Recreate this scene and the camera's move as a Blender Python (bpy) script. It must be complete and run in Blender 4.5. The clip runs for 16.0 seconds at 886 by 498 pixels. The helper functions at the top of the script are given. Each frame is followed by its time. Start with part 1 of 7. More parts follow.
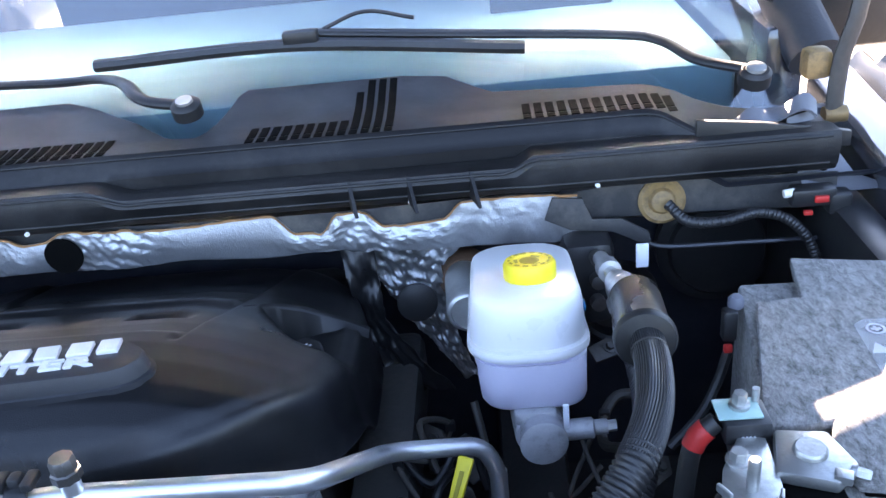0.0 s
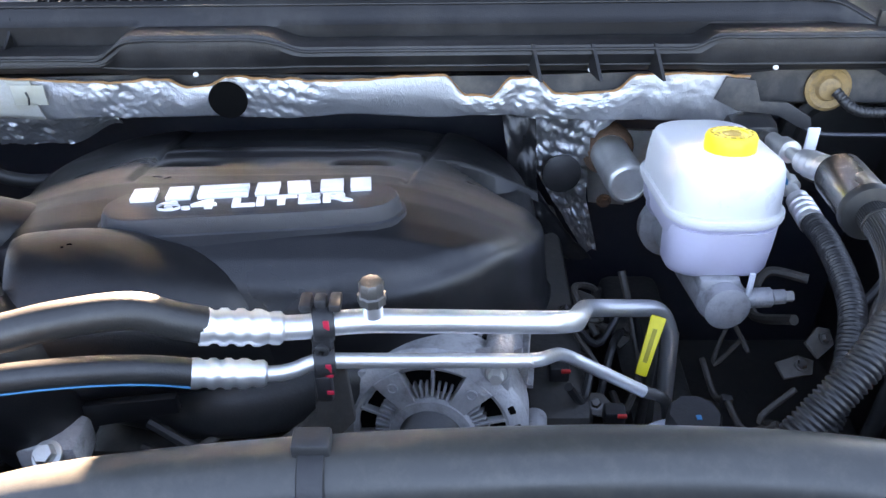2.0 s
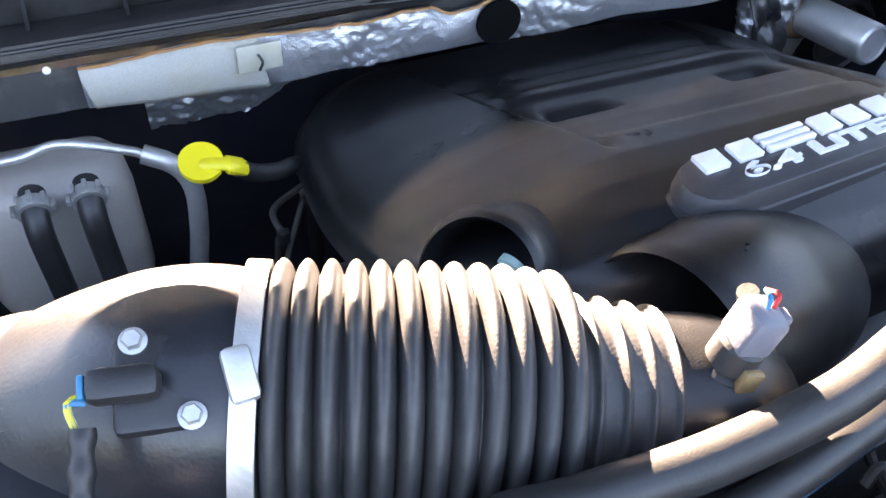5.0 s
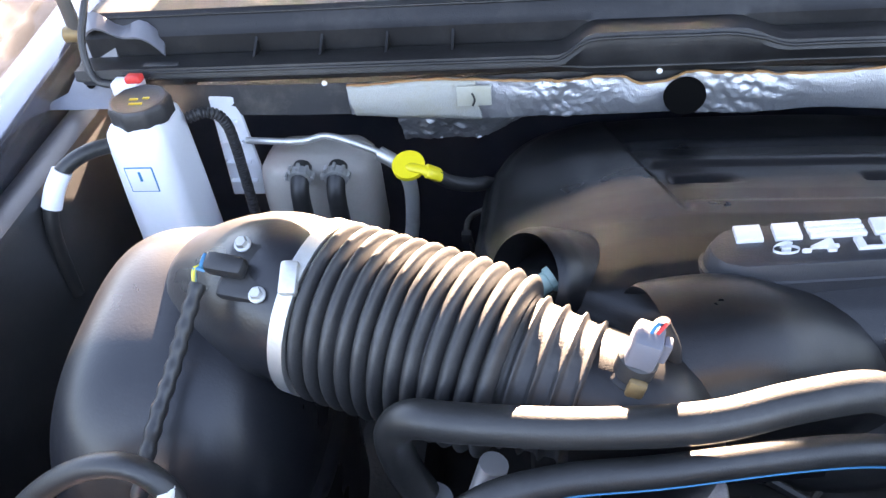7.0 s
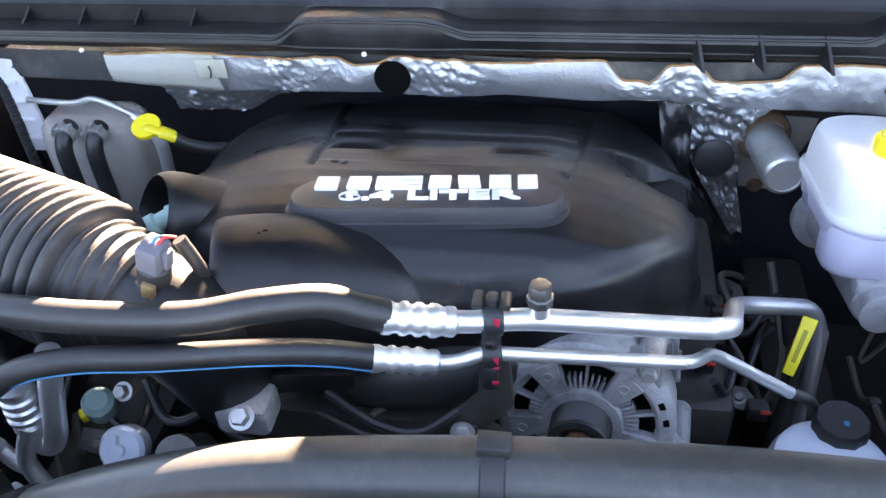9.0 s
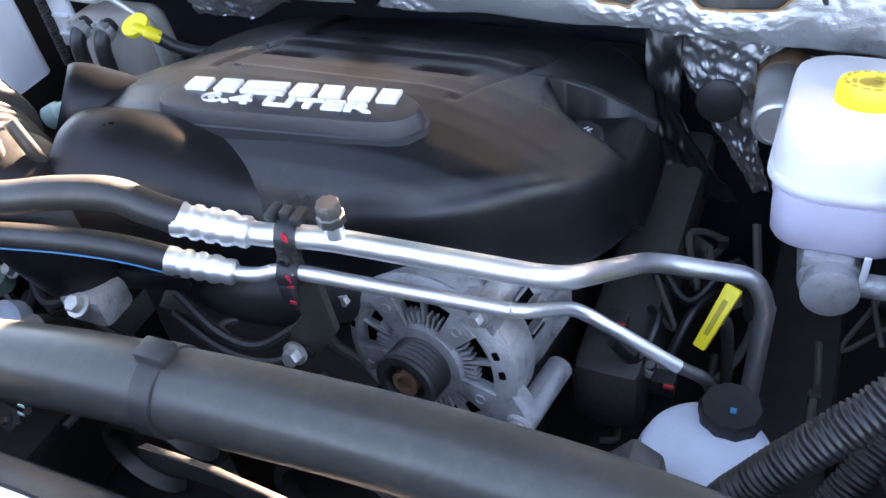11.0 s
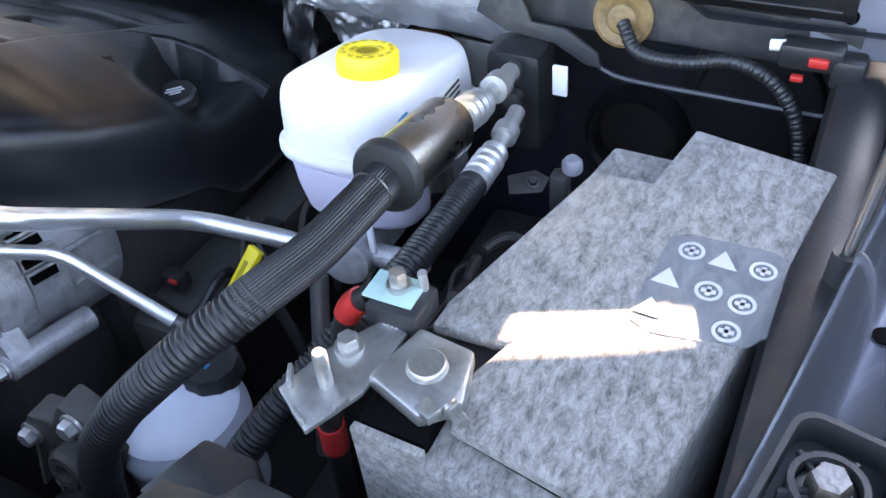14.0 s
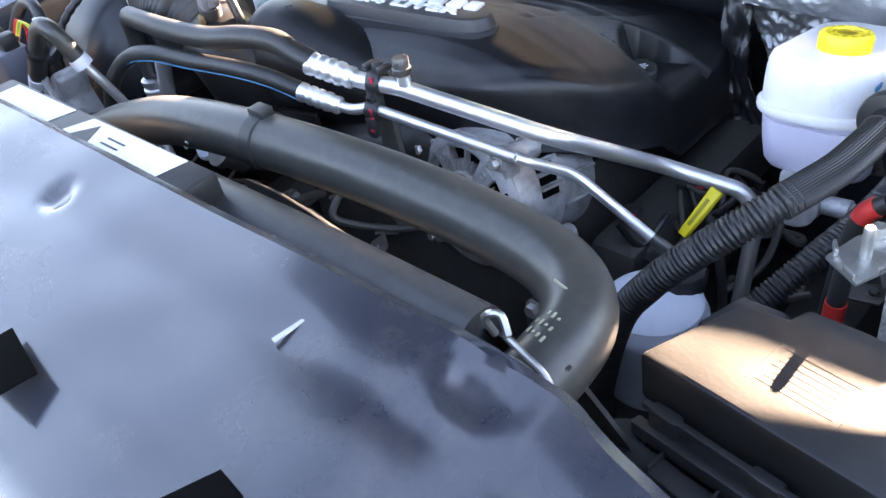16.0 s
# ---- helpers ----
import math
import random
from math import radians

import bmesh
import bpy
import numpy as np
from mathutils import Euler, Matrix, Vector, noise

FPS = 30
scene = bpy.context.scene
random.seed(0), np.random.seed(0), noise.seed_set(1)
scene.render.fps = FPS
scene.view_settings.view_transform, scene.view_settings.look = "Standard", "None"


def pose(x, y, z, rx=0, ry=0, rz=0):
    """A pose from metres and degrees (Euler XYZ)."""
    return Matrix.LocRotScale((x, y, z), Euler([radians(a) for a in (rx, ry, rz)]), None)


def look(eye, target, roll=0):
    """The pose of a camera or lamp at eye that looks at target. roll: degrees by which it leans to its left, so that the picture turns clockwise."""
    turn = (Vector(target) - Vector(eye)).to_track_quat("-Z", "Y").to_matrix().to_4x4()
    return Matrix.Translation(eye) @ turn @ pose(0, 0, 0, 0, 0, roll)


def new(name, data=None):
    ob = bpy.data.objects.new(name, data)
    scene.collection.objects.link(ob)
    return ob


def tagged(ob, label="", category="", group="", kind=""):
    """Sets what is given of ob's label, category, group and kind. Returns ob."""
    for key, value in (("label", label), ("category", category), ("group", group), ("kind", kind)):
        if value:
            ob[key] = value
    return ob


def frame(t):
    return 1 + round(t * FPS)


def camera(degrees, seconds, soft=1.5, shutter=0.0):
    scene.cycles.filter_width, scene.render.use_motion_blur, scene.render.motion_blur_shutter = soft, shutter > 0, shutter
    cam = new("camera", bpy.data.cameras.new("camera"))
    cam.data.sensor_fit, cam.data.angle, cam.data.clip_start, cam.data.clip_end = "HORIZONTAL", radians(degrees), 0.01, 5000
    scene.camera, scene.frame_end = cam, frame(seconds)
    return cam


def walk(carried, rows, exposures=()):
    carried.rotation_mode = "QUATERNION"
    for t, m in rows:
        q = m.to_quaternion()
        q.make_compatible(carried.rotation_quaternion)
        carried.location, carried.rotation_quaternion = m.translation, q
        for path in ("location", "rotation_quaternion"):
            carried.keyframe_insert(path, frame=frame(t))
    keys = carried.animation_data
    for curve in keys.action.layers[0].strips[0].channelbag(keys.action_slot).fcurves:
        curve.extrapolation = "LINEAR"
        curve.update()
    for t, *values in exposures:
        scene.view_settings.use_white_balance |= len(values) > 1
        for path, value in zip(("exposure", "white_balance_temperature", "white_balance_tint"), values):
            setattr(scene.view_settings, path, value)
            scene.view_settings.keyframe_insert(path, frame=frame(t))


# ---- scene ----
cam = camera(55.1, 16.0)
PATH = [
    (0, (0.066, 0.082, 1.723), (-0.07, 1.836, 0.772), -6.6),
    (0.5, (0.095, 0.129, 1.681), (-0.037, 1.811, 0.608), -5.2),
    (1, (0.055, 0.16, 1.654), (-0.129, 1.783, 0.499), -2.6),
    (1.5, (-0.055, 0.12, 1.689), (-0.239, 1.722, 0.506), -1.2),
    (2, (-0.194, 0.041, 1.716), (-0.223, 1.667, 0.552), -0.9),
    (2.5, (-0.291, 0.03, 1.716), (-0.123, 1.639, 0.539), 0.6),
    (3, (-0.384, 0.096, 1.702), (0.025, 1.672, 0.54), 1.2),
    (3.5, (-0.48, 0.14, 1.701), (0.06, 1.649, 0.505), 2.2),
    (4, (-0.597, 0.226, 1.694), (0.035, 1.618, 0.405), 3.3),
    (4.5, (-0.731, 0.29, 1.688), (-0.083, 1.602, 0.324), 3.3),
    (5, (-0.815, 0.309, 1.691), (-0.239, 1.615, 0.29), 2.6),
    (5.2, (-0.837, 0.307, 1.694), (-0.319, 1.627, 0.284), 2.0),
    (7.3, (-0.54, 0.068, 1.794), (-0.877, 1.579, 0.528), -7.1),
    (7.5, (-0.492, 0.031, 1.802), (-0.844, 1.548, 0.547), -7.0),
    (8, (-0.401, -0.017, 1.82), (-0.747, 1.503, 0.567), -6.7),
    (8.5, (-0.321, -0.011, 1.791), (-0.623, 1.506, 0.523), -5.5),
    (9, (-0.235, 0.038, 1.782), (-0.53, 1.553, 0.509), -4.0),
    (9.5, (-0.148, 0.094, 1.759), (-0.56, 1.58, 0.486), -4.3),
    (10, (-0.073, 0.136, 1.714), (-0.605, 1.571, 0.426), -6.7),
    (10.2, (-0.051, 0.14, 1.707), (-0.612, 1.549, 0.404), -7.5),
    (12.3, (0.247, 0.182, 1.707), (-0.83, 1.255, 0.407), -11.3),
    (12.5, (0.277, 0.211, 1.694), (-0.831, 1.258, 0.4), -11.5),
    (13, (0.341, 0.256, 1.678), (-0.758, 1.305, 0.376), -11.4),
    (13.5, (0.407, 0.283, 1.669), (-0.571, 1.432, 0.356), -10.0),
    (14, (0.453, 0.299, 1.643), (-0.296, 1.582, 0.304), -6.3),
    (14.5, (0.475, 0.191, 1.639), (-0.208, 1.489, 0.278), -5.0),
    (15, (0.483, 0.05, 1.669), (-0.306, 1.294, 0.316), -6.1),
    (15.5, (0.455, -0.01, 1.691), (-0.518, 1.16, 0.393), -8.7),
    (16, (0.382, -0.015, 1.71), (-0.823, 1.032, 0.505), -11.3),
]
walk(cam, [(t, look(eye, target, roll)) for t, eye, target, roll in PATH], exposures=[(0.0, 4.85, 6750, 24), (0.4, 5.05, 7950, 26), (2.0, 5.31, 7950, 26), (5.0, 5.21, 7750, 26), (8.0, 5.31, 7950, 26), (10.0, 5.31, 7950, 26), (13.0, 5.33, 8100, 26), (16.0, 5.21, 8100, 26)])


# ---- world, sun ----
SUN_EL = radians(15.5)
world = bpy.data.worlds.new("sky")
scene.world = world
world.use_nodes = True
wn = world.node_tree
sky = wn.nodes.new("ShaderNodeTexSky")
sky.sky_type, sky.sun_disc = "NISHITA", False
sky.sun_elevation, sky.sun_rotation = SUN_EL, 0.0
sky.dust_density, sky.ozone_density = 0.25, 1.5
wn.links.new(sky.outputs[0], wn.nodes["Background"].inputs[0])
wn.nodes["Background"].inputs[1].default_value = 0.05
sun_data = bpy.data.lights.new("sun", "SUN")
sun_data.energy, sun_data.angle, sun_data.color = 5.0, radians(0.3), (1.0, 0.86, 0.68)
sun = new("sun", sun_data)
sun.matrix_world = look((0.0, 30.0, 30.0 * math.tan(SUN_EL)), (0.0, 0.0, 0.0))


# ---- materials ----
def mat(name, color, rough=0.5, metal=0.0, var=0.25, scale=9.0, fine=180.0, bump=0.15, bump_scale=300.0,
        dirt=None, dirt_amount=0.35, dirt_scale=14.0, spec=0.5, transmission=0.0, ior=1.5, coat=0.0, sheen=0.0, subsurface=0.0):
    """Principled surface with broad and fine variation, optional dust and small relief; object space is metres."""
    m = bpy.data.materials.new(name)
    m.use_nodes = True
    t = m.node_tree
    n, l = t.nodes, t.links
    b = n["Principled BSDF"]
    co = n.new("ShaderNodeTexCoord")
    big = n.new("ShaderNodeTexNoise")
    big.inputs["Scale"].default_value, big.inputs["Detail"].default_value = scale, 5.0
    small = n.new("ShaderNodeTexNoise")
    small.inputs["Scale"].default_value, small.inputs["Detail"].default_value = fine, 3.0
    for q in (big, small):
        l.new(co.outputs["Object"], q.inputs["Vector"])
    mix = n.new("ShaderNodeMix")
    mix.data_type = "RGBA"
    lo = [max(c * (1 - var), 0.0) for c in color]
    hi = [min(c * (1 + var), 1.0) for c in color]
    mix.inputs[6].default_value, mix.inputs[7].default_value = (*lo, 1), (*hi, 1)
    add = n.new("ShaderNodeMath")
    add.operation = "MULTIPLY_ADD"
    add.inputs[1].default_value, add.inputs[2].default_value = 0.5, 0.0
    l.new(small.outputs[0], add.inputs[0])
    add2 = n.new("ShaderNodeMath")
    add2.operation = "MULTIPLY_ADD"
    add2.inputs[1].default_value = 0.5
    l.new(big.outputs[0], add2.inputs[0])
    l.new(add.outputs[0], add2.inputs[2])
    l.new(add2.outputs[0], mix.inputs[0])
    col = mix.outputs[2]
    rr = n.new("ShaderNodeMapRange")
    rr.inputs[1].default_value, rr.inputs[2].default_value = 0.3, 0.7
    rr.inputs[3].default_value, rr.inputs[4].default_value = max(rough - 0.08, 0.02), min(rough + 0.1, 1.0)
    l.new(big.outputs[0], rr.inputs[0])
    rough_out = rr.outputs[0]
    if dirt:
        dn = n.new("ShaderNodeTexNoise")
        dn.inputs["Scale"].default_value, dn.inputs["Detail"].default_value, dn.inputs["Roughness"].default_value = dirt_scale, 8.0, 0.7
        l.new(co.outputs["Object"], dn.inputs["Vector"])
        dr = n.new("ShaderNodeMapRange")
        dr.inputs[1].default_value, dr.inputs[2].default_value, dr.inputs[3].default_value, dr.inputs[4].default_value = 0.48, 0.72, 0.0, dirt_amount
        l.new(dn.outputs[0], dr.inputs[0])
        dm = n.new("ShaderNodeMix")
        dm.data_type = "RGBA"
        dm.inputs[7].default_value = (*dirt, 1)
        l.new(dr.outputs[0], dm.inputs[0])
        l.new(col, dm.inputs[6])
        col = dm.outputs[2]
    l.new(col, b.inputs["Base Color"])
    l.new(rough_out, b.inputs["Roughness"])
    b.inputs["Metallic"].default_value = metal
    b.inputs["Specular IOR Level"].default_value = spec
    b.inputs["IOR"].default_value = ior
    b.inputs["Transmission Weight"].default_value = transmission
    b.inputs["Coat Weight"].default_value = coat
    b.inputs["Sheen Weight"].default_value = sheen
    if subsurface:
        b.inputs["Subsurface Weight"].default_value = subsurface
        b.inputs["Subsurface Radius"].default_value = (0.02, 0.02, 0.02)
        b.inputs["Subsurface Scale"].default_value = 1.0
    if bump:
        bn = n.new("ShaderNodeTexNoise")
        bn.inputs["Scale"].default_value, bn.inputs["Detail"].default_value = bump_scale, 2.0
        l.new(co.outputs["Object"], bn.inputs["Vector"])
        bb = n.new("ShaderNodeBump")
        bb.inputs["Strength"].default_value, bb.inputs["Distance"].default_value = bump, 0.002
        l.new(bn.outputs[0], bb.inputs["Height"])
        l.new(bb.outputs[0], b.inputs["Normal"])
    return m


DUST = (0.155, 0.150, 0.145)
M_COVER = mat("cover_plastic", (0.0070, 0.0073, 0.0085), 0.34, spec=0.42, bump=0.14, bump_scale=900.0, dirt=DUST, dirt_amount=0.03, dirt_scale=60.0)
M_PLASTIC = mat("black_plastic", (0.020, 0.020, 0.021), 0.43, bump=0.12, bump_scale=500.0, dirt=DUST, dirt_amount=0.10)
M_COWL = mat("cowl_plastic", (0.0105, 0.0105, 0.0115), 0.42, spec=0.34, bump=0.15, bump_scale=600.0, dirt=DUST, dirt_amount=0.16, dirt_scale=8.0)
M_SHROUD = mat("shroud_plastic", (0.030, 0.030, 0.031), 0.46, bump=0.10, bump_scale=400.0, dirt=DUST, dirt_amount=0.30, dirt_scale=7.0)
M_LID = mat("dusty_lid", (0.010, 0.010, 0.0105), 0.50, bump=0.06, bump_scale=260.0, dirt=DUST, dirt_amount=0.06, dirt_scale=30.0, spec=0.68)
M_SYMBOL = mat("worn_print", (0.46, 0.46, 0.47), 0.5, var=0.25)
M_DUCT = mat("duct_plastic", (0.013, 0.014, 0.017), 0.30, bump=0.08, bump_scale=400.0, dirt=DUST, dirt_amount=0.06)
M_RUBBER = mat("hose_rubber", (0.018, 0.018, 0.018), 0.42, bump=0.12, bump_scale=700.0, dirt=DUST, dirt_amount=0.12, dirt_scale=20.0)
M_CLOTH = mat("pale_cloth_tape", (0.36, 0.36, 0.33), 0.55, metal=0.15, var=0.25, scale=14.0, fine=500.0, bump=0.5, bump_scale=700.0, dirt=(0.34, 0.30, 0.17), dirt_amount=0.5, dirt_scale=18.0)
M_STICKER = mat("stained_sticker", (0.44, 0.44, 0.38), 0.42, metal=0.2, var=0.1, dirt=(0.36, 0.33, 0.2), dirt_amount=0.5, dirt_scale=25.0)
M_FLANGE = mat("dusty_flange", (0.040, 0.040, 0.042), 0.5, var=0.2, dirt=(0.20, 0.18, 0.15), dirt_amount=0.45, dirt_scale=16.0)
M_RADHOSE = mat("radiator_hose_rubber", (0.040, 0.040, 0.037), 0.36, bump=0.04, bump_scale=500.0, dirt=(0.2, 0.18, 0.14), dirt_amount=0.12, dirt_scale=60.0)
M_BELLOWS = mat("bellows_rubber", (0.026, 0.026, 0.027), 0.5, bump=0.15, bump_scale=500.0, dirt=DUST, dirt_amount=0.2, dirt_scale=30.0)
M_CONDUIT = mat("conduit", (0.018, 0.018, 0.019), 0.4, bump=0.1, bump_scale=500.0, dirt=DUST, dirt_amount=0.12)
M_DARK = mat("grimy_black", (0.050, 0.047, 0.044), 0.55, bump=0.5, bump_scale=120.0, dirt=(0.12, 0.10, 0.08), dirt_amount=0.35)
M_ALU = mat("aluminium_tube", (0.88, 0.88, 0.88), 0.40, metal=0.9, var=0.06, bump=0.10, bump_scale=250.0)
M_CAST = mat("cast_aluminium", (0.42, 0.42, 0.43), 0.52, metal=0.45, var=0.3, bump=0.5, bump_scale=280.0, dirt=(0.10, 0.09, 0.08), dirt_amount=0.75, dirt_scale=45.0)
M_STEEL = mat("zinc_steel", (0.60, 0.60, 0.58), 0.42, metal=0.75, var=0.12, dirt=(0.2, 0.16, 0.12), dirt_amount=0.4)
M_DARKSTEEL = mat("dark_steel", (0.16, 0.155, 0.15), 0.45, metal=0.9, var=0.3, dirt=(0.10, 0.07, 0.05), dirt_amount=0.5)
M_RUST = mat("rusty_steel", (0.16, 0.085, 0.05), 0.7, metal=0.3, var=0.5, bump=0.5, dirt=(0.22, 0.2, 0.18), dirt_amount=0.6)
M_PAINT = mat("body_paint", (0.024, 0.027, 0.037), 0.22, var=0.06, bump=0.03, spec=0.6, coat=0.8, dirt=(0.25, 0.22, 0.18), dirt_amount=0.10, dirt_scale=25.0)
M_PAINT.node_tree.nodes["Principled BSDF"].inputs["Coat Roughness"].default_value = 0.14
M_FENDER = mat("fender_paint", (0.125, 0.138, 0.165), 0.15, metal=0.7, var=0.06, bump=0.02, coat=0.6, dirt=(0.25, 0.22, 0.18), dirt_amount=0.08, dirt_scale=25.0)
M_PAINTIN = mat("bay_paint", (0.026, 0.029, 0.040), 0.36, var=0.1, bump=0.05, dirt=DUST, dirt_amount=0.18)
M_RES = mat("brake_reservoir_plastic", (0.74, 0.73, 0.74), 0.32, var=0.03, bump=0.03, subsurface=0.35)
M_RESLOW = mat("brake_fluid_plastic", (0.66, 0.64, 0.78), 0.3, var=0.05, bump=0.03, subsurface=0.35)
M_TANK = mat("aged_tank_plastic", (0.40, 0.37, 0.33), 0.42, var=0.15, dirt=(0.42, 0.25, 0.22), dirt_amount=0.5, dirt_scale=7.0, subsurface=0.2)
M_WHITE = mat("white_plastic", (0.74, 0.76, 0.80), 0.36, var=0.05, bump=0.03, dirt=(0.4, 0.36, 0.3), dirt_amount=0.12)
M_PSRES = mat("steering_reservoir_plastic", (0.66, 0.71, 0.80), 0.35, var=0.05, bump=0.03, dirt=(0.3, 0.28, 0.25), dirt_amount=0.2)
M_YELLOW = mat("yellow_plastic", (0.83, 0.66, 0.02), 0.4, var=0.08, bump=0.05)
M_INK = mat("dark_ink", (0.02, 0.02, 0.02), 0.5, bump=0.0)
M_YINK = mat("yellow_emboss", (0.38, 0.30, 0.01), 0.5, bump=0.0)
M_BLUE = mat("blue_ink", (0.008, 0.17, 0.33), 0.5, bump=0.0)
M_RED = mat("red_plastic", (0.55, 0.03, 0.025), 0.45, var=0.15)
M_REDTAPE = mat("red_paint_mark", (0.55, 0.02, 0.05), 0.5, var=0.2)
M_TEAL = mat("teal_plastic", (0.30, 0.46, 0.43), 0.45, var=0.1, dirt=(0.2, 0.2, 0.18), dirt_amount=0.3)
M_GREYPLUG = mat("grey_connector", (0.13, 0.135, 0.165), 0.45, var=0.1, dirt=(0.15, 0.14, 0.13), dirt_amount=0.3)
M_BADGE = mat("badge_plate", (0.022, 0.023, 0.027), 0.42, bump=0.2, bump_scale=800.0)
M_LETTER = mat("badge_silver", (0.72, 0.74, 0.77), 0.35, metal=0.3, var=0.06, bump=0.05)
M_WIRE_Y = mat("yellow_wire", (0.7, 0.55, 0.03), 0.5)
M_WIRE_R = mat("red_wire", (0.6, 0.03, 0.03), 0.5)
M_WIRE_G = mat("green_wire", (0.05, 0.4, 0.08), 0.5)
M_BRASS = mat("brass_rust", (0.24, 0.16, 0.075), 0.55, metal=0.5, var=0.3, dirt=(0.12, 0.08, 0.05), dirt_amount=0.6, dirt_scale=40.0)
M_TAPE = mat("orange_foam_edge", (0.30, 0.15, 0.06), 0.8, var=0.3)
M_PAPER = mat("label_paper", (0.78, 0.77, 0.72), 0.5, var=0.06, dirt=(0.5, 0.42, 0.2), dirt_amount=0.25, dirt_scale=18.0)
M_WORNPRINT = mat("worn_print", (0.30, 0.29, 0.20), 0.6, var=0.5, scale=200.0)
M_DECAL = mat("clear_decal", (0.80, 0.82, 0.84), 0.22, var=0.05, transmission=0.9, ior=1.25)
M_GROUND = mat("dry_concrete", (0.18, 0.168, 0.150), 0.85, var=0.2, scale=1.2, fine=60.0, bump=0.3, bump_scale=60.0, dirt=(0.19, 0.16, 0.12), dirt_amount=0.5, dirt_scale=2.0)
M_HOODIN = mat("hood_insulation", (0.0045, 0.005, 0.0065), 0.75, spec=0.12, var=0.15, bump=0.05)
M_GRIME = mat("grime", (0.075, 0.068, 0.060), 0.5, var=0.4, bump=0.4, bump_scale=150.0, dirt=(0.14, 0.12, 0.10), dirt_amount=0.4)
M_TREES = mat("distant_trees", (0.030, 0.034, 0.020), 0.9, var=0.6, scale=0.5, fine=3.0, bump=0.0, spec=0.1)
M_DASH = mat("cab_trim", (0.035, 0.035, 0.04), 0.7)
# pale blue imitates sky reflected in the windscreen, not the trim's own colour
M_DASHSHEEN = mat("dash_sheen", (0.19, 0.34, 0.42), 0.6, var=0.3, scale=4.0)
# flat black for solid pieces that stand in for shade inside openings
M_SHADE = mat("shade_black", (0.003, 0.003, 0.003), 0.95, bump=0.0, spec=0.05)
M_ZINC = mat("pale_zinc", (0.50, 0.50, 0.48), 0.36, metal=0.85, var=0.2, bump=0.15, bump_scale=160.0, dirt=(0.16, 0.15, 0.13), dirt_amount=0.6, dirt_scale=35.0)
M_BRIGHT = mat("brushed_steel", (0.26, 0.25, 0.24), 0.30, metal=1.0, var=0.2, dirt=(0.16, 0.13, 0.10), dirt_amount=0.45, dirt_scale=40.0)
M_FILM = mat("black_film", (0.010, 0.010, 0.011), 0.30, bump=0.3, bump_scale=60.0)
M_GREYPAINT = mat("dusty_grey_paint", (0.13, 0.135, 0.155), 0.36, var=0.15, bump=0.1, dirt=DUST, dirt_amount=0.3)
M_AMBER = mat("amber_rubber", (0.27, 0.17, 0.07), 0.55, var=0.4, dirt=(0.07, 0.05, 0.035), dirt_amount=0.85, dirt_scale=60.0)
M_GLASS = bpy.data.materials.new("windscreen_glass")
M_GLASS.use_nodes = True
_g = M_GLASS.node_tree.nodes["Principled BSDF"]
_g.inputs["Base Color"].default_value, _g.inputs["Roughness"].default_value = (0.86, 0.95, 0.98, 1), 0.0
_g.inputs["Transmission Weight"].default_value, _g.inputs["IOR"].default_value = 1.0, 2.1


# near-black glass added to cut sky glow through the cab; lets sun pass
M_TINT = bpy.data.materials.new("tinted_glass")
M_TINT.use_nodes = True
_t = M_TINT.node_tree.nodes["Principled BSDF"]
_t.inputs["Base Color"].default_value, _t.inputs["Roughness"].default_value = (0.012, 0.014, 0.014, 1), 0.0
_t.inputs["Transmission Weight"].default_value, _t.inputs["IOR"].default_value = 1.0, 1.45


def foil_material():
    m = mat("crinkled_foil", (0.46, 0.47, 0.49), 0.42, metal=0.85, var=0.22, scale=30.0, fine=420.0, bump=0.0, dirt=(0.36, 0.33, 0.28), dirt_amount=0.40, dirt_scale=9.0)
    t = m.node_tree
    n, l = t.nodes, t.links
    co = n.new("ShaderNodeTexCoord")
    grain = n.new("ShaderNodeTexVoronoi")
    grain.inputs["Scale"].default_value = 620.0
    crease = n.new("ShaderNodeTexNoise")
    crease.noise_type = "RIDGED_MULTIFRACTAL"
    crease.inputs["Scale"].default_value, crease.inputs["Detail"].default_value, crease.inputs["Distortion"].default_value = 130.0, 4.0, 1.6
    for q in (grain, crease):
        l.new(co.outputs["Object"], q.inputs["Vector"])
    a = n.new("ShaderNodeMath")
    a.operation = "MULTIPLY_ADD"
    a.inputs[1].default_value = 0.35
    l.new(grain.outputs["Distance"], a.inputs[0])
    l.new(crease.outputs[0], a.inputs[2])
    bb = n.new("ShaderNodeBump")
    bb.inputs["Strength"].default_value, bb.inputs["Distance"].default_value = 0.30, 0.002
    l.new(a.outputs[0], bb.inputs["Height"])
    l.new(bb.outputs[0], n["Principled BSDF"].inputs["Normal"])
    return m


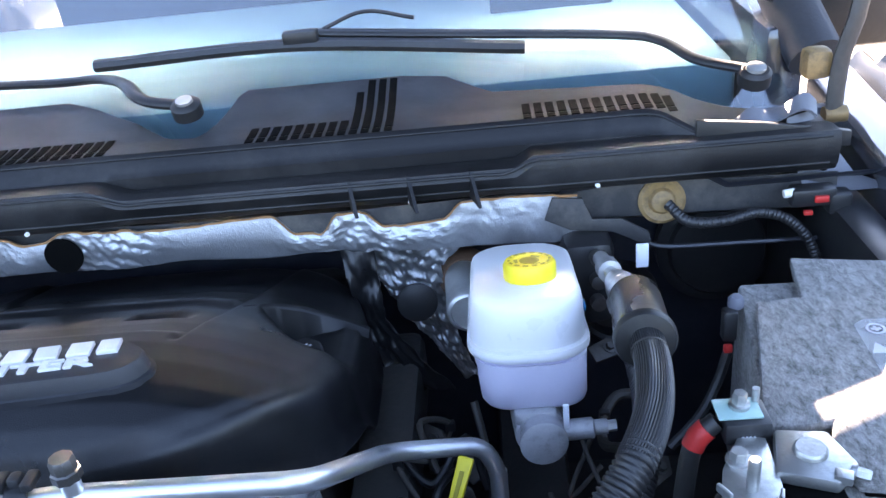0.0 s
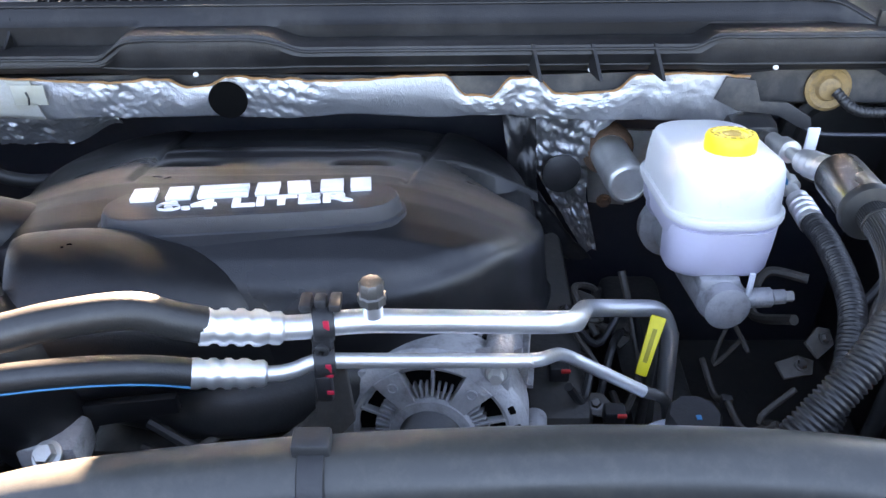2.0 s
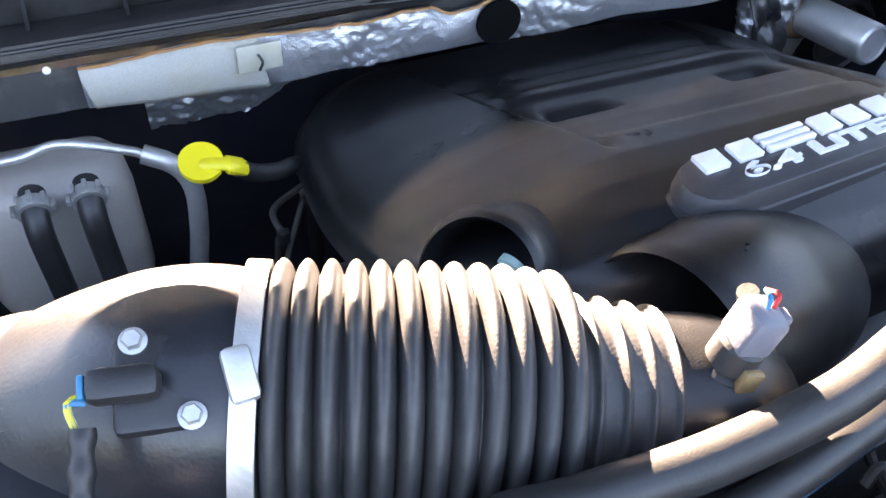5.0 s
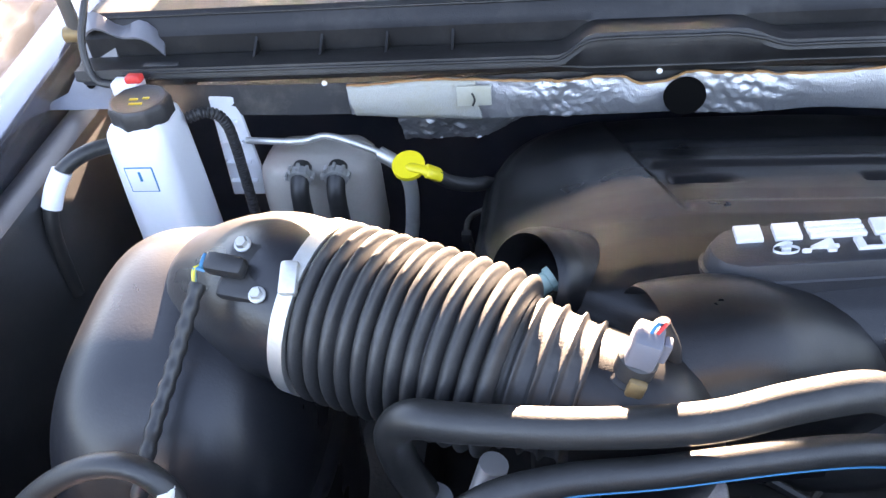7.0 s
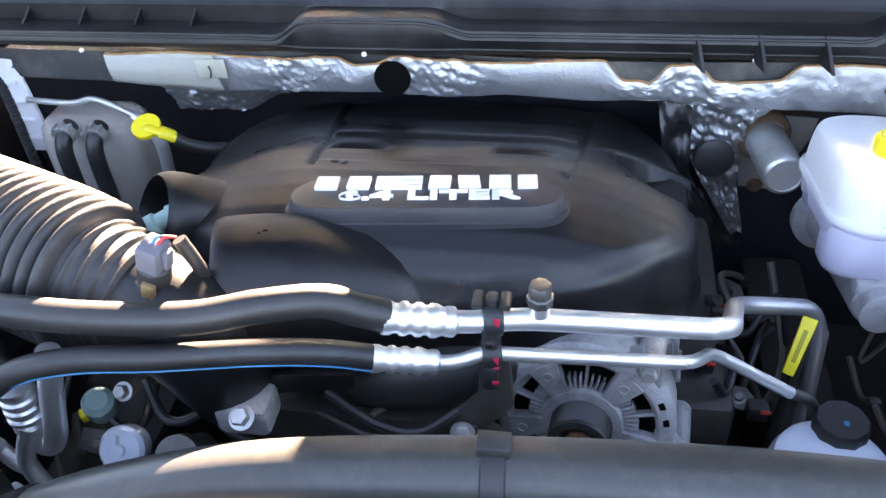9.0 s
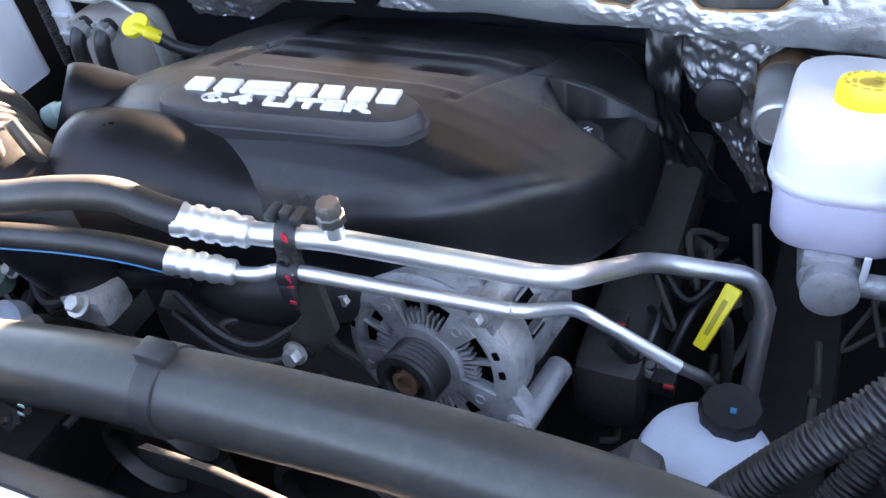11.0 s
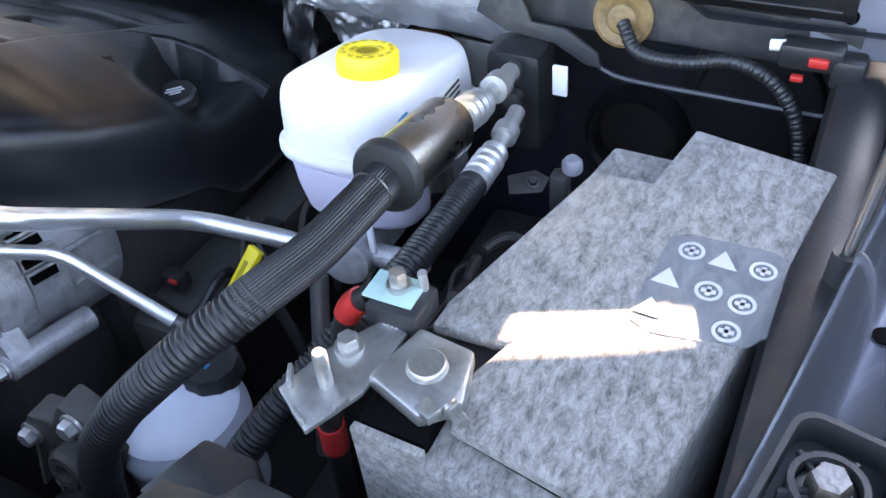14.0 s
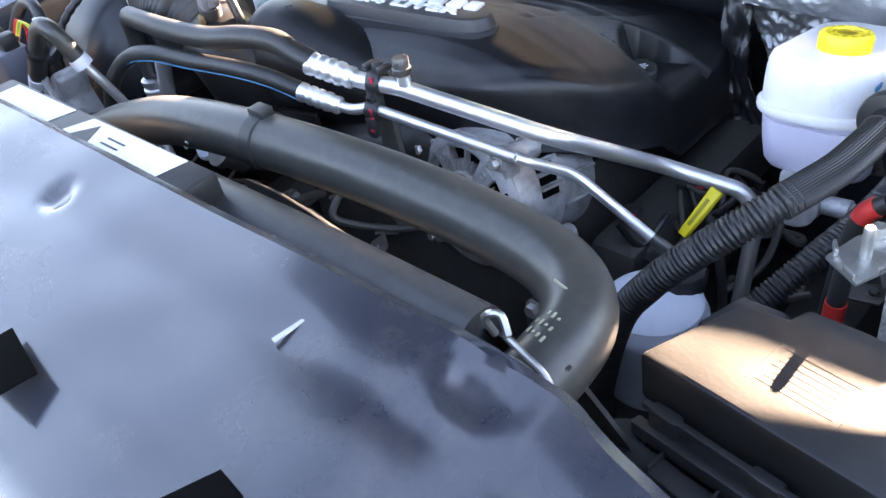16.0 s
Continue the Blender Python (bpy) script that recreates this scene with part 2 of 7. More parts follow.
def felt_material():
    m = mat("grey_felt", (0.20, 0.20, 0.205), 0.95, var=0.2, bump=0.0, spec=0.1, sheen=0.2)
    t = m.node_tree
    n, l = t.nodes, t.links
    co = n.new("ShaderNodeTexCoord")
    z = n.new("ShaderNodeTexNoise")
    z.inputs["Scale"].default_value, z.inputs["Detail"].default_value, z.inputs["Roughness"].default_value = 150.0, 7.0, 0.82
    z.inputs["Distortion"].default_value = 0.35
    mp = n.new("ShaderNodeMapping")
    mp.inputs["Rotation"].default_value = (0.0, 0.3, 0.5)
    mp.inputs["Scale"].default_value = (1.0, 0.5, 1.0)
    l.new(co.outputs["Object"], mp.inputs["Vector"])
    l.new(mp.outputs[0], z.inputs["Vector"])
    r = n.new("ShaderNodeValToRGB")
    r.color_ramp.elements[0].position, r.color_ramp.elements[0].color = 0.34, (0.070, 0.066, 0.060, 1)
    r.color_ramp.elements[1].position, r.color_ramp.elements[1].color = 0.68, (0.39, 0.37, 0.345, 1)
    l.new(z.outputs[0], r.inputs[0])
    l.new(r.outputs[0], n["Principled BSDF"].inputs["Base Color"])
    bb = n.new("ShaderNodeBump")
    bb.inputs["Strength"].default_value, bb.inputs["Distance"].default_value = 0.6, 0.002
    l.new(z.outputs[0], bb.inputs["Height"])
    l.new(bb.outputs[0], n["Principled BSDF"].inputs["Normal"])
    return m


M_FOIL = foil_material()
M_FELT = felt_material()


# ---- building helpers ----
def V(*a):
    return Vector(a)


def thing(name, base, label, category, group="", kind=""):
    """An empty at the thing's base, which carries its parts."""
    ob = new(name)
    ob.empty_display_size = 0.02
    ob.location = base
    return tagged(ob, label, category, group, kind)


def part(name, bm, material, parent=None, label="", smooth=38.0):
    """Links a bmesh, in world metres, as one mesh object under a thing or a part."""
    me = bpy.data.meshes.new(name)
    bmesh.ops.recalc_face_normals(bm, faces=bm.faces)
    if smooth:
        lim = radians(smooth)
        for f in bm.faces:
            f.smooth = True
        for e in bm.edges:
            if len(e.link_faces) == 2 and e.calc_face_angle(0.0) > lim:
                e.smooth = False
    bm.to_mesh(me)
    bm.free()
    me.materials.append(material)
    ob = new(name, me)
    if parent is not None:
        ob.parent = parent
        ob.matrix_parent_inverse = Matrix.Translation(-parent.location)
    if label:
        ob["label"] = label
    return ob


def solo(name, bm, material, label, category, group="", kind="", smooth=38.0):
    return tagged(part(name, bm, material, None, "", smooth), label, category, group, kind)


def spline(pts, n):
    """Evenly spaced points on a Catmull-Rom curve."""
    p = [Vector(q) for q in pts]
    p = [2 * p[0] - p[1]] + p + [2 * p[-1] - p[-2]]
    raw = []
    for i in range(1, len(p) - 2):
        for k in range(24):
            t = k / 24
            a, b, c, d = p[i - 1], p[i], p[i + 1], p[i + 2]
            raw.append(0.5 * (2 * b + (c - a) * t + (2 * a - 5 * b + 4 * c - d) * t * t + (3 * b - a - 3 * c + d) * t ** 3))
    raw.append(p[-2])
    s = [0.0]
    for a, b in zip(raw, raw[1:]):
        s.append(s[-1] + (b - a).length)
    out, j = [], 0
    for k in range(n):
        d = s[-1] * k / (n - 1)
        while j < len(s) - 2 and s[j + 1] < d:
            j += 1
        f = (d - s[j]) / max(s[j + 1] - s[j], 1e-9)
        out.append(raw[j].lerp(raw[j + 1], min(f, 1.0)))
    return out, s[-1]


def tube(pts, r, n=48, seg=16, caps=True, bm=None, squash=1.0, up=(0, 0, 1), flute=0.0):
    """A round tube along a smooth curve; r is a number or a function of (fraction, metres along)."""
    bm = bm or bmesh.new()
    path, length = spline(pts, n)
    rings = []
    side = None
    for i, p in enumerate(path):
        tan = (path[min(i + 1, n - 1)] - path[max(i - 1, 0)]).normalized()
        if side is None:
            side = tan.cross(Vector(up))
            if side.length < 1e-3:
                side = tan.cross(Vector((1, 0, 0)))
        side = (side - tan * side.dot(tan)).normalized()
        other = tan.cross(side)
        f = i / (n - 1)
        rad = r(f, f * length) if callable(r) else r
        rings.append([bm.verts.new(p + rad * (1 + flute * (k % 2)) * (math.cos(2 * math.pi * k / seg) * side + squash * math.sin(2 * math.pi * k / seg) * other))
                      for k in range(seg)])
    for a, b in zip(rings, rings[1:]):
        for k in range(seg):
            bm.faces.new((a[k], a[(k + 1) % seg], b[(k + 1) % seg], b[k]))
    if caps:
        bm.faces.new(rings[0][::-1])
        bm.faces.new(rings[-1])
    return bm


def frame_of(origin, axis):
    return Matrix.Translation(origin) @ Vector(axis).to_track_quat("Z", "Y").to_matrix().to_4x4()


def lathe(profile, origin, axis=(0, 0, 1), seg=32, bm=None, wave=None, caps=True):
    """Turns (radius, height) pairs about an axis; wave(angle, i) may scale the radius."""
    bm = bm or bmesh.new()
    m = frame_of(origin, axis)
    rings = []
    for i, (r, h) in enumerate(profile):
        if r < 1e-6:
            rings.append([bm.verts.new(m @ Vector((0, 0, h)))])
        else:
            rings.append([bm.verts.new(m @ Vector((r * (wave(a, i) if wave else 1) * math.cos(a), r * (wave(a, i) if wave else 1) * math.sin(a), h)))
                          for a in (2 * math.pi * k / seg for k in range(seg))])
    for a, b in zip(rings, rings[1:]):
        for k in range(seg):
            if len(a) == 1 and len(b) > 1:
                bm.faces.new((a[0], b[k], b[(k + 1) % seg]))
            elif len(b) == 1 and len(a) > 1:
                bm.faces.new((a[k], a[(k + 1) % seg], b[0]))
            elif len(a) > 1:
                bm.faces.new((a[k], a[(k + 1) % seg], b[(k + 1) % seg], b[k]))
    if caps and len(rings[0]) > 1:
        bm.faces.new(rings[0][::-1])
    if caps and len(rings[-1]) > 1:
        bm.faces.new(rings[-1])
    return bm


def prism(poly, h0, h1, m=None, bevel=0.0, bm=None, segs=2):
    """A polygon of the plane, drawn up from h0 to h1, in the frame m."""
    own = bmesh.new()
    a = [own.verts.new((x, y, h0)) for x, y in poly]
    f = own.faces.new(a)
    ext = bmesh.ops.extrude_face_region(own, geom=[f])
    bmesh.ops.translate(own, vec=(0, 0, h1 - h0), verts=[g for g in ext["geom"] if isinstance(g, bmesh.types.BMVert)])
    bmesh.ops.recalc_face_normals(own, faces=own.faces)
    if bevel:
        bmesh.ops.bevel(own, geom=list(own.edges), offset=bevel, segments=segs, profile=0.5, affect="EDGES", clamp_overlap=True)
    if m is not None:
        bmesh.ops.transform(own, matrix=m, verts=own.verts)
    return merge(bm, own)


def merge(bm, own):
    if bm is None:
        return own
    me = bpy.data.meshes.new("tmp")
    own.to_mesh(me)
    own.free()
    bm.from_mesh(me)
    bpy.data.meshes.remove(me)
    return bm


def box(c, size, m=None, bevel=0.004, bm=None, segs=2):
    """A bevelled block: centre, size, and a frame to place it in."""
    x, y, z = (s / 2 for s in size)
    t = Matrix.Translation(c)
    return prism([(-x, -y), (x, -y), (x, y), (-x, y)], -z, z, (m @ t) if m is not None else t, bevel, bm, segs)


def rounded(w, d, r, n=6):
    """A rounded rectangle about the origin."""
    out = []
    for cx, cy, a0 in ((w / 2 - r, d / 2 - r, 0), (-w / 2 + r, d / 2 - r, 90), (-w / 2 + r, -d / 2 + r, 180), (w / 2 - r, -d / 2 + r, 270)):
        for k in range(n + 1):
            a = radians(a0 + 90 * k / n)
            out.append((cx + r * math.cos(a), cy + r * math.sin(a)))
    return out


def loft(sections, bm=None, caps=True):
    """Skins closed loops of equal length."""
    bm = bm or bmesh.new()
    rings = [[bm.verts.new(p) for p in s] for s in sections]
    n = len(rings[0])
    for a, b in zip(rings, rings[1:]):
        for k in range(n):
            bm.faces.new((a[k], a[(k + 1) % n], b[(k + 1) % n], b[k]))
    if caps:
        bm.faces.new(rings[0][::-1])
        bm.faces.new(rings[-1])
    return bm


def strip(rows, thick=(0, 0, -0.003), bm=None):
    """A sheet from rows of points, given a thickness along a vector."""
    bm = bm or bmesh.new()
    t = Vector(thick)
    top = [[bm.verts.new(p) for p in r] for r in rows]
    low = [[bm.verts.new(Vector(p) + t) for p in r] for r in rows]
    nr, nc = len(rows), len(rows[0])
    for i in range(nr - 1):
        for j in range(nc - 1):
            bm.faces.new((top[i][j], top[i][j + 1], top[i + 1][j + 1], top[i + 1][j]))
            bm.faces.new((low[i][j], low[i + 1][j], low[i + 1][j + 1], low[i][j + 1]))
    for j in range(nc - 1):
        bm.faces.new((top[0][j], low[0][j], low[0][j + 1], top[0][j + 1]))
        bm.faces.new((top[-1][j], top[-1][j + 1], low[-1][j + 1], low[-1][j]))
    for i in range(nr - 1):
        bm.faces.new((top[i][0], top[i + 1][0], low[i + 1][0], low[i][0]))
        bm.faces.new((top[i][-1], low[i][-1], low[i + 1][-1], top[i + 1][-1]))
    return bm


def bolt(origin, axis, r, h=None, bm=None):
    """A hexagon head on a washer."""
    h = h or r * 0.9
    bm = lathe([(r * 1.35, 0), (r * 1.35, h * 0.25), (r * 1.05, h * 0.3)], origin, axis, 20, bm)
    lathe([(r, h * 0.3), (r, h * 0.9), (r * 0.85, h * 1.1), (0, h * 1.1)], origin, axis, 6, bm)
    return bm


def lettering(name, body, size, m, material, parent, depth=0.002, label="", align="CENTER", heavy=0.0):
    cu = bpy.data.curves.new(name, "FONT")
    cu.body, cu.size, cu.extrude, cu.bevel_depth = body, size, depth, 0.0
    cu.align_x, cu.align_y, cu.offset = align, "CENTER", heavy
    tmp = bpy.data.objects.new(name + "_curve", cu)
    scene.collection.objects.link(tmp)
    me = bpy.data.meshes.new_from_object(tmp.evaluated_get(bpy.context.evaluated_depsgraph_get()))
    bpy.data.objects.remove(tmp)
    bpy.data.curves.remove(cu)
    bm = bmesh.new()
    bm.from_mesh(me)
    bpy.data.meshes.remove(me)
    bmesh.ops.transform(bm, matrix=m, verts=bm.verts)
    return part(name, bm, material, parent, label, smooth=30)


def smoothstep(a, b, x):
    t = min(max((x - a) / (b - a), 0.0), 1.0)
    return t * t * (3 - 2 * t)


def interp(x, xs, ys):
    return float(np.interp(x, xs, ys))


# ---- ground and the truck's body round the bay ----
CX = -0.37


def build_ground():
    bm = bmesh.new()
    bmesh.ops.create_grid(bm, x_segments=24, y_segments=24, size=400)
    solo("ground", bm, M_GROUND, "pale dry concrete ground in low sun", "ground", kind="structure")


build_ground()


def build_backdrop():
    """Dark distant tree line that closes the horizon all round, below the sun."""
    rows = []
    n = 240
    for v in (0.0, 0.55, 0.8, 1.0):
        row = []
        for i in range(n + 1):
            a = 2 * math.pi * i / n
            h = 8.6 + 1.2 * noise.noise((3 * math.cos(a), 3 * math.sin(a), 1.0)) + 0.8 * v * noise.noise((22 * math.cos(a), 22 * math.sin(a), 5.0 + v))
            r = 46 + 2.0 * v + 1.5 * noise.noise((9 * math.cos(a), 9 * math.sin(a), 3.0 * v))
            row.append(V(r * math.cos(a), r * math.sin(a), h * v))
        rows.append(row)
    solo("backdrop", strip(rows, (0.0, 0.0, -0.05)), M_TREES, "dark distant tree line round the yard", "tree line", kind="structure", smooth=80)


build_backdrop()


def panel_z(x, y):
    """Height of the grille panel below the windscreen."""
    return interp(y, (1.046, 1.09, 1.13, 1.165, 1.185, 1.23), (1.366, 1.366, 1.371, 1.380, 1.386, 1.390)) - 0.026 * smoothstep(0.25, 0.33, x) * max(1.3 - y, 0) / 0.26


def build_cowl():
    c = thing("cowl", (CX, 1.05, 1.29), "dusty black plastic cowl with grilles below the windscreen", "cowl")
    xs = [i * 0.01 for i in range(-118, 46)]

    def ridge(x):
        return 0.022 * (1 - smoothstep(-0.61, -0.57, x)) + 0.014 * (smoothstep(-0.42, -0.37, x)) - 0.012 * smoothstep(0.09, 0.11, x)
    rows = []
    for y, z in ((1.004, 1.296), (0.985, 1.300), (0.978, 1.304), (0.974, 1.312), (0.972, 1.34), (0.978, 1.350), (1.0, 1.349), (1.02, 1.345)):
        rows.append([V(x, y + 0.35 * ridge(x) * (1.33 - z) / 0.03, z - (ridge(x) if z > 1.33 else 0.0)) for x in xs])
    part("shelf", strip(rows, (0, 0.002, -0.003)), M_COWL, c, "black plastic shelf with a stepped edge")
    for x in (-0.103, -0.034, 0.038):
        bm = prism([(-0.030, 0.0), (0.006, 0.0), (0.006, 0.034), (0.0, 0.034)], -0.002, 0.002, Matrix.Translation((x, 0.974, 1.303)) @ Matrix.Rotation(radians(107), 4, "Z") @ Matrix.Rotation(radians(90), 4, "X"))
        part("rib", bm, M_COWL, c)
    for x in (-0.965, -0.885, -0.807, -0.73):
        bm = prism([(0.984, 1.322), (1.03, 1.322), (1.036, 1.363), (1.028, 1.354), (1.018, 1.338)], -0.0016, 0.0016, Matrix(((0, 0, 1, x), (1, 0, 0, 0), (0, 1, 0, 0), (0, 0, 0, 1))))
        part("rib", bm, M_COWL, c)
    # rounded beads along the steps
    for nm, y0, z0, k, r in (("front_bead", 0.974, 1.311, 0.0, 0.0016), ("step_bead", 0.9725, 1.346, 1.0, 0.0020)):
        part(nm, tube([(x, y0 + 0.35 * ridge(x) * (1.33 - z0) / 0.03 * (1 if k == 0 else 0.4), z0 - k * ridge(x)) for x in xs[6::3]], r, n=220, seg=8), M_COWL, c, "thin moulded bead")

    def lip_y(x):
        return -0.045 * smoothstep(0.24, 0.33, x)
    rows = [[V(x, 1.0195, 1.344 - max(ridge(x), 0.0)) for x in xs]]
    for y, z in ((1.02, 1.345), (1.028, 1.352), (1.034, 1.366), (1.040, 1.3695), (1.046, 1.366)):
        rows.append([V(x, y + lip_y(x), z - 0.026 * smoothstep(0.25, 0.33, x)) for x in xs])
    part("lip", strip(rows, (0, 0.0, -0.003)), M_COWL, c, "rounded front lip of the grille panel")
    part("lip_bead", tube([(x, 1.0335 + lip_y(x), 1.3655 - 0.026 * smoothstep(0.25, 0.33, x)) for x in xs[::3]], 0.0017, n=160, seg=8), M_COWL, c, "thin moulded bead")
    # the panel sweeps forward round both wiper pivots
    back = lambda x: interp(x, (-1.2, -0.52, -0.40, -0.345, -0.305, -0.285, -0.265, -0.05, 0.01, 0.07, 0.30, 0.36, 0.40), (1.20, 1.212, 1.14, 1.09, 1.085, 1.13, 1.20, 1.20, 1.185, 1.14, 1.125, 1.085, 1.07))
    rows = []
    for k in range(13):
        u = k / 12
        rows.append([V(x, 1.046 + lip_y(x) * (1 - u) + (back(x) - 1.046) * u, panel_z(x, 1.046 + (back(x) - 1.046) * u)) for x in xs])
    rows.append([V(x, back(x) + 0.004, panel_z(x, back(x)) - 0.004) for x in xs])
    rows.append([V(x, back(x) + 0.005, panel_z(x, back(x)) - 0.03) for x in xs])
    part("grille_panel", strip(rows, (0, 0.0, -0.003)), M_COWL, c)

    # slots are black strips on the uncut panel, painted shade instead of holes
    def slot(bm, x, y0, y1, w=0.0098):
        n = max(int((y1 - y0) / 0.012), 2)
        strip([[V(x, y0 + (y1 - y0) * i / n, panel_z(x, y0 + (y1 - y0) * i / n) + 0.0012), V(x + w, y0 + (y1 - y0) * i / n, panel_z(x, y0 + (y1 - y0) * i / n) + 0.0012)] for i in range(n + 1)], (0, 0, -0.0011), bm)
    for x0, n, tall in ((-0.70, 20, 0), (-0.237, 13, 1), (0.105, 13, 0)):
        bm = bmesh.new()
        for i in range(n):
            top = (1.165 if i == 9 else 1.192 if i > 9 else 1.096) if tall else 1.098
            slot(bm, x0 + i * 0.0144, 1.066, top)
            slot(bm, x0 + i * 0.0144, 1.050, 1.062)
        part("grille", bm, M_SHADE, c, "black strips for the shade in the intake slots")
    return c


build_cowl()


def build_firewall():
    w = thing("firewall", (CX, 1.2, 0.6), "dark painted steel firewall behind the engine", "firewall", kind="structure")
    part("panel", box((CX, 1.21, 0.98), (1.80, 0.02, 0.62), bevel=0.003), M_PAINTIN, w)
    rows = []
    xs = [-1.10 + 0.02 * i for i in range(79)]
    for y, z in ((1.0, 1.290), (0.998, 1.262), (1.0, 1.248), (1.02, 1.236), (1.2, 1.226)):
        rows.append([V(x, y + 0.02 * math.sin(x * 9) * 0.3, z) for x in xs])
    part("flange", strip(rows, (0, 0.002, -0.002)), M_FLANGE, w, "painted steel flange above the firewall")
    return w


build_firewall()


def crumple(x, z, seed, fold=0.006):
    """Creased metal foil: folds in several directions at three scales."""
    h = 0.0
    for ang, freq, amp in ((0.5, 30, 0.40), (1.9, 55, 0.34), (2.6, 110, 0.26), (1.2, 170, 0.20), (0.1, 260, 0.12)):
        u, w = x * math.cos(ang) + z * math.sin(ang), z * math.cos(ang) - x * math.sin(ang)
        h += amp * (abs(noise.noise((u * freq, w * freq * 0.35, seed + ang))) - 0.25)
    return fold * 1.6 * h


def build_foil():
    f = thing("heat_shield", (CX, 1.0, 1.05), "crinkled silver foil heat shield with a torn orange edge", "heat shield")
    xs = [-0.858 + 0.0025 * i for i in range(408)]

    def top(x):
        z = 1.291 + 0.003 * math.sin(x * 23) + 0.0025 * noise.noise((x * 45, 0.0, 2.0))
        for cx, w, d in ((-0.505, 0.022, 0.012), (-0.165, 0.026, 0.026), (-0.035, 0.045, 0.020)):
            z -= d * (smoothstep(cx - w - 0.016, cx - w + 0.012, x) - smoothstep(cx + w - 0.012, cx + w + 0.016, x))
        return z

    def low(x):
        return 1.240 + 0.005 * noise.noise((x * 11, 3.0, 0.0)) - 0.010 * smoothstep(-0.25, 0.1, x) + 0.006 * smoothstep(-0.7, -0.84, x)

    def wild(x):
        return 0.04 + 0.96 * max(math.exp(-((x + 0.60) / 0.06) ** 2), math.exp(-((x + 0.42) / 0.06) ** 2), math.exp(-((x + 0.10) / 0.07) ** 2), 0.35 * smoothstep(-0.1, 0.0, x))
    rows = []
    for k in range(25):
        rows.append([V(x, 0.990 - 0.004 * math.sin(math.pi * k / 24) - wild(x) * crumple(x, k * 0.0022, 1.0, 0.009), top(x) + (low(x) - top(x)) * k / 24) for x in xs])
    part("foil_strip", strip(rows, (0, 0.002, 0)), M_FOIL, f, smooth=88)
    part("torn_edge", strip([[V(x, 0.9875 - wild(x) * crumple(x, 0.0, 1.0, 0.009), top(x) + 0.0010 + 0.0006 * math.sin(x * 140)) for x in xs],
                             [V(x, 0.9865 - wild(x) * crumple(x, 0.0, 1.0, 0.009), top(x) - 0.0010) for x in xs]], (0, 0.002, 0)), M_TAPE, f, "torn orange foam edge")
    # foil is uncut here; a black disc paints the hole's shade
    part("hole", lathe([(0.0235, 0.0), (0.0235, 0.004), (0.0, 0.004)], (-0.469, 0.985, 1.266), (0, -1, 0), 28), M_SHADE, f, "black disc for the shade in a round hole")
    rows = []
    for k in range(76):
        v = k / 75
        x0, x1 = interp(v, (0, 0.4, 1), (-0.125, -0.085, 0.0)), interp(v, (0, 0.08, 0.2, 0.6, 1), (0.055, 0.02, -0.014, -0.008, 0.02))
        rows.append([V(x0 + (x1 - x0) * i / 47, 1.035 + 0.05 * v - crumple(x0 + (x1 - x0) * i / 47, k * 0.0036, 9.0, 0.022), 1.232 - 0.27 * v) for i in range(48)])
    part("foil_side", strip(rows, (0, 0.003, 0)), M_FOIL, f, "crumpled foil beside the engine cover", smooth=88)
    rows = []
    for k in range(40):
        v = k / 39
        rows.append([V(-0.812 + i * 0.0024, 1.02 + 0.04 * v - crumple(-0.812 + i * 0.0024, k * 0.0020, 3.0, 0.014), 1.238 - 0.072 * v * (1 - 0.45 * smoothstep(0.55, 1.0, i / 73))) for i in range(74)])
    part("foil_flap", strip(rows, (0, 0.003, 0)), M_FOIL, f, "hanging crumpled foil flap", smooth=88)
    rows = []
    for k in range(22):
        v = k / 21
        x0, x1 = interp(v, (0, 0.5, 1), (-0.135, -0.12, -0.09)), interp(v, (0, 0.5, 0.75, 1), (-0.092, -0.087, -0.050, -0.008))
        rows.append([V(x0 + (x1 - x0) * i / 13, 1.005 - 0.03 * v - crumple(x0 + (x1 - x0) * i / 13, k * 0.0095, 17.0, 0.03), 1.236 - 0.21 * v) for i in range(14)])
    part("black_film", strip(rows, (0, 0.002, 0)), M_FILM, f, "creased black film beside the engine cover", smooth=88)
    rows = []
    for k in range(9):
        v = k / 8
        rows.append([V(x + 0.006 * v, 0.9855 - 0.004 * math.sin(math.pi * v) - wild(x) * crumple(x, v * 0.0528, 1.0, 0.009), top(x) - 0.001 + (low(x) - top(x) + 0.002) * v) for x in xs[:62]])
    part("cloth_tape", strip(rows, (0, 0.001, 0)), M_CLOTH, f, "dull stained pale cloth tape", smooth=88)
    st = part("sticker", box((-0.707, 0.978, 1.277), (0.040, 0.002, 0.026), bevel=0.0005), M_STICKER, f, "stained pale sticker")
    part("sticker_tear", tube([(-0.709, 0.975, 1.282), (-0.706, 0.972, 1.275), (-0.709, 0.974, 1.266)], 0.0013, n=8, seg=6), M_PLASTIC, st, "small dark clip")
    part("seal_disc", lathe([(0.027, 0), (0.027, 0.004), (0.024, 0.006), (0, 0.006)], (-0.050, 1.038, 1.128), (0.1, -1, 0.15), 28), M_PLASTIC, f, "black round plug")
    for x, z in ((-0.5, 1.30), (-0.034, 1.302), (0.182, 1.303), (-0.88, 1.298)):
        part("push_pin", lathe([(0.0034, 0), (0.003, 0.002), (0, 0.003)], (x, 0.976, z + 0.002), (0, -0.6, 1), 14), M_PAPER, f, "white push pin")
    return f


build_foil()


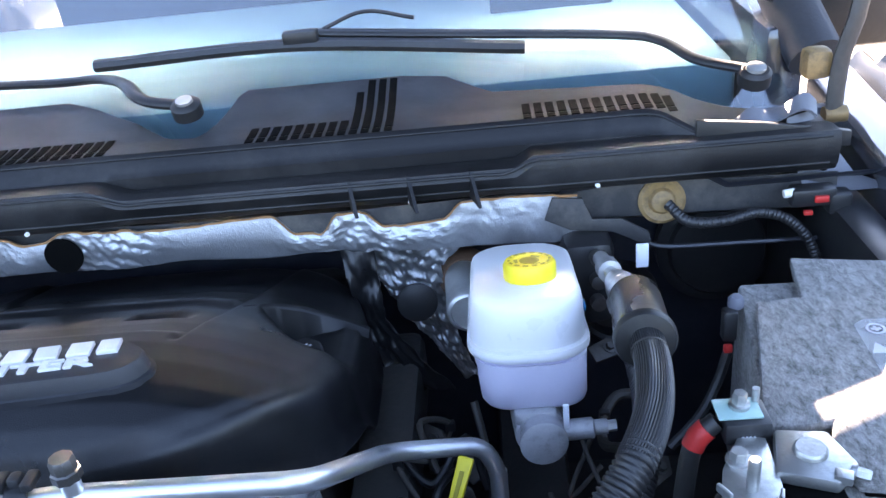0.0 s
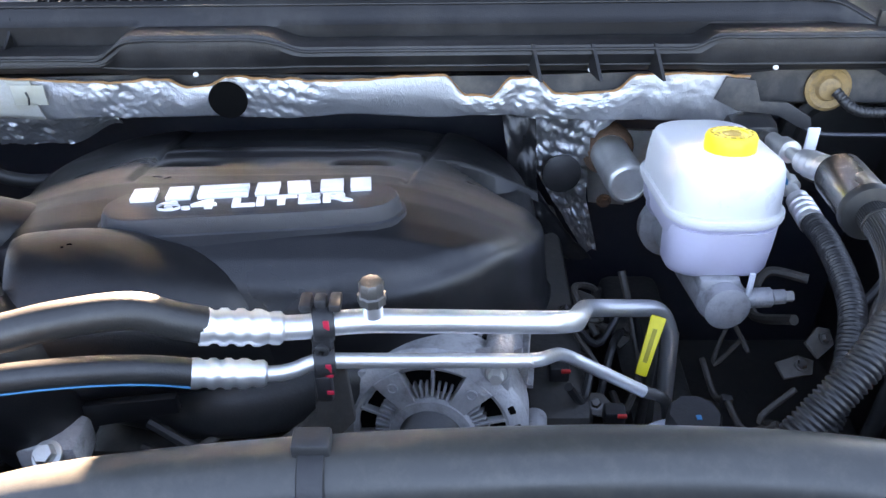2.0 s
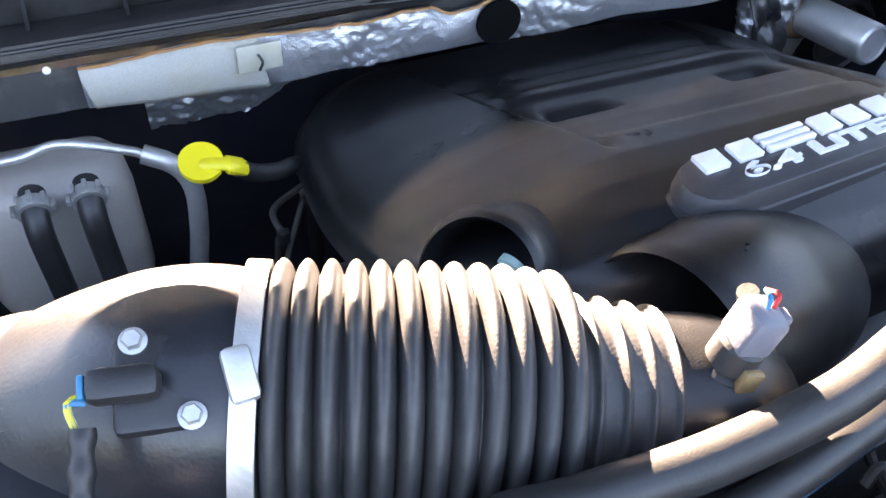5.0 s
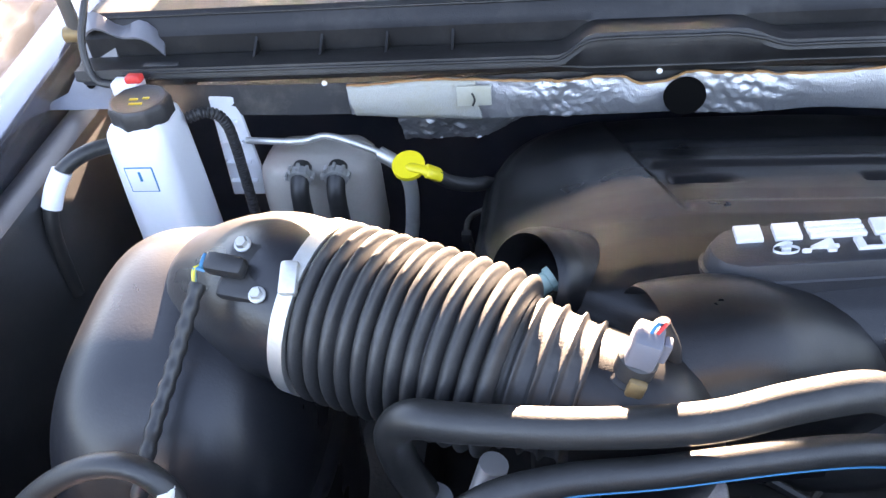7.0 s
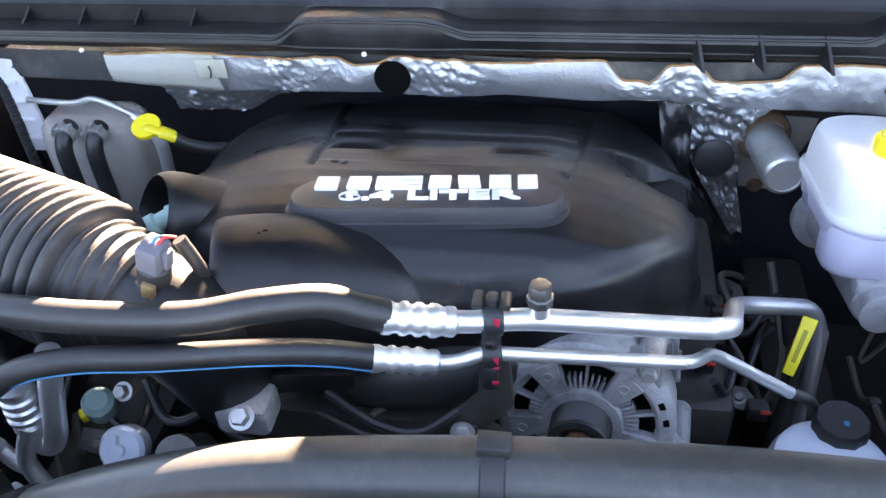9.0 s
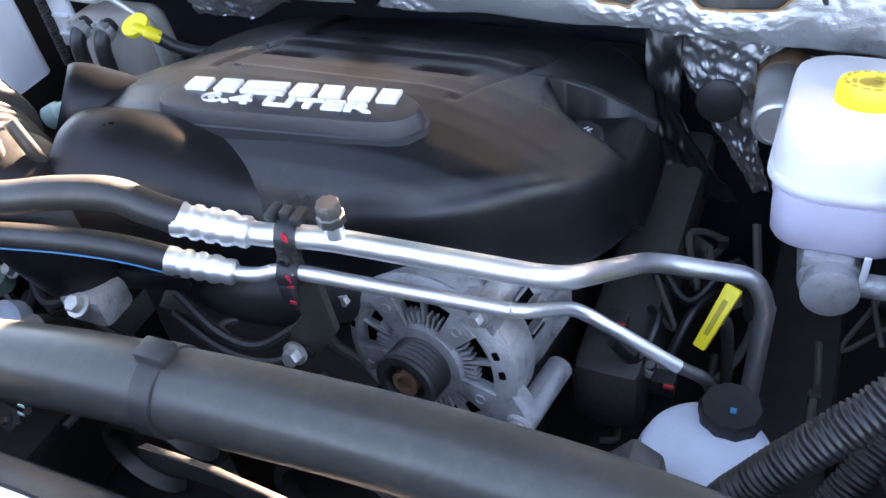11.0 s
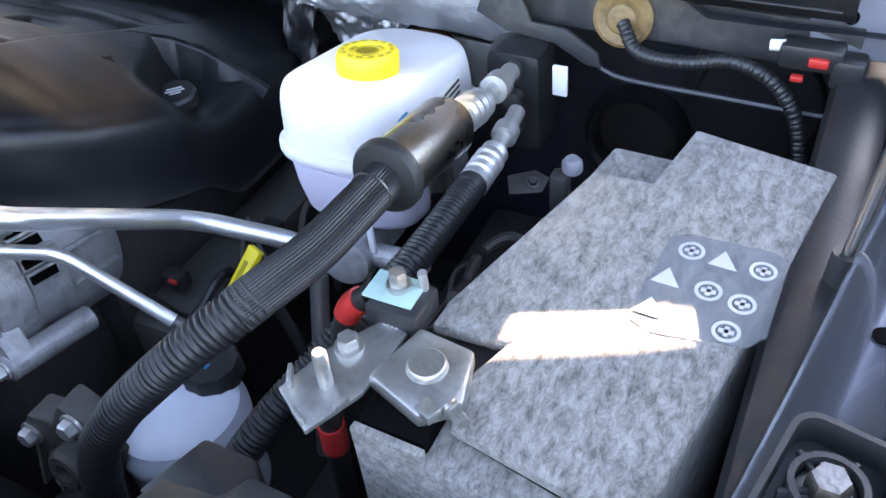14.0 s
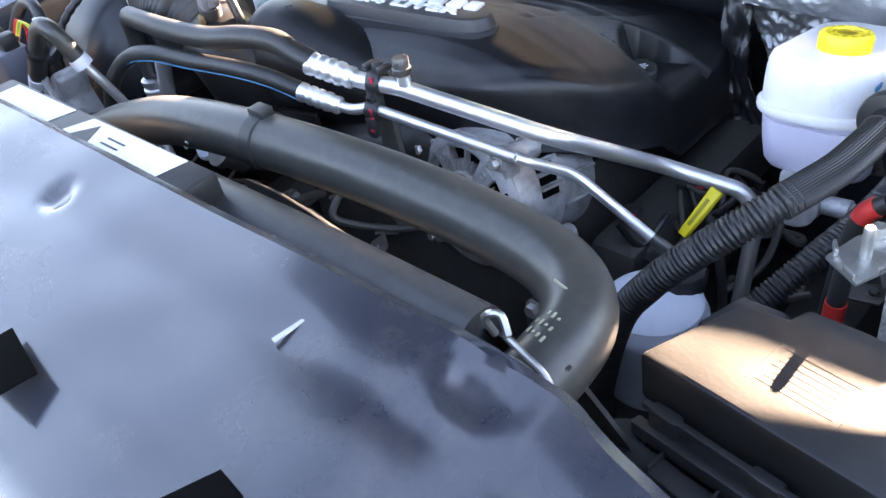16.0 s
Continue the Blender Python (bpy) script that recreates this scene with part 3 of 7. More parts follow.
def inner_x(y):
    return interp(y, (-0.25, 0.27, 0.40, 0.63, 0.79, 1.3), (0.33, 0.377, 0.425, 0.466, 0.492, 0.53)) - CX


def build_fenders():
    for side in (1, -1):
        f = thing("fender", (CX + side * 0.95, 0.4, 0.5), "dark blue-grey painted steel fender beside the open bay", "fender")
        rows = []
        ys = [-0.25 + 0.025 * i for i in range(63)]
        for u, z in ((0.004, 1.10), (0.0, 1.262), (0.003, 1.274), (0.010, 1.279), (0.030, 1.281), (0.050, 1.281), (0.056, 1.284), (0.062, 1.297), (0.070, 1.305), (0.078, 1.300), (0.086, 1.282), (0.094, 1.278), (0.104, 1.290), (0.118, 1.312), (0.14, 1.328), (0.18, 1.330), (0.22, 1.30), (0.25, 1.2), (0.26, 1.0), (0.26, 0.55)):
            row = []
            for y in ys:
                lump = math.exp(-((y - 0.47) / 0.02) ** 2) + math.exp(-((y - 0.385) / 0.02) ** 2)
                dz = 0.012 * lump * (1 if 0.05 < u < 0.085 else 0.25 if u <= 0.05 and u > 0.02 else 0)
                row.append(V(CX + side * (inner_x(y) + u), y, z + dz + 0.035 * (y - 0.45)))
            rows.append(row)
        part("panel", strip(rows, (0, 0, -0.002)), M_FENDER, f)
        # black discs on the unpierced panel paint the shade of holes and slots
        for y in (0.347, 0.292, 0.24):
            x = CX + side * (inner_x(y) + 0.030)
            z = 1.2815 + 0.035 * (y - 0.45)
            part("hole_rim", lathe([(0.0125, 0), (0.0120, 0.0014), (0.0100, 0.0018), (0.0088, 0.0), (0.0125, 0)], (x, y, z), (0, 0, 1), 28, caps=False), M_FENDER, f, "rounded rim of a punched hole")
            part("hole", lathe([(0.0088, 0), (0.0088, 0.0007), (0, 0.0007)], (x, y, z), (0, 0, 1), 24), M_SHADE, f, "black disc for the shade in a punched hole")
        for y in (0.66, 0.70):
            x = CX + side * (inner_x(y) + 0.034)
            part("slot", lathe([(0.006, 0), (0.006, 0.0012), (0, 0.0012)], (x, y, 1.2815 + 0.035 * (y - 0.45)), (0, 0, 1), 16), M_SHADE, f, "small black inset for a slot's shade")
        part("inner_liner", box((CX + side * 0.90, 0.45, 0.85), (0.02, 1.4, 0.5), bevel=0.003), M_PAINTIN, f)


build_fenders()


# ---- engine cover ----
def brow_y(x):
    """Plan line of the upright wall behind the oil cap."""
    return interp(x, (-0.22, -0.208, -0.19, -0.166, -0.14, -0.10), (0.845, 0.863, 0.885, 0.897, 0.900, 0.905))


def cover_z(x, y):
    """Height of the moulded engine cover over the plan."""
    crown = interp(y, (0.57, 0.59, 0.61, 0.63, 0.65, 0.68, 0.71, 0.74, 0.78, 0.82, 0.95, 1.10), (1.260, 1.281, 1.298, 1.309, 1.314, 1.316, 1.313, 1.305, 1.292, 1.276, 1.228, 1.171))
    left = x < -0.375
    u = (x + 0.375) / (0.31 if left else 0.27)
    drop = interp(y, (0.56, 0.70, 0.85, 0.92, 1.10), (0.03, 0.060, 0.056, 0.034, 0.006) if left else (0.03, 0.066, 0.062, 0.060, 0.02))
    z = crown - drop * max(abs(u) - 0.35, 0) ** 1.7 / 0.65 ** 1.7
    # pocket of the oil cap, with an upright back wall
    brow = brow_y(x)
    wall = min(max((brow + 0.003 - y) / 0.007, 0.0), 1.0)
    w = min(max((x + 0.222 - 0.6 * (0.90 - y)) / 0.02, 0.0), 1.0) * wall * smoothstep(0.78, 0.835, y)
    z += (min(z, 1.186 + 0.05 * (x + 0.15)) - z) * w
    # sunken panel behind the badge: side grooves, two short slots and stepped ledges
    xl, xr = -0.500 - 0.16 * (y - 0.74), -0.240 + 0.10 * (y - 0.74)
    back = smoothstep(0.715, 0.735, y)
    for g in (xl, xr):
        z -= 0.006 * math.exp(-((x - g) / 0.0035) ** 2) * back
    inside = smoothstep(xl, xl + 0.006, x) * (1 - smoothstep(xr - 0.006, xr, x))
    for a, b in ((-0.505, -0.430), (-0.325, -0.250)):
        z -= 0.014 * smoothstep(a, a + 0.010, x) * (1 - smoothstep(b - 0.035, b, x)) * smoothstep(0.800, 0.806, y) * (1 - smoothstep(0.810, 0.836, y))
    z -= 0.005 * inside * smoothstep(0.735, 0.755, y)
    z += 0.006 * inside * smoothstep(0.855, 0.868, y) * (1 - smoothstep(0.875, 0.905, y))
    z -= 0.009 * inside * smoothstep(0.930, 0.938, y) * (1 - smoothstep(0.945, 0.98, y))
    return z


def build_cover():
    c = thing("engine_cover", (-0.38, 0.84, 1.12), "large matt black moulded plastic engine cover with a badge", "engine cover")
    bm = bmesh.new()
    cx, cy, b, n = -0.38, 0.845, 0.262, 3.0
    seg, rings = 288, 110

    def outline(t):
        ct, st = math.cos(t), math.sin(t)
        return (abs(ct) ** (2 / n) * math.copysign(0.274 if ct > 0 else 0.300, ct), abs(st) ** (2 / n) * math.copysign(b, st))
    grid = []
    mid = bm.verts.new((cx, cy, cover_z(cx, cy)))
    for i in range(1, rings + 1):
        f = i / rings
        row = []
        for k in range(seg):
            ox, oy = outline(2 * math.pi * k / seg)
            x, y = cx + ox * f, cy + oy * f
            row.append(bm.verts.new((x, y, cover_z(x, y) - 0.006 * smoothstep(0.93, 1.0, f) ** 2)))
        grid.append(row)
    # the skirt is deep at the front and the driver's side, a short lip at the other side
    for grow, fall in ((0.003, 0.004), (0.0055, 0.010), (0.007, 0.018), (0.010, 0.05), (0.014, 0.078), (0.018, 0.082), (0.016, 0.086), (0.002, 0.082)):
        row = []
        for k in range(seg):
            t = 2 * math.pi * k / seg
            ox, oy = outline(t)
            d = Vector((ox, oy)).normalized()
            low = 1 - 0.74 * smoothstep(0.25, 0.75, -math.cos(t)) * smoothstep(-0.85, -0.35, math.sin(t))
            row.append(bm.verts.new((cx + ox + d.x * grow, cy + oy + d.y * grow, cover_z(cx + ox, cy + oy) - 0.006 - fall * low)))
        grid.append(row)
    for k in range(seg):
        bm.faces.new((mid, grid[0][k], grid[0][(k + 1) % seg]))
    for p, q in zip(grid, grid[1:]):
        for k in range(seg):
            bm.faces.new((p[k], p[(k + 1) % seg], q[(k + 1) % seg], q[k]))
    part("shell", bm, M_COVER, c, smooth=50)
    # horn shaped openings beside the intake
    for nm, o, d, r0, r1, lab in (("oil_filler_shroud", V(-0.641, 0.647, 1.292), V(0.65, 0.50, -0.50), 0.047, 0.043, "round hooded opening in the cover"),
                                 ("throttle_shroud", V(-0.546, 0.566, 1.270), V(0.95, 0.26, -0.10), 0.072, 0.060, "hooded lobe over the throttle")):
        d.normalize()
        if nm == "oil_filler_shroud":
            sc = tube([o, o + d * 0.03, o + d * 0.065, o + d * 0.10 + V(0, 0, -0.006), o + d * 0.14 + V(0, 0, -0.018)], lambda f, s: interp(f, (0, 0.02, 0.06, 0.15, 0.3, 0.5, 0.7, 0.85, 1), (r0 - 0.006, r0 - 0.003, r0 - 0.0005, r0 + 0.001, r0, r0 - 0.002, r0 - 0.007, r0 - 0.016, r0 - 0.032)), n=40, seg=48, caps=False)
        else:
            sc = tube([o, o + d * 0.02, o + d * 0.06, o + d * 0.13 + V(0, 0, -0.016), o + d * 0.20 + V(0, 0, -0.050)], lambda f, s: interp(f, (0, 0.03, 0.08, 0.35, 0.7, 1), (r0 - 0.004, r0 - 0.001, r0, r0 * 0.99, r1, r1 * 0.7)), n=34, seg=44, caps=False)
        inset = 0.006 if nm == "oil_filler_shroud" else 0.004
        tube([o + d * 0.0005, o + d * 0.03, o + d * 0.09], lambda f, s: interp(f, (0, 0.05, 1), (r0 - inset, r0 - inset - 0.003, r1 - 0.008)), n=10, seg=44, bm=sc, caps=False)
        part(nm, sc, M_COVER, c, lab, smooth=60)
    part("lower_lip", prism([(0.0, 0.0), (0.13, 0.028), (0.13, 0.045), (0.0, 0.03)], -0.004, 0.004, Matrix.Translation((-0.545, 0.518, 1.189)) @ Matrix.Rotation(radians(90), 4, "X"), 0.001), M_COVER, c)
    rows = [[], [], [], []]
    for k in range(40):
        x = -0.217 + 0.122 * k / 39
        y = brow_y(x)
        zt = cover_z(x, y + 0.006)
        zb = min(1.186 + 0.05 * (x + 0.15), zt - 0.002)
        for row, (dy, z) in zip(rows, ((0.007, zt + 0.0004), (0.001, zt + 0.0006), (-0.001, zt - 0.001), (-0.010, zb - 0.002))):
            row.append(V(x, y + dy, z))
    part("pocket_wall", strip(rows, (0, 0.0015, -0.0015)), M_COVER, c, "upright wall of the oil cap pocket", smooth=30)
    # badge: a chamfered plate, turned a little with the cover
    m = Matrix.Translation((-0.368, 0.659, 1.3145)) @ Matrix.Rotation(radians(5), 4, "Z") @ Matrix.Rotation(radians(-1.5), 4, "X")
    plate = [(-0.104, -0.0305), (0.097, -0.0305), (0.118, -0.024), (0.1285, -0.010), (0.127, 0.004), (0.112, 0.019), (0.094, 0.0245), (-0.098, 0.0245), (-0.116, 0.019), (-0.1285, 0.004), (-0.1295, -0.010), (-0.121, -0.024)]
    plate = [p for i in range(len(plate)) for p in (lambda a, b_, c_: ((a[0] * 0.18 + b_[0] * 0.82, a[1] * 0.18 + b_[1] * 0.82), (c_[0] * 0.18 + b_[0] * 0.82, c_[1] * 0.18 + b_[1] * 0.82)))(plate[i - 1], plate[i], plate[(i + 1) % len(plate)])]
    bm = bmesh.new()
    prev = None
    for sx, sy, h in ((1.03, 1.10, -0.020), (1.025, 1.08, -0.0005), (1.0, 1.02, 0.0005), (0.985, 0.97, 0.009), (0.965, 0.91, 0.0140), (0.95, 0.87, 0.0146)):
        loop = [bm.verts.new(m @ V(x * sx, -0.003 + (y + 0.003) * sy, h)) for x, y in plate]
        if prev:
            for k in range(len(plate)):
                bm.faces.new((prev[k], prev[(k + 1) % len(plate)], loop[(k + 1) % len(plate)], loop[k]))
        prev = loop
    bm.faces.new(prev)
    badge = part("badge", bm, M_BADGE, c, "dark raised badge plate with silver shapes and lettering", smooth=24)
    t0, t1, tz = 0.0005, 0.0190, (0.0143, 0.0185)

    def slab(x0, x1, y0, y1, lean=0.0):
        part("emblem_bar", prism([(x0, y0), (x1, y0), (x1 + lean, y1), (x0 + lean, y1)], tz[0], tz[1], m, 0.0006), M_LETTER, badge, "plain silver bar of the emblem")
    for x in (-0.104, -0.074):
        slab(x, x + 0.021, t0, t1, 0.001)
    for k in range(3):
        slab(-0.047, -0.004, t0 + 0.0067 * k, t0 + 0.0067 * k + 0.0050, 0.0)
    for x, lean in ((0.002, 0.001), (0.0305, -0.002), (0.058, 0.0)):
        slab(x, x + 0.020, t0, t1, lean)
    slab(0.084, 0.102, t0, t1, 0.0)
    lettering("badge_text", "6.4 LITER", 0.0205, m @ Matrix.Translation((0.002, -0.0098, 0.0150)) @ Matrix.Diagonal((2.02, 0.88, 1, 1)), M_LETTER, badge, 0.0022, "silver lettering", heavy=0.0006)
    cap = part("oil_cap", lathe([(0.019, -0.012), (0.021, 0.0), (0.021, 0.010), (0.018, 0.013), (0, 0.013)], (-0.157, 0.838, 1.191), (0.1, -0.1, 1), 24, wave=lambda a, i: 1 + 0.03 * math.cos(8 * a)), M_PLASTIC, c, "black round cap with a pale mark")
    for k, w in enumerate((0.016, 0.020, 0.012)):
        part("cap_mark", box((0, 0.004 - 0.004 * k, 0.0135), (w, 0.0018, 0.001), frame_of((-0.157, 0.838, 1.191), (0.1, -0.1, 1)), 0.0003), M_LETTER, cap, "pale mark")
    return c


build_cover()


# ---- pipes and hoses of the air conditioning ----
def bend(pts, r, steps=6):
    """Corner points eased into round bends of radius r."""
    p = [Vector(q) for q in pts]
    out = [p[0]]
    for a, b, c in zip(p, p[1:], p[2:]):
        u, w = (a - b), (c - b)
        k = min(r, u.length * 0.45, w.length * 0.45)
        s, e = b + u.normalized() * k, b + w.normalized() * k
        for i in range(steps + 1):
            t = i / steps
            out.append((1 - t) ** 2 * s + 2 * t * (1 - t) * b + t * t * e)
    out.append(p[-1])
    return out


def crimp(a, b, r, bm=None):
    """A ribbed crimped sleeve from a to b."""
    d = Vector(b) - Vector(a)
    n = d.length
    prof = [(r * 0.9, 0), (r * 1.22, 0.0), (r * 1.22, n * 0.10)]
    for k in range(3):
        h = n * (0.16 + 0.2 * k)
        prof += [(r * 1.06, h), (r * 1.06, h + n * 0.05), (r * 1.22, h + n * 0.09), (r * 1.22, h + n * 0.16)]
    prof += [(r * 1.0, n * 0.82), (r * 1.1, n * 0.88), (r * 1.1, n * 0.96), (r * 0.9, n)]
    return lathe(prof, a, d, 24, bm)


def build_ac():
    s = thing("suction_line", (-0.3, 0.52, 1.25), "thick black rubber hose crimped to a bare aluminium pipe", "refrigerant pipe")
    p = bend([(-0.345, 0.512, 1.302), (-0.315, 0.520, 1.293), (-0.27, 0.530, 1.292), (-0.097, 0.572, 1.253), (-0.060, 0.725, 1.142), (0.030, 0.760, 1.112), (0.045, 0.757, 1.08), (0.043, 0.70, 0.86)], 0.03)
    part("pipe", tube(p, lambda f, d: 0.0095, n=110, seg=20), M_ALU, s, "bright aluminium pipe")
    part("crimp", crimp((-0.378, 0.503, 1.310), (-0.322, 0.518, 1.295), 0.0115), M_ALU, s, "ribbed aluminium crimp")
    h = [(-0.375, 0.504, 1.3105), (-0.395, 0.498, 1.321), (-0.42, 0.492, 1.334), (-0.465, 0.480, 1.336), (-0.52, 0.467, 1.331), (-0.60, 0.460, 1.331), (-0.675, 0.462, 1.331), (-0.708, 0.468, 1.326), (-0.724, 0.474, 1.302), (-0.722, 0.474, 1.268), (-0.71, 0.470, 1.236)]
    part("hose", tube(h, 0.0135, n=80, seg=20), M_RUBBER, s, "thick black rubber hose")
    port = part("service_port", lathe([(0.0075, 0), (0.0075, 0.014)], (-0.256, 0.532, 1.296), (0, 0, 1), 16), M_ALU, s)
    part("port_cap", lathe([(0.009, 0.012), (0.0105, 0.013), (0.0105, 0.020), (0.009, 0.021), (0.009, 0.030), (0.008, 0.032), (0, 0.032)], (-0.256, 0.532, 1.296), (0, 0, 1), 18, wave=lambda a, i: 1 + 0.05 * math.cos(9 * a)), M_DARKSTEEL, port, "dark knurled cap")
    q = thing("liquid_line", (-0.3, 0.5, 1.2), "thinner black rubber hose crimped to an aluminium pipe", "refrigerant pipe")
    p = bend([(-0.345, 0.497, 1.268), (-0.32, 0.505, 1.262), (-0.30, 0.512, 1.268), (-0.127, 0.560, 1.222), (-0.099, 0.612, 1.183), (-0.014, 0.628, 1.118)], 0.018)
    part("pipe", tube(p, 0.0062, n=80, seg=18), M_ALU, q, "bright aluminium pipe")
    part("pipe_end", tube([(-0.014, 0.628, 1.118), (0.01, 0.634, 1.10), (0.02, 0.64, 1.06)], 0.0058, n=14, seg=14), M_DARKSTEEL, q)
    part("crimp", crimp((-0.386, 0.487, 1.279), (-0.335, 0.500, 1.266), 0.0095), M_ALU, q, "ribbed aluminium crimp")
    h = [(-0.383, 0.488, 1.279), (-0.42, 0.478, 1.292), (-0.47, 0.465, 1.301), (-0.545, 0.449, 1.304), (-0.61, 0.438, 1.306), (-0.66, 0.427, 1.296), (-0.695, 0.412, 1.268), (-0.716, 0.402, 1.230), (-0.730, 0.398, 1.17), (-0.735, 0.398, 1.10), (-0.74, 0.41, 0.98)]
    part("hose", tube(h, 0.0105, n=80, seg=18), M_RUBBER, q, "black rubber hose with blue print")
    pr = [Vector(v) + V(0.0, -0.0085, -0.0068) for v in h[0:7]]
    part("print_line", tube(pr, 0.0010, n=50, seg=6), M_BLUE, q, "thin blue printed line")
    k = thing("pipe_clamp", (-0.294, 0.52, 1.16), "black plastic clamp with red paint marks on a steel bracket", "pipe clamp")
    for nm, c, r in (("upper_jaw", V(-0.294, 0.526, 1.293), 0.0125), ("lower_jaw", V(-0.294, 0.514, 1.265), 0.0098)):
        part(nm, lathe([(r - 0.0025, -0.008), (r + 0.001, -0.008), (r + 0.0025, -0.0055), (r + 0.0025, 0.0055), (r + 0.001, 0.008), (r - 0.0025, 0.008), (r - 0.0025, -0.008)], c, (0.97, 0.23, -0.06), 28, caps=False), M_PLASTIC, k, "black plastic jaw round the pipe")
    part("clamp_body", box((-0.294, 0.519, 1.278), (0.015, 0.014, 0.030), Matrix.Identity(4), 0.003), M_PLASTIC, k)
    for x in (-0.305, -0.283):
        part("clamp_ear", box((x, 0.530, 1.310), (0.009, 0.018, 0.007), bevel=0.002), M_PLASTIC, k)
    part("clamp_lug", box((-0.294, 0.531, 1.309), (0.010, 0.012, 0.012), bevel=0.003), M_PLASTIC, k)
    part("clamp_skirt", box((-0.294, 0.506, 1.247), (0.013, 0.010, 0.026), bevel=0.003), M_PLASTIC, k)
    for y, z, w, h in ((0.5135, 1.2985, 0.0045, 0.014), (0.5035, 1.2675, 0.0045, 0.008), (0.5035, 1.260, 0.006, 0.003), (0.5005, 1.2455, 0.0055, 0.0035)):
        part("paint_mark", box((-0.289, y, z), (w, 0.0014, h), bevel=0.0005), M_REDTAPE, k, "red paint mark")
    part("clamp_screw", lathe([(0.0055, 0), (0.0055, 0.003), (0.004, 0.004), (0.0025, 0.004), (0.0022, 0.001), (0, 0.001)], (-0.294, 0.512, 1.279), (0, -1, 0), 16), M_INK, k)
    arm = prism([(0.012, 0.0), (-0.012, 0.0), (-0.016, -0.05), (-0.044, -0.085), (-0.040, -0.105), (-0.018, -0.105), (0.016, -0.06)], -0.004, 0.004, Matrix.Translation((-0.292, 0.527, 1.25)) @ Matrix.Rotation(radians(90), 4, "X"), 0.002)
    part("bracket", arm, M_DARK, k, "black steel bracket")
    part("bracket_bolt", bolt((-0.322, 0.518, 1.156), (0, -1, 0.25), 0.0085, 0.012), M_STEEL, k, "zinc hexagon bolt")


build_ac()


# ---- alternator ----
def build_alternator():
    a = thing("alternator", (-0.2, 0.58, 1.0), "grey cast aluminium alternator with slotted vents and a black pulley", "alternator")
    o, ax = V(-0.214, 0.562, 1.149), V(-0.12, -1, 0.16).normalized()
    f = frame_of(o, ax)
    R = 0.084
    inv = f.to_3x3().inverted()

    def bearing(dx, dz):
        """Angle in the face's plane towards a direction given across and up."""
        v = inv @ V(dx, 0, dz)
        return math.atan2(v.y, v.x)
    up = bearing(0, 1)
    part("housing", lathe([(R * 0.86, -0.135), (R * 0.93, -0.125), (R * 0.95, -0.075), (R * 0.90, -0.070), (R * 0.90, -0.040), (R * 0.99, -0.035), (R, -0.010), (R * 0.985, -0.002), (R * 0.93, -0.002), (0, -0.002)], o, ax, 56), M_CAST, a, smooth=40)
    # black disc on the closed face paints the shade seen through the vents
    part("vent_shade", lathe([(0.076, -0.0015), (0.076, 0.0), (0, 0.0)], o, ax, 40), M_SHADE, a, "black disc for the shade behind the vents")

    def sector(r0, r1, a0, a1, h, n=8, taper=0.0):
        arc0 = [a0 + (a1 - a0) * k / n for k in range(n + 1)]
        arc1 = [a0 + taper + (a1 - a0 - 2 * taper) * k / n for k in range(n + 1)]
        return prism([(r0 * math.cos(t), r0 * math.sin(t)) for t in arc0] + [(r1 * math.cos(t), r1 * math.sin(t)) for t in reversed(arc1)], 0.0005, h, f, 0.0008)
    part("face_ring", lathe([(0.066, 0.0005), (0.066, 0.008), (0.070, 0.011), (0.0785, 0.009), (0.0845, 0.002), (0.0845, 0.0005), (0.066, 0.0005)], o, ax, 56, caps=False), M_CAST, a)
    part("hub_ring", lathe([(0.026, 0.0005), (0.026, 0.014), (0.037, 0.014), (0.040, 0.0005), (0.026, 0.0005)], o, ax, 40, caps=False), M_CAST, a)
    for k in range(5):
        base = up + 2 * math.pi * k / 5
        part("spoke", sector(0.036, 0.070, base + 0.40, base + 0.857, 0.0125, taper=0.03), M_CAST, a)
        part("window_bar", box((0.054, 0, 0.005), (0.030, 0.0028, 0.008), f @ Matrix.Rotation(base, 4, "Z"), 0.0006), M_CAST, a)
        for j in (-0.33, -0.22, -0.11, 0.11, 0.22, 0.33):
            part("fin", box((0.0445, 0, 0.005), (0.013, 0.0022, 0.009), f @ Matrix.Rotation(base + j, 4, "Z"), 0.0005), M_CAST, a)
        part("spoke_boss", lathe([(0.0050, 0.0), (0.0050, 0.0022), (0.0036, 0.0022), (0.0034, 0.0008), (0, 0.0008)], f @ V(0.058 * math.cos(base + 0.628), 0.058 * math.sin(base + 0.628), 0.0122), ax, 16), M_CAST, a)
        for j in (0.50, 0.755):
            # slot shade painted as small black blocks, ring left uncut
            part("cast_slot_shade", box((0.0755, 0, 0.0085), (0.006, 0.008, 0.004), f @ Matrix.Rotation(base + j - 0.628, 4, "Z"), 0.001), M_SHADE, a, "small black inset for a slot's shade")
    for k in range(13):
        ang = up - 1.35 + 0.2 * k
        # black blocks on the case paint the shade in the cooling slots
        part("rear_slot_shade", box((R * 0.905, 0, -0.055), (0.004, 0.009, 0.026), f @ Matrix.Rotation(ang, 4, "Z"), 0.001), M_SHADE, a, "black inset for a cooling slot's shade")
        part("rear_fin", box((R * 0.95, 0, -0.055), (0.010, 0.003, 0.036), f @ Matrix.Rotation(ang + 0.1, 4, "Z"), 0.0008), M_CAST, a)
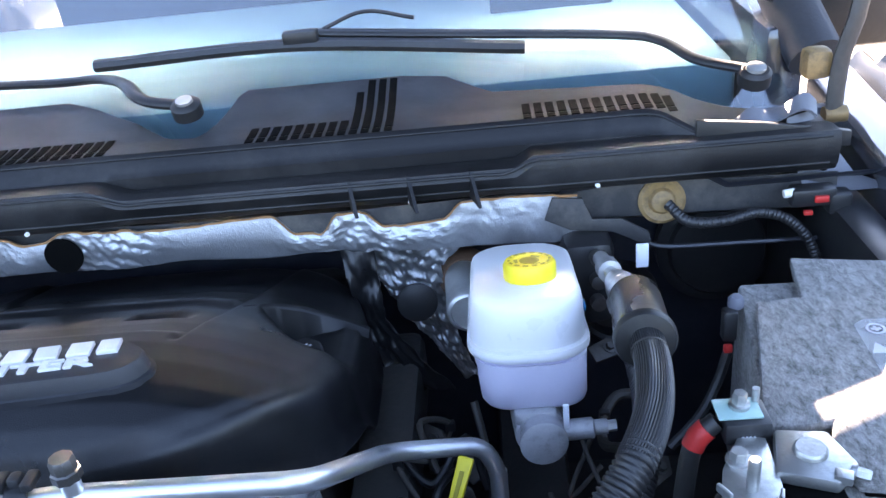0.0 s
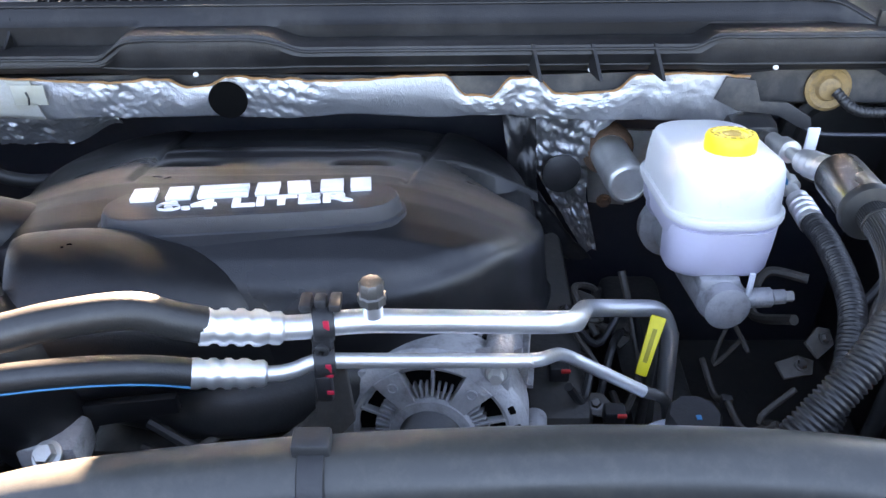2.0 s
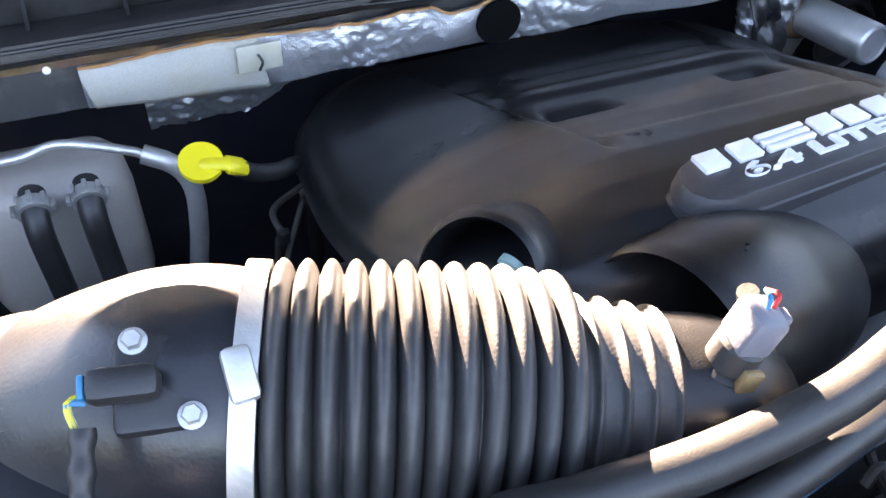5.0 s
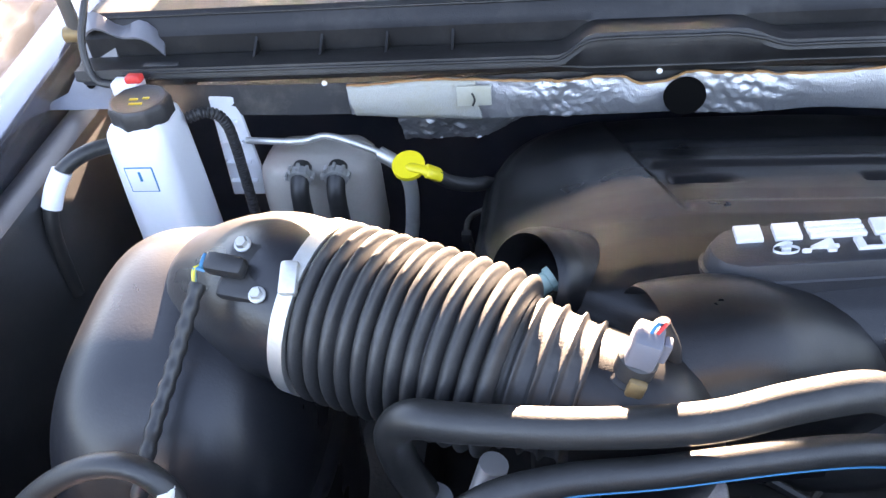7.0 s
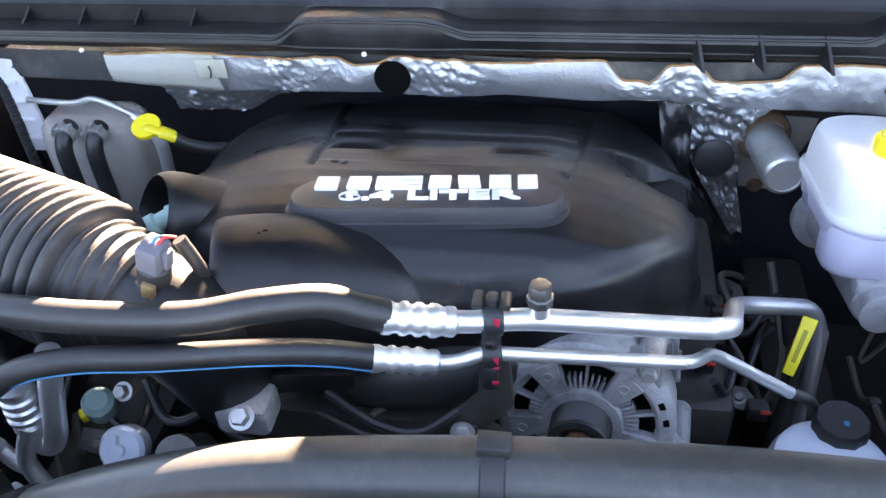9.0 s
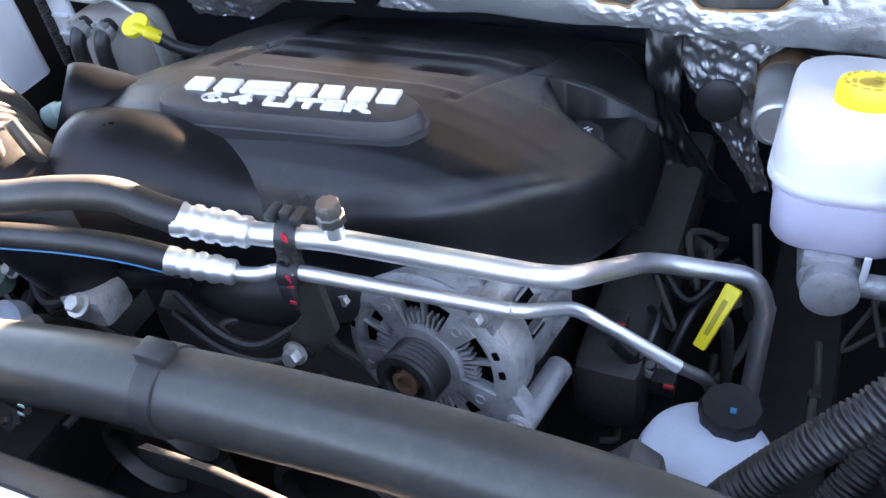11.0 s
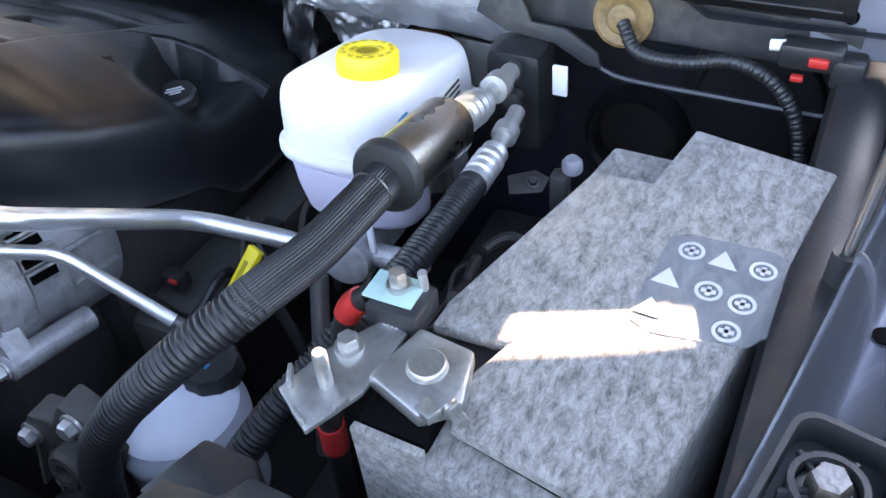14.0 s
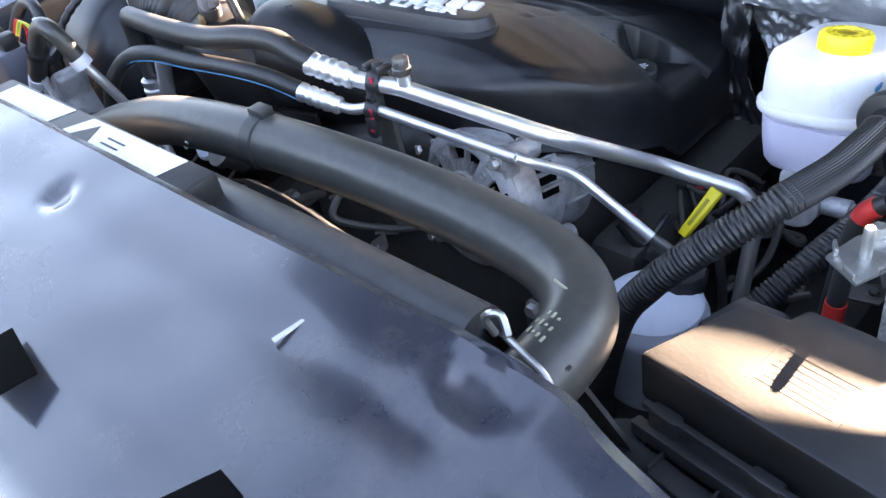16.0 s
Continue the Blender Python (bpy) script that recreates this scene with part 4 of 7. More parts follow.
    part("pulley", lathe([(0.012, 0.0), (0.024, 0.004), (0.0285, 0.006)] + [v for i in range(6) for v in ((0.0285, 0.010 + i * 0.005), (0.0262, 0.0125 + i * 0.005))] + [(0.0285, 0.041), (0.0275, 0.044), (0.020, 0.044), (0.018, 0.036), (0, 0.036)], o, ax, 40), M_PLASTIC, a, "black ribbed pulley", smooth=25)
    part("pulley_nut", lathe([(0.012, 0.034), (0.012, 0.043), (0.007, 0.043), (0.007, 0.038), (0, 0.038)], o, ax, 18), M_RUST, a, "rusty pulley nut")
    for dx, dz, r, deep in ((-0.075, 0.045, 0.088, 0.03), (0.088, -0.041, 0.097, 0.080), (0.055, 0.070, 0.088, 0.05), (-0.06, -0.07, 0.090, 0.05)):
        ang = bearing(dx, dz)
        p = f @ V(math.cos(ang) * r, math.sin(ang) * r, 0.004)
        u, w = V(math.cos(ang), math.sin(ang), 0), V(-math.sin(ang), math.cos(ang), 0)
        q = [u * 0.062 + w * 0.034, u * (r + 0.004) + w * 0.012, u * (r + 0.012) + w * 0.004, u * (r + 0.012) - w * 0.004, u * (r + 0.004) - w * 0.012, u * 0.062 - w * 0.034]
        part("mounting_arm", prism([(v.x, v.y) for v in q], -0.016, 0.0065, f, 0.003), M_CAST, a, "tapered cast mounting arm")
        ear = part("ear", lathe([(0.0125, -deep), (0.0125, 0.004), (0.0105, 0.006), (0, 0.006)], p, ax, 20), M_CAST, a)
        part("ear_bolt", bolt(p + ax * 0.006, ax, 0.0065, 0.009), M_STEEL, ear)
    for k in range(9):
        part("case_rib", box((R * 0.97, 0, -0.100), (0.008, 0.004, 0.050), f @ Matrix.Rotation(up - 1.6 + k * 0.4, 4, "Z"), 0.001), M_CAST, a)
    return a


build_alternator()


# ---- radiator hose, shroud and front panel ----
def build_front():
    h = thing("radiator_hose", (-0.1, 0.35, 1.3), "fat black rubber radiator hose with worn specks and a clip", "radiator hose")
    pts = [(-0.66, 0.325, 1.225), (-0.60, 0.335, 1.255), (-0.52, 0.345, 1.285), (-0.42, 0.352, 1.310), (-0.28, 0.360, 1.322), (-0.12, 0.368, 1.322), (0.01, 0.368, 1.316), (0.082, 0.354, 1.314), (0.120, 0.318, 1.314), (0.128, 0.266, 1.312), (0.122, 0.20, 1.310)]
    part("hose", tube(pts, 0.027, n=110, seg=32), M_RADHOSE, h)
    bm = lathe([(0.0275, -0.008), (0.029, -0.007), (0.029, 0.007), (0.0275, 0.008)], (-0.275, 0.360, 1.322), (1, 0.05, 0.0), 32)
    part("clip_band", bm, M_PLASTIC, h, "black plastic band clip")
    part("clip_lug", box((-0.275, 0.364, 1.352), (0.022, 0.016, 0.010), bevel=0.002), M_PLASTIC, h)
    part("collar", lathe([(0.0275, -0.03)] + [v for i in range(9) for v in ((0.0295, -0.028 + i * 0.006), (0.0275, -0.025 + i * 0.006))], (-0.628, 0.33, 1.242), (-1, -0.15, -0.5), 36, wave=lambda a, i: 1 + 0.01 * math.cos(24 * a)), M_PLASTIC, h, "ribbed black end collar")
    for k in range(12):
        x = 0.1105 + 0.0052 * (k % 4) + 0.001 * (k // 4)
        tilt = math.asin((x - 0.127) / 0.0268)
        spot = Matrix.Translation((x, 0.297 - 0.010 * (k // 4) - 0.002 * (k % 4), 1.3134 + 0.0268 * math.cos(tilt))) @ Matrix.Rotation(tilt, 4, "Y")
        part("print_bar", box((0, 0, 0), (0.0022, 0.0022 + 0.0016 * (k % 3), 0.0009), spot, 0.0003), M_WORNPRINT, h, "worn pale print")
    part("print_bar", tube([(0.100, 0.322, 1.3385), (0.112, 0.318, 1.3395), (0.122, 0.318, 1.338), (0.131, 0.325, 1.334)], 0.0012, n=14, seg=6), M_WORNPRINT, h, "worn pale print")
    for k in range(6):
        part("green_print", box((-0.372, 0.338 - 0.003 * k, 1.3285 - 0.0045 * k), (0.005, 0.0012, 0.0025), bevel=0.0003), M_TEAL, h, "faded green print")
    cl = thing("hose_clamp", (0.125, 0.24, 1.33), "pale zinc spring clamp at the radiator hose end", "hose clamp")
    part("band", lathe([(0.0275, -0.006), (0.0285, -0.006), (0.0285, 0.006), (0.0275, 0.006)], (0.124, 0.243, 1.312), (0, 1, 0), 32), M_STEEL, cl)
    part("tang", tube([(0.097, 0.262, 1.336), (0.094, 0.258, 1.352), (0.104, 0.262, 1.356), (0.112, 0.258, 1.345)], 0.0028, n=14, seg=8), M_ZINC, cl, "bent pale tang")
    part("tang", tube([(0.110, 0.258, 1.343), (0.128, 0.252, 1.344), (0.146, 0.250, 1.336), (0.155, 0.246, 1.322)], 0.0024, n=14, seg=8), M_ZINC, cl, "bent pale tang")
    s = thing("fan_shroud", (-0.2, 0.28, 0.9), "black plastic radiator fan shroud", "fan shroud")
    part("top", tube([(-0.58, 0.262, 1.312), (-0.4, 0.262, 1.322), (-0.1, 0.262, 1.324), (0.082, 0.262, 1.320)], 0.026, n=30, seg=20), M_SHROUD, s)
    rows = []
    for y, z in ((0.27, 1.33), (0.295, 1.275), (0.32, 1.22), (0.36, 1.13), (0.375, 1.0), (0.37, 0.75)):
        rows.append([V(-0.70 + i * 0.05, y, z) for i in range(18)])
    part("wall", strip(rows, (0, -0.004, 0)), M_SHROUD, s)
    # rib, label plate and cover over the radiator
    lp = part("label_plate", box((-0.385, 0.236, 1.358), (0.39, 0.046, 0.026), bevel=0.003), M_PLASTIC, s, "flat black mounting plate")
    lab = part("label", prism([(-0.405, 0.217), (-0.235, 0.221), (-0.228, 0.256), (-0.388, 0.255)], 1.3712, 1.3718, None), M_PAPER, lp, "white printed label")
    part("warning_symbol", prism([(-0.385, 0.225), (-0.350, 0.226), (-0.366, 0.250)], 1.3719, 1.3722, None), M_INK, lab, "black warning triangle")
    for k in range(2):
        part("print_bar", box((-0.322, 0.233 + 0.008 * k, 1.3721), (0.030, 0.0022, 0.0006), bevel=0.0002), M_INK, lab)
    part("label", prism([(-0.555, 0.222), (-0.435, 0.219), (-0.425, 0.255), (-0.552, 0.254)], 1.3712, 1.3718, None), M_PAPER, lp, "plain pale label")
    ledge = [(-0.30, 0.340, 1.281), (-0.25, 0.340, 1.281), (-0.20, 0.337, 1.279), (-0.15, 0.333, 1.275), (-0.10, 0.327, 1.270), (-0.092, 0.3255, 1.2690), (-0.084, 0.3235, 1.2640)]
    part("rib", strip([[V(x, y + 0.0035, z - 0.0025) for x, y, z in ledge], [V(x, y - 0.0030, z + 0.0020) for x, y, z in ledge]], (0, 0, -0.02)), M_SHROUD, s, "raised moulded rib")
    p = thing("radiator_cover", (-0.2, 0.1, 1.2), "glossy blue-black painted cover over the radiator support", "radiator cover")
    edge = lambda x: interp(x, (-1.2, 0.07, 0.12, 0.18, 0.26, 0.34, 0.40), (0.220, 0.224, 0.226, 0.236, 0.212, 0.172, 0.12))
    dent = ((0.143, 0.200, 0.024, 0.005), (-0.276, 0.162, 0.016, 0.005))

    def top(x, dy):
        y = edge(x) + dy
        z = interp(dy, (-0.34, -0.30, -0.22, -0.16, -0.11, -0.07, -0.04, -0.012, -0.002, 0.0), (1.22, 1.30, 1.350, 1.370, 1.374, 1.376, 1.383, 1.387, 1.380, 1.366))
        for cx, cy, r, d in dent:
            z -= d * (1 - smoothstep(r * 0.55, r, math.hypot(x - cx, y - cy)))
        return V(x, y, z - 0.036 * smoothstep(0.1, 0.22, x) + 0.0030 * noise.noise((x * 5, y * 8, 4.0)) + 0.0012 * noise.noise((x * 13, y * 17, 7.0)))
    dys = [0.0, -0.002, -0.006, -0.012] + [-0.02 - 0.008 * i for i in range(41)]
    part("panel", strip([[top(-1.12 + 0.008 * i, dy) for i in range(190)] for dy in dys], (0, 0, -0.003)), M_PAINT, p)
    # two flat black patches over the uncut panel paint the openings' shade
    part("opening", prism([(-0.150, 0.020), (-0.092, 0.022), (-0.088, 0.052), (-0.146, 0.062)], 1.3758, 1.3775, None, 0.0006), M_SHADE, p, "black patch laid on for an opening's shade")
    part("opening", prism([(0.060, 0.046), (0.100, 0.044), (0.096, 0.074), (0.072, 0.077)], 1.3758, 1.3775, None, 0.0006), M_SHADE, p, "black patch laid on for an opening's shade")
    part("scuff", prism([(0.0205, 0.153), (0.0245, 0.152), (0.0265, 0.180), (0.0240, 0.184)], 1.3795, 1.3806, None), M_SYMBOL, p, "white scuff mark")
    g = thing("grille_support", (-0.37, -0.15, 0.5), "dark radiator and grille support below the panel", "radiator support")
    part("core", box((-0.37, 0.17, 0.95), (1.35, 0.05, 0.75), bevel=0.01), M_DARK, g)
    part("fascia", box((-0.37, -0.2, 0.85), (1.6, 0.1, 0.7), bevel=0.03), M_PAINT, g)


build_front()


# ---- engine block and lower clutter ----
def build_engine():
    e = thing("engine", (-0.37, 0.85, 0.6), "grimy dark engine block with front accessories", "engine")
    part("block", box((-0.37, 0.92, 0.90), (0.44, 0.50, 0.46), bevel=0.03), M_DARK, e)
    part("front_case", box((-0.36, 0.62, 0.95), (0.36, 0.14, 0.36), bevel=0.03), M_DARK, e)
    part("intake_runner", tube([(-0.52, 0.60, 1.17), (-0.40, 0.57, 1.175), (-0.31, 0.585, 1.185), (-0.25, 0.64, 1.18)], 0.034, n=24, seg=20), M_PLASTIC, e, "curved black plastic runner")
    for o, r in (((-0.30, 0.50, 0.99), 0.07), ((-0.46, 0.50, 1.04), 0.045), ((-0.55, 0.50, 0.95), 0.06)):
        part("pulley", lathe([(r * 0.3, 0), (r, 0.002), (r, 0.024), (r * 0.86, 0.026), (r * 0.8, 0.01), (r * 0.3, 0.012), (0, 0.016)], o, (0, -1, 0.05), 32), M_DARKSTEEL, e, "dark accessory pulley")

    br = thing("pump_bracket", (-0.06, 0.53, 0.9), "grimy grey cast pump bracket below the alternator", "bracket")
    part("plate", prism([(-0.105, 0.90), (-0.010, 0.90), (0.004, 1.06), (-0.006, 1.125), (-0.030, 1.140), (-0.055, 1.105), (-0.085, 1.100), (-0.108, 1.070)], -0.014, 0.014, Matrix(((1, 0, 0, 0), (0, 0, 1, 0.525), (0, 1, 0, 0), (0, 0, 0, 1))), 0.004), M_GRIME, br)
    part("boss", lathe([(0.020, 0), (0.020, 0.020), (0.016, 0.024), (0.009, 0.024), (0.009, 0.010), (0, 0.010)], (-0.030, 0.512, 1.075), (0, -1, 0.2), 24), M_GRIME, br)
    for x, z in ((-0.090, 1.075), (-0.020, 1.122), (-0.075, 1.02)):
        part("bolt", bolt((x, 0.511, z), (0, -1, 0.1), 0.0085, 0.010), M_STEEL, br)
    for k in range(3):
        part("rib", prism([(0.0, 0.0), (0.016, 0.0), (0.0, 0.05)], -0.002, 0.002, Matrix(((0, 0, 1, -0.090 + 0.022 * k), (-1, 0, 0, 0.511), (0, 1, 0, 1.02), (0, 0, 0, 1)))), M_GRIME, br)
    part("hose", tube([(0.006, 0.52, 1.10), (-0.012, 0.50, 1.05), (-0.05, 0.49, 1.02), (-0.09, 0.50, 0.98)], 0.011, n=24, seg=14), M_RUBBER, br, "black rubber pump hose")


build_engine()


# ---- air intake ----
def build_intake():
    a = thing("intake_duct", (-0.85, 0.6, 1.2), "ribbed black rubber intake bellows on a smooth plastic duct", "air duct")
    c0, c1 = V(-0.800, 0.592, 1.308), V(-0.575, 0.518, 1.286)

    def rib(f, d):
        base = interp(f, (0, 0.05, 0.55, 0.69, 0.71, 1.0), (0.067, 0.0665, 0.066, 0.064, 0.056, 0.050))
        if f < 0.05 or f > 0.96:
            return base
        if f < 0.70:
            return base - 0.005 + 0.0115 * abs(math.sin(math.pi * (f - 0.05) / 0.65 * 12)) ** 0.6
        return base - 0.001 + 0.0045 * math.exp(-(((f - 0.70) / 0.062) % 1.0 - 0.5) ** 2 / 0.02)
    part("bellows", tube([c0, c0.lerp(c1, 0.5) + V(0, 0, 0.004), c1], rib, n=300, seg=48), M_BELLOWS, a, "ribbed black rubber bellows", smooth=60)
    part("elbow", tube([c1 + V(-0.012, 0.004, 0), c1 + V(0.018, -0.006, -0.004), c1 + V(0.036, -0.002, -0.045), c1 + V(0.036, 0.02, -0.11)], lambda q, s: 0.053 - 0.008 * q, n=24, seg=32), M_COVER, a, "smooth black elbow")
    d = (c0 - c1).normalized()
    cl = part("band_clamp", lathe([(0.070, -0.006), (0.0722, -0.006), (0.0722, 0.006), (0.070, 0.006)], c0 - d * 0.004, d, 48), M_STEEL, a, "steel worm clamp")
    part("clamp_screw", box((0, 0, 0), (0.014, 0.026, 0.012), Matrix.Translation((-0.803, 0.557, 1.370)) @ Matrix.Rotation(0.5, 4, "X"), 0.003), M_STEEL, cl)
    pts = [c0 + d * 0.0, c0 + d * 0.025, (-0.862, 0.616, 1.292), (-0.895, 0.628, 1.270), (-0.93, 0.635, 1.245)]
    part("duct", tube(pts, lambda f, s: interp(f, (0, 0.1, 0.25, 0.6, 1), (0.067, 0.068, 0.070, 0.070, 0.058)), n=40, seg=44), M_DUCT, a, "smooth black plastic duct")
    # broad domed lid of the air box, on its deeper body
    bx, by, ax_, ay = -0.926, 0.590, 0.114, 0.150
    seg, rings = 96, 30
    dome = bmesh.new()

    def rim(t, n=3.0):
        ct, st = math.cos(t), math.sin(t)
        return abs(ct) ** (2 / n) * math.copysign(ax_, ct), abs(st) ** (2 / n) * math.copysign(ay, st)

    def lid_z(x, y, f):
        return 1.178 + 0.147 * max(1 - f ** 3.0, 0.0) ** 0.55 + 0.115 * (y - by)
    mid = dome.verts.new((bx, by, lid_z(bx, by, 0.0)))
    loops = []
    for i in range(1, rings + 1):
        f = math.sin(0.5 * math.pi * i / rings)
        loops.append([dome.verts.new((bx + ox * f, by + oy * f, lid_z(bx + ox * f, by + oy * f, f))) for ox, oy in (rim(2 * math.pi * k / seg) for k in range(seg))])
    for grow, z in ((1.0, 1.165), (1.05, 1.160), (1.05, 1.145), (0.99, 1.140), (0.97, 0.98)):
        loops.append([dome.verts.new((bx + ox * grow, by + oy * grow, z)) for ox, oy in (rim(2 * math.pi * k / seg) for k in range(seg))])
    for k in range(seg):
        dome.faces.new((mid, loops[0][k], loops[0][(k + 1) % seg]))
    for p, q in zip(loops, loops[1:]):
        for k in range(seg):
            dome.faces.new((p[k], p[(k + 1) % seg], q[(k + 1) % seg], q[k]))
    dome.faces.new(loops[-1])
    part("air_box_lid", dome, M_DUCT, a, "broad domed lid of the air box", smooth=50)
    for k in range(7):
        part("tray_rib", box((-0.90 + 0.026 * k, 0.418, 1.105), (0.004, 0.050, 0.070), bevel=0.001), M_PLASTIC, a)
    part("tray_rim", box((-0.83, 0.402, 1.138), (0.19, 0.012, 0.010), bevel=0.002), M_PLASTIC, a, "ribbed rim of the air box tray")
    for k in range(5):
        part("lid_clip", box((-0.985 + 0.035 * k, 0.442, 1.148), (0.016, 0.010, 0.034), bevel=0.002), M_PLASTIC, a)
    fm = frame_of((-0.838, 0.570, 1.364), (0.0, -0.42, 0.90)) @ Matrix.Rotation(radians(-10), 4, "Z")
    f = part("flow_sensor", box((0, 0, 0), (0.040, 0.046, 0.012), fm, 0.004), M_PLASTIC, a, "black flow sensor with screws")
    for p in ((-0.010, 0.019, 0.006), (0.014, -0.018, 0.006)):
        part("screw", bolt(fm @ V(*p), fm.to_3x3() @ V(0, 0, 1), 0.0048, 0.006), M_STEEL, f)
    part("plug", box((-0.014, -0.002, 0.013), (0.032, 0.016, 0.015), fm, 0.005), M_PLASTIC, f, "black plug with coloured wires")
    part("plug_face", box((-0.031, -0.002, 0.013), (0.003, 0.011, 0.009), fm, 0.001), M_BLUE, f, "blue plug face")
    s = thing("temperature_sensor", (-0.553, 0.503, 1.32), "grey sensor plug with coloured wires in a brass fitting", "sensor")
    ax = V(0.25, -0.05, 1).normalized()
    o = V(-0.566, 0.506, 1.320)
    part("fitting", lathe([(0.016, 0), (0.016, 0.012), (0.012, 0.014), (0.012, 0.02)], o, ax, 18), M_PLASTIC, s, "black dirty fitting")
    part("body", lathe([(0.011, 0.014), (0.0135, 0.016), (0.0135, 0.03), (0.011, 0.032)], o, ax, 20), M_PLASTIC, s)
    part("connector", box((0, 0, 0.042), (0.024, 0.020, 0.026), frame_of(o, ax), 0.004), M_GREYPLUG, s)
    part("connector_lock", box((0, -0.0125, 0.044), (0.010, 0.006, 0.018), frame_of(o, ax), 0.002), M_GREYPLUG, s)
    part("side_clip", box((-0.015, -0.004, 0.014), (0.006, 0.012, 0.020), frame_of(o, ax), 0.002), M_BRASS, s)
    o = o + ax * 0.010
    for k, mm in enumerate((M_BLUE, M_WIRE_R)):
        part("wire", tube([o + ax * 0.044 + V(k * 0.004, 0, 0), o + ax * 0.048 + V(k * 0.005 + 0.003, 0.004, 0), o + ax * 0.040 + V(0.013, 0.014, 0)], 0.0014, n=12, seg=6), mm, s)
    part("loom", tube([o + V(0.02, 0.02, 0.03), o + V(0.03, 0.02, 0.0), o + V(0.03, 0.03, -0.05)], 0.006, n=16, seg=10), M_CONDUIT, s)
    t = thing("breather_plug", (-0.63, 0.64, 1.27), "pale teal plastic hose connector", "connector")
    part("body", lathe([(0.010, 0), (0.012, 0.002), (0.012, 0.016), (0.009, 0.018), (0.009, 0.03), (0.011, 0.031), (0.011, 0.036), (0, 0.037)], (-0.645, 0.63, 1.28), (0.6, 0.3, 0.25), 20), M_TEAL, t)


build_intake()


# ---- tanks on the left ----
def build_left():
    b = thing("coolant_bottle", (-1.07, 0.91, 1.15), "translucent white bottle with a black ridged cap", "bottle")
    secs = []
    for z, s in ((1.10, 1.08), (1.20, 1.04), (1.276, 0.98), (1.290, 0.93), (1.297, 0.8), (1.299, 0.7)):
        secs.append([V(-1.082 + x * s, 0.915 + y * s, z) for x, y in rounded(0.074, 0.086, 0.02)])
    part("body", loft(secs), M_WHITE, b)
    cap = part("cap", lathe([(0.031, 1.294), (0.034, 1.296), (0.0345, 1.314), (0.032, 1.318), (0.030, 1.3185), (0.027, 1.3165), (0, 1.317)], (-1.079, 0.915, 0), (0, 0, 1), 72, wave=lambda a, i: 1 + (0.045 * max(math.cos(9 * a), -0.3) if i in (1, 2, 3) else 0.0)), M_PLASTIC, b, "black ridged cap")
    for dx, dy, w in ((-0.006, 0.004, 0.010), (0.008, 0.006, 0.008), (0.0, -0.006, 0.016)):
        part("cap_symbol", box((-1.079 + dx, 0.912 + dy, 1.3172), (w, 0.004, 0.001), bevel=0.0003), M_YINK, cap, "worn yellow symbol")
    lab = part("label", box((-1.084, 0.8712, 1.238), (0.034, 0.001, 0.034), bevel=0.0003), M_BLUE, b, "small blue-edged white label")
    part("label_face", box((-1.084, 0.8705, 1.238), (0.031, 0.001, 0.031), bevel=0.0003), M_WHITE, lab)
    part("label_mark", box((-1.084, 0.8698, 1.243), (0.003, 0.001, 0.013), bevel=0.0003), M_BLUE, lab)
    e = thing("expansion_tank", (-0.91, 0.99, 1.05), "yellowed plastic expansion tank with pink coolant and two hoses", "tank")
    secs = []
    for z, s in ((1.03, 0.9), (1.06, 1.0), (1.145, 1.0), (1.176, 0.95), (1.186, 0.84), (1.189, 0.7)):
        secs.append([V(-0.915 + x * s, 1.0 + y * s, z) for x, y in rounded(0.15, 0.09, 0.03)])
    part("body", loft(secs), M_TANK, e)
    for x in (-0.922, -0.877):
        hs = part("hose", tube([(x, 0.955, 1.195), (x, 0.935, 1.19), (x, 0.922, 1.165), (x + 0.002, 0.92, 1.08)], 0.0115, n=20, seg=14), M_RUBBER, e, "black rubber hose")
        clip = part("spring_clip", lathe([(0.012, -0.006), (0.0145, -0.006), (0.0145, 0.006), (0.012, 0.006)], (x, 0.938, 1.191), (0, 1, 0.2), 18), M_STEEL, hs, "silver spring clip")
        for k in range(5):
            t_ = radians(-80 + 40 * k)
            part("tang", box((0.0165 * math.sin(t_), 0.0, 0.0165 * math.cos(t_)), (0.004, 0.011, 0.006), Matrix.Translation((x, 0.936, 1.191)), 0.001), M_STEEL, clip)
    st = thing("bottle_strap", (-1.02, 1.0, 1.12), "ribbed pale plastic strap", "strap")
    part("web", prism([(-0.017, 0.0), (0.017, 0.0), (0.030, -0.15), (-0.022, -0.15)], -0.004, 0.004, Matrix.Translation((-1.02, 1.0, 1.275)) @ Matrix.Rotation(radians(90), 4, "X"), 0.003), M_WHITE, st)
    for k in range(4):
        part("rib", box((-1.019, 0.9935, 1.24 - 0.03 * k), (0.024 + 0.004 * k, 0.008, 0.004), bevel=0.001), M_WHITE, st)
    d = thing("transmission_dipstick", (-0.78, 0.9, 1.1), "yellow dipstick loop on a steel tube", "dipstick")
    part("handle", tube([(-0.786, 0.912, 1.222), (-0.772, 0.902, 1.226), (-0.757, 0.902, 1.221), (-0.747, 0.909, 1.211)], lambda f, s: 0.010 if f > 0.6 else 0.007, n=20, seg=12, squash=0.7), M_YELLOW, d, "yellow plastic handle")
    part("loop", lathe([(0.014, -0.003), (0.019, -0.003), (0.019, 0.003), (0.014, 0.003)], (-0.780, 0.907, 1.226), (0, -0.4, 1), 24), M_YELLOW, d)
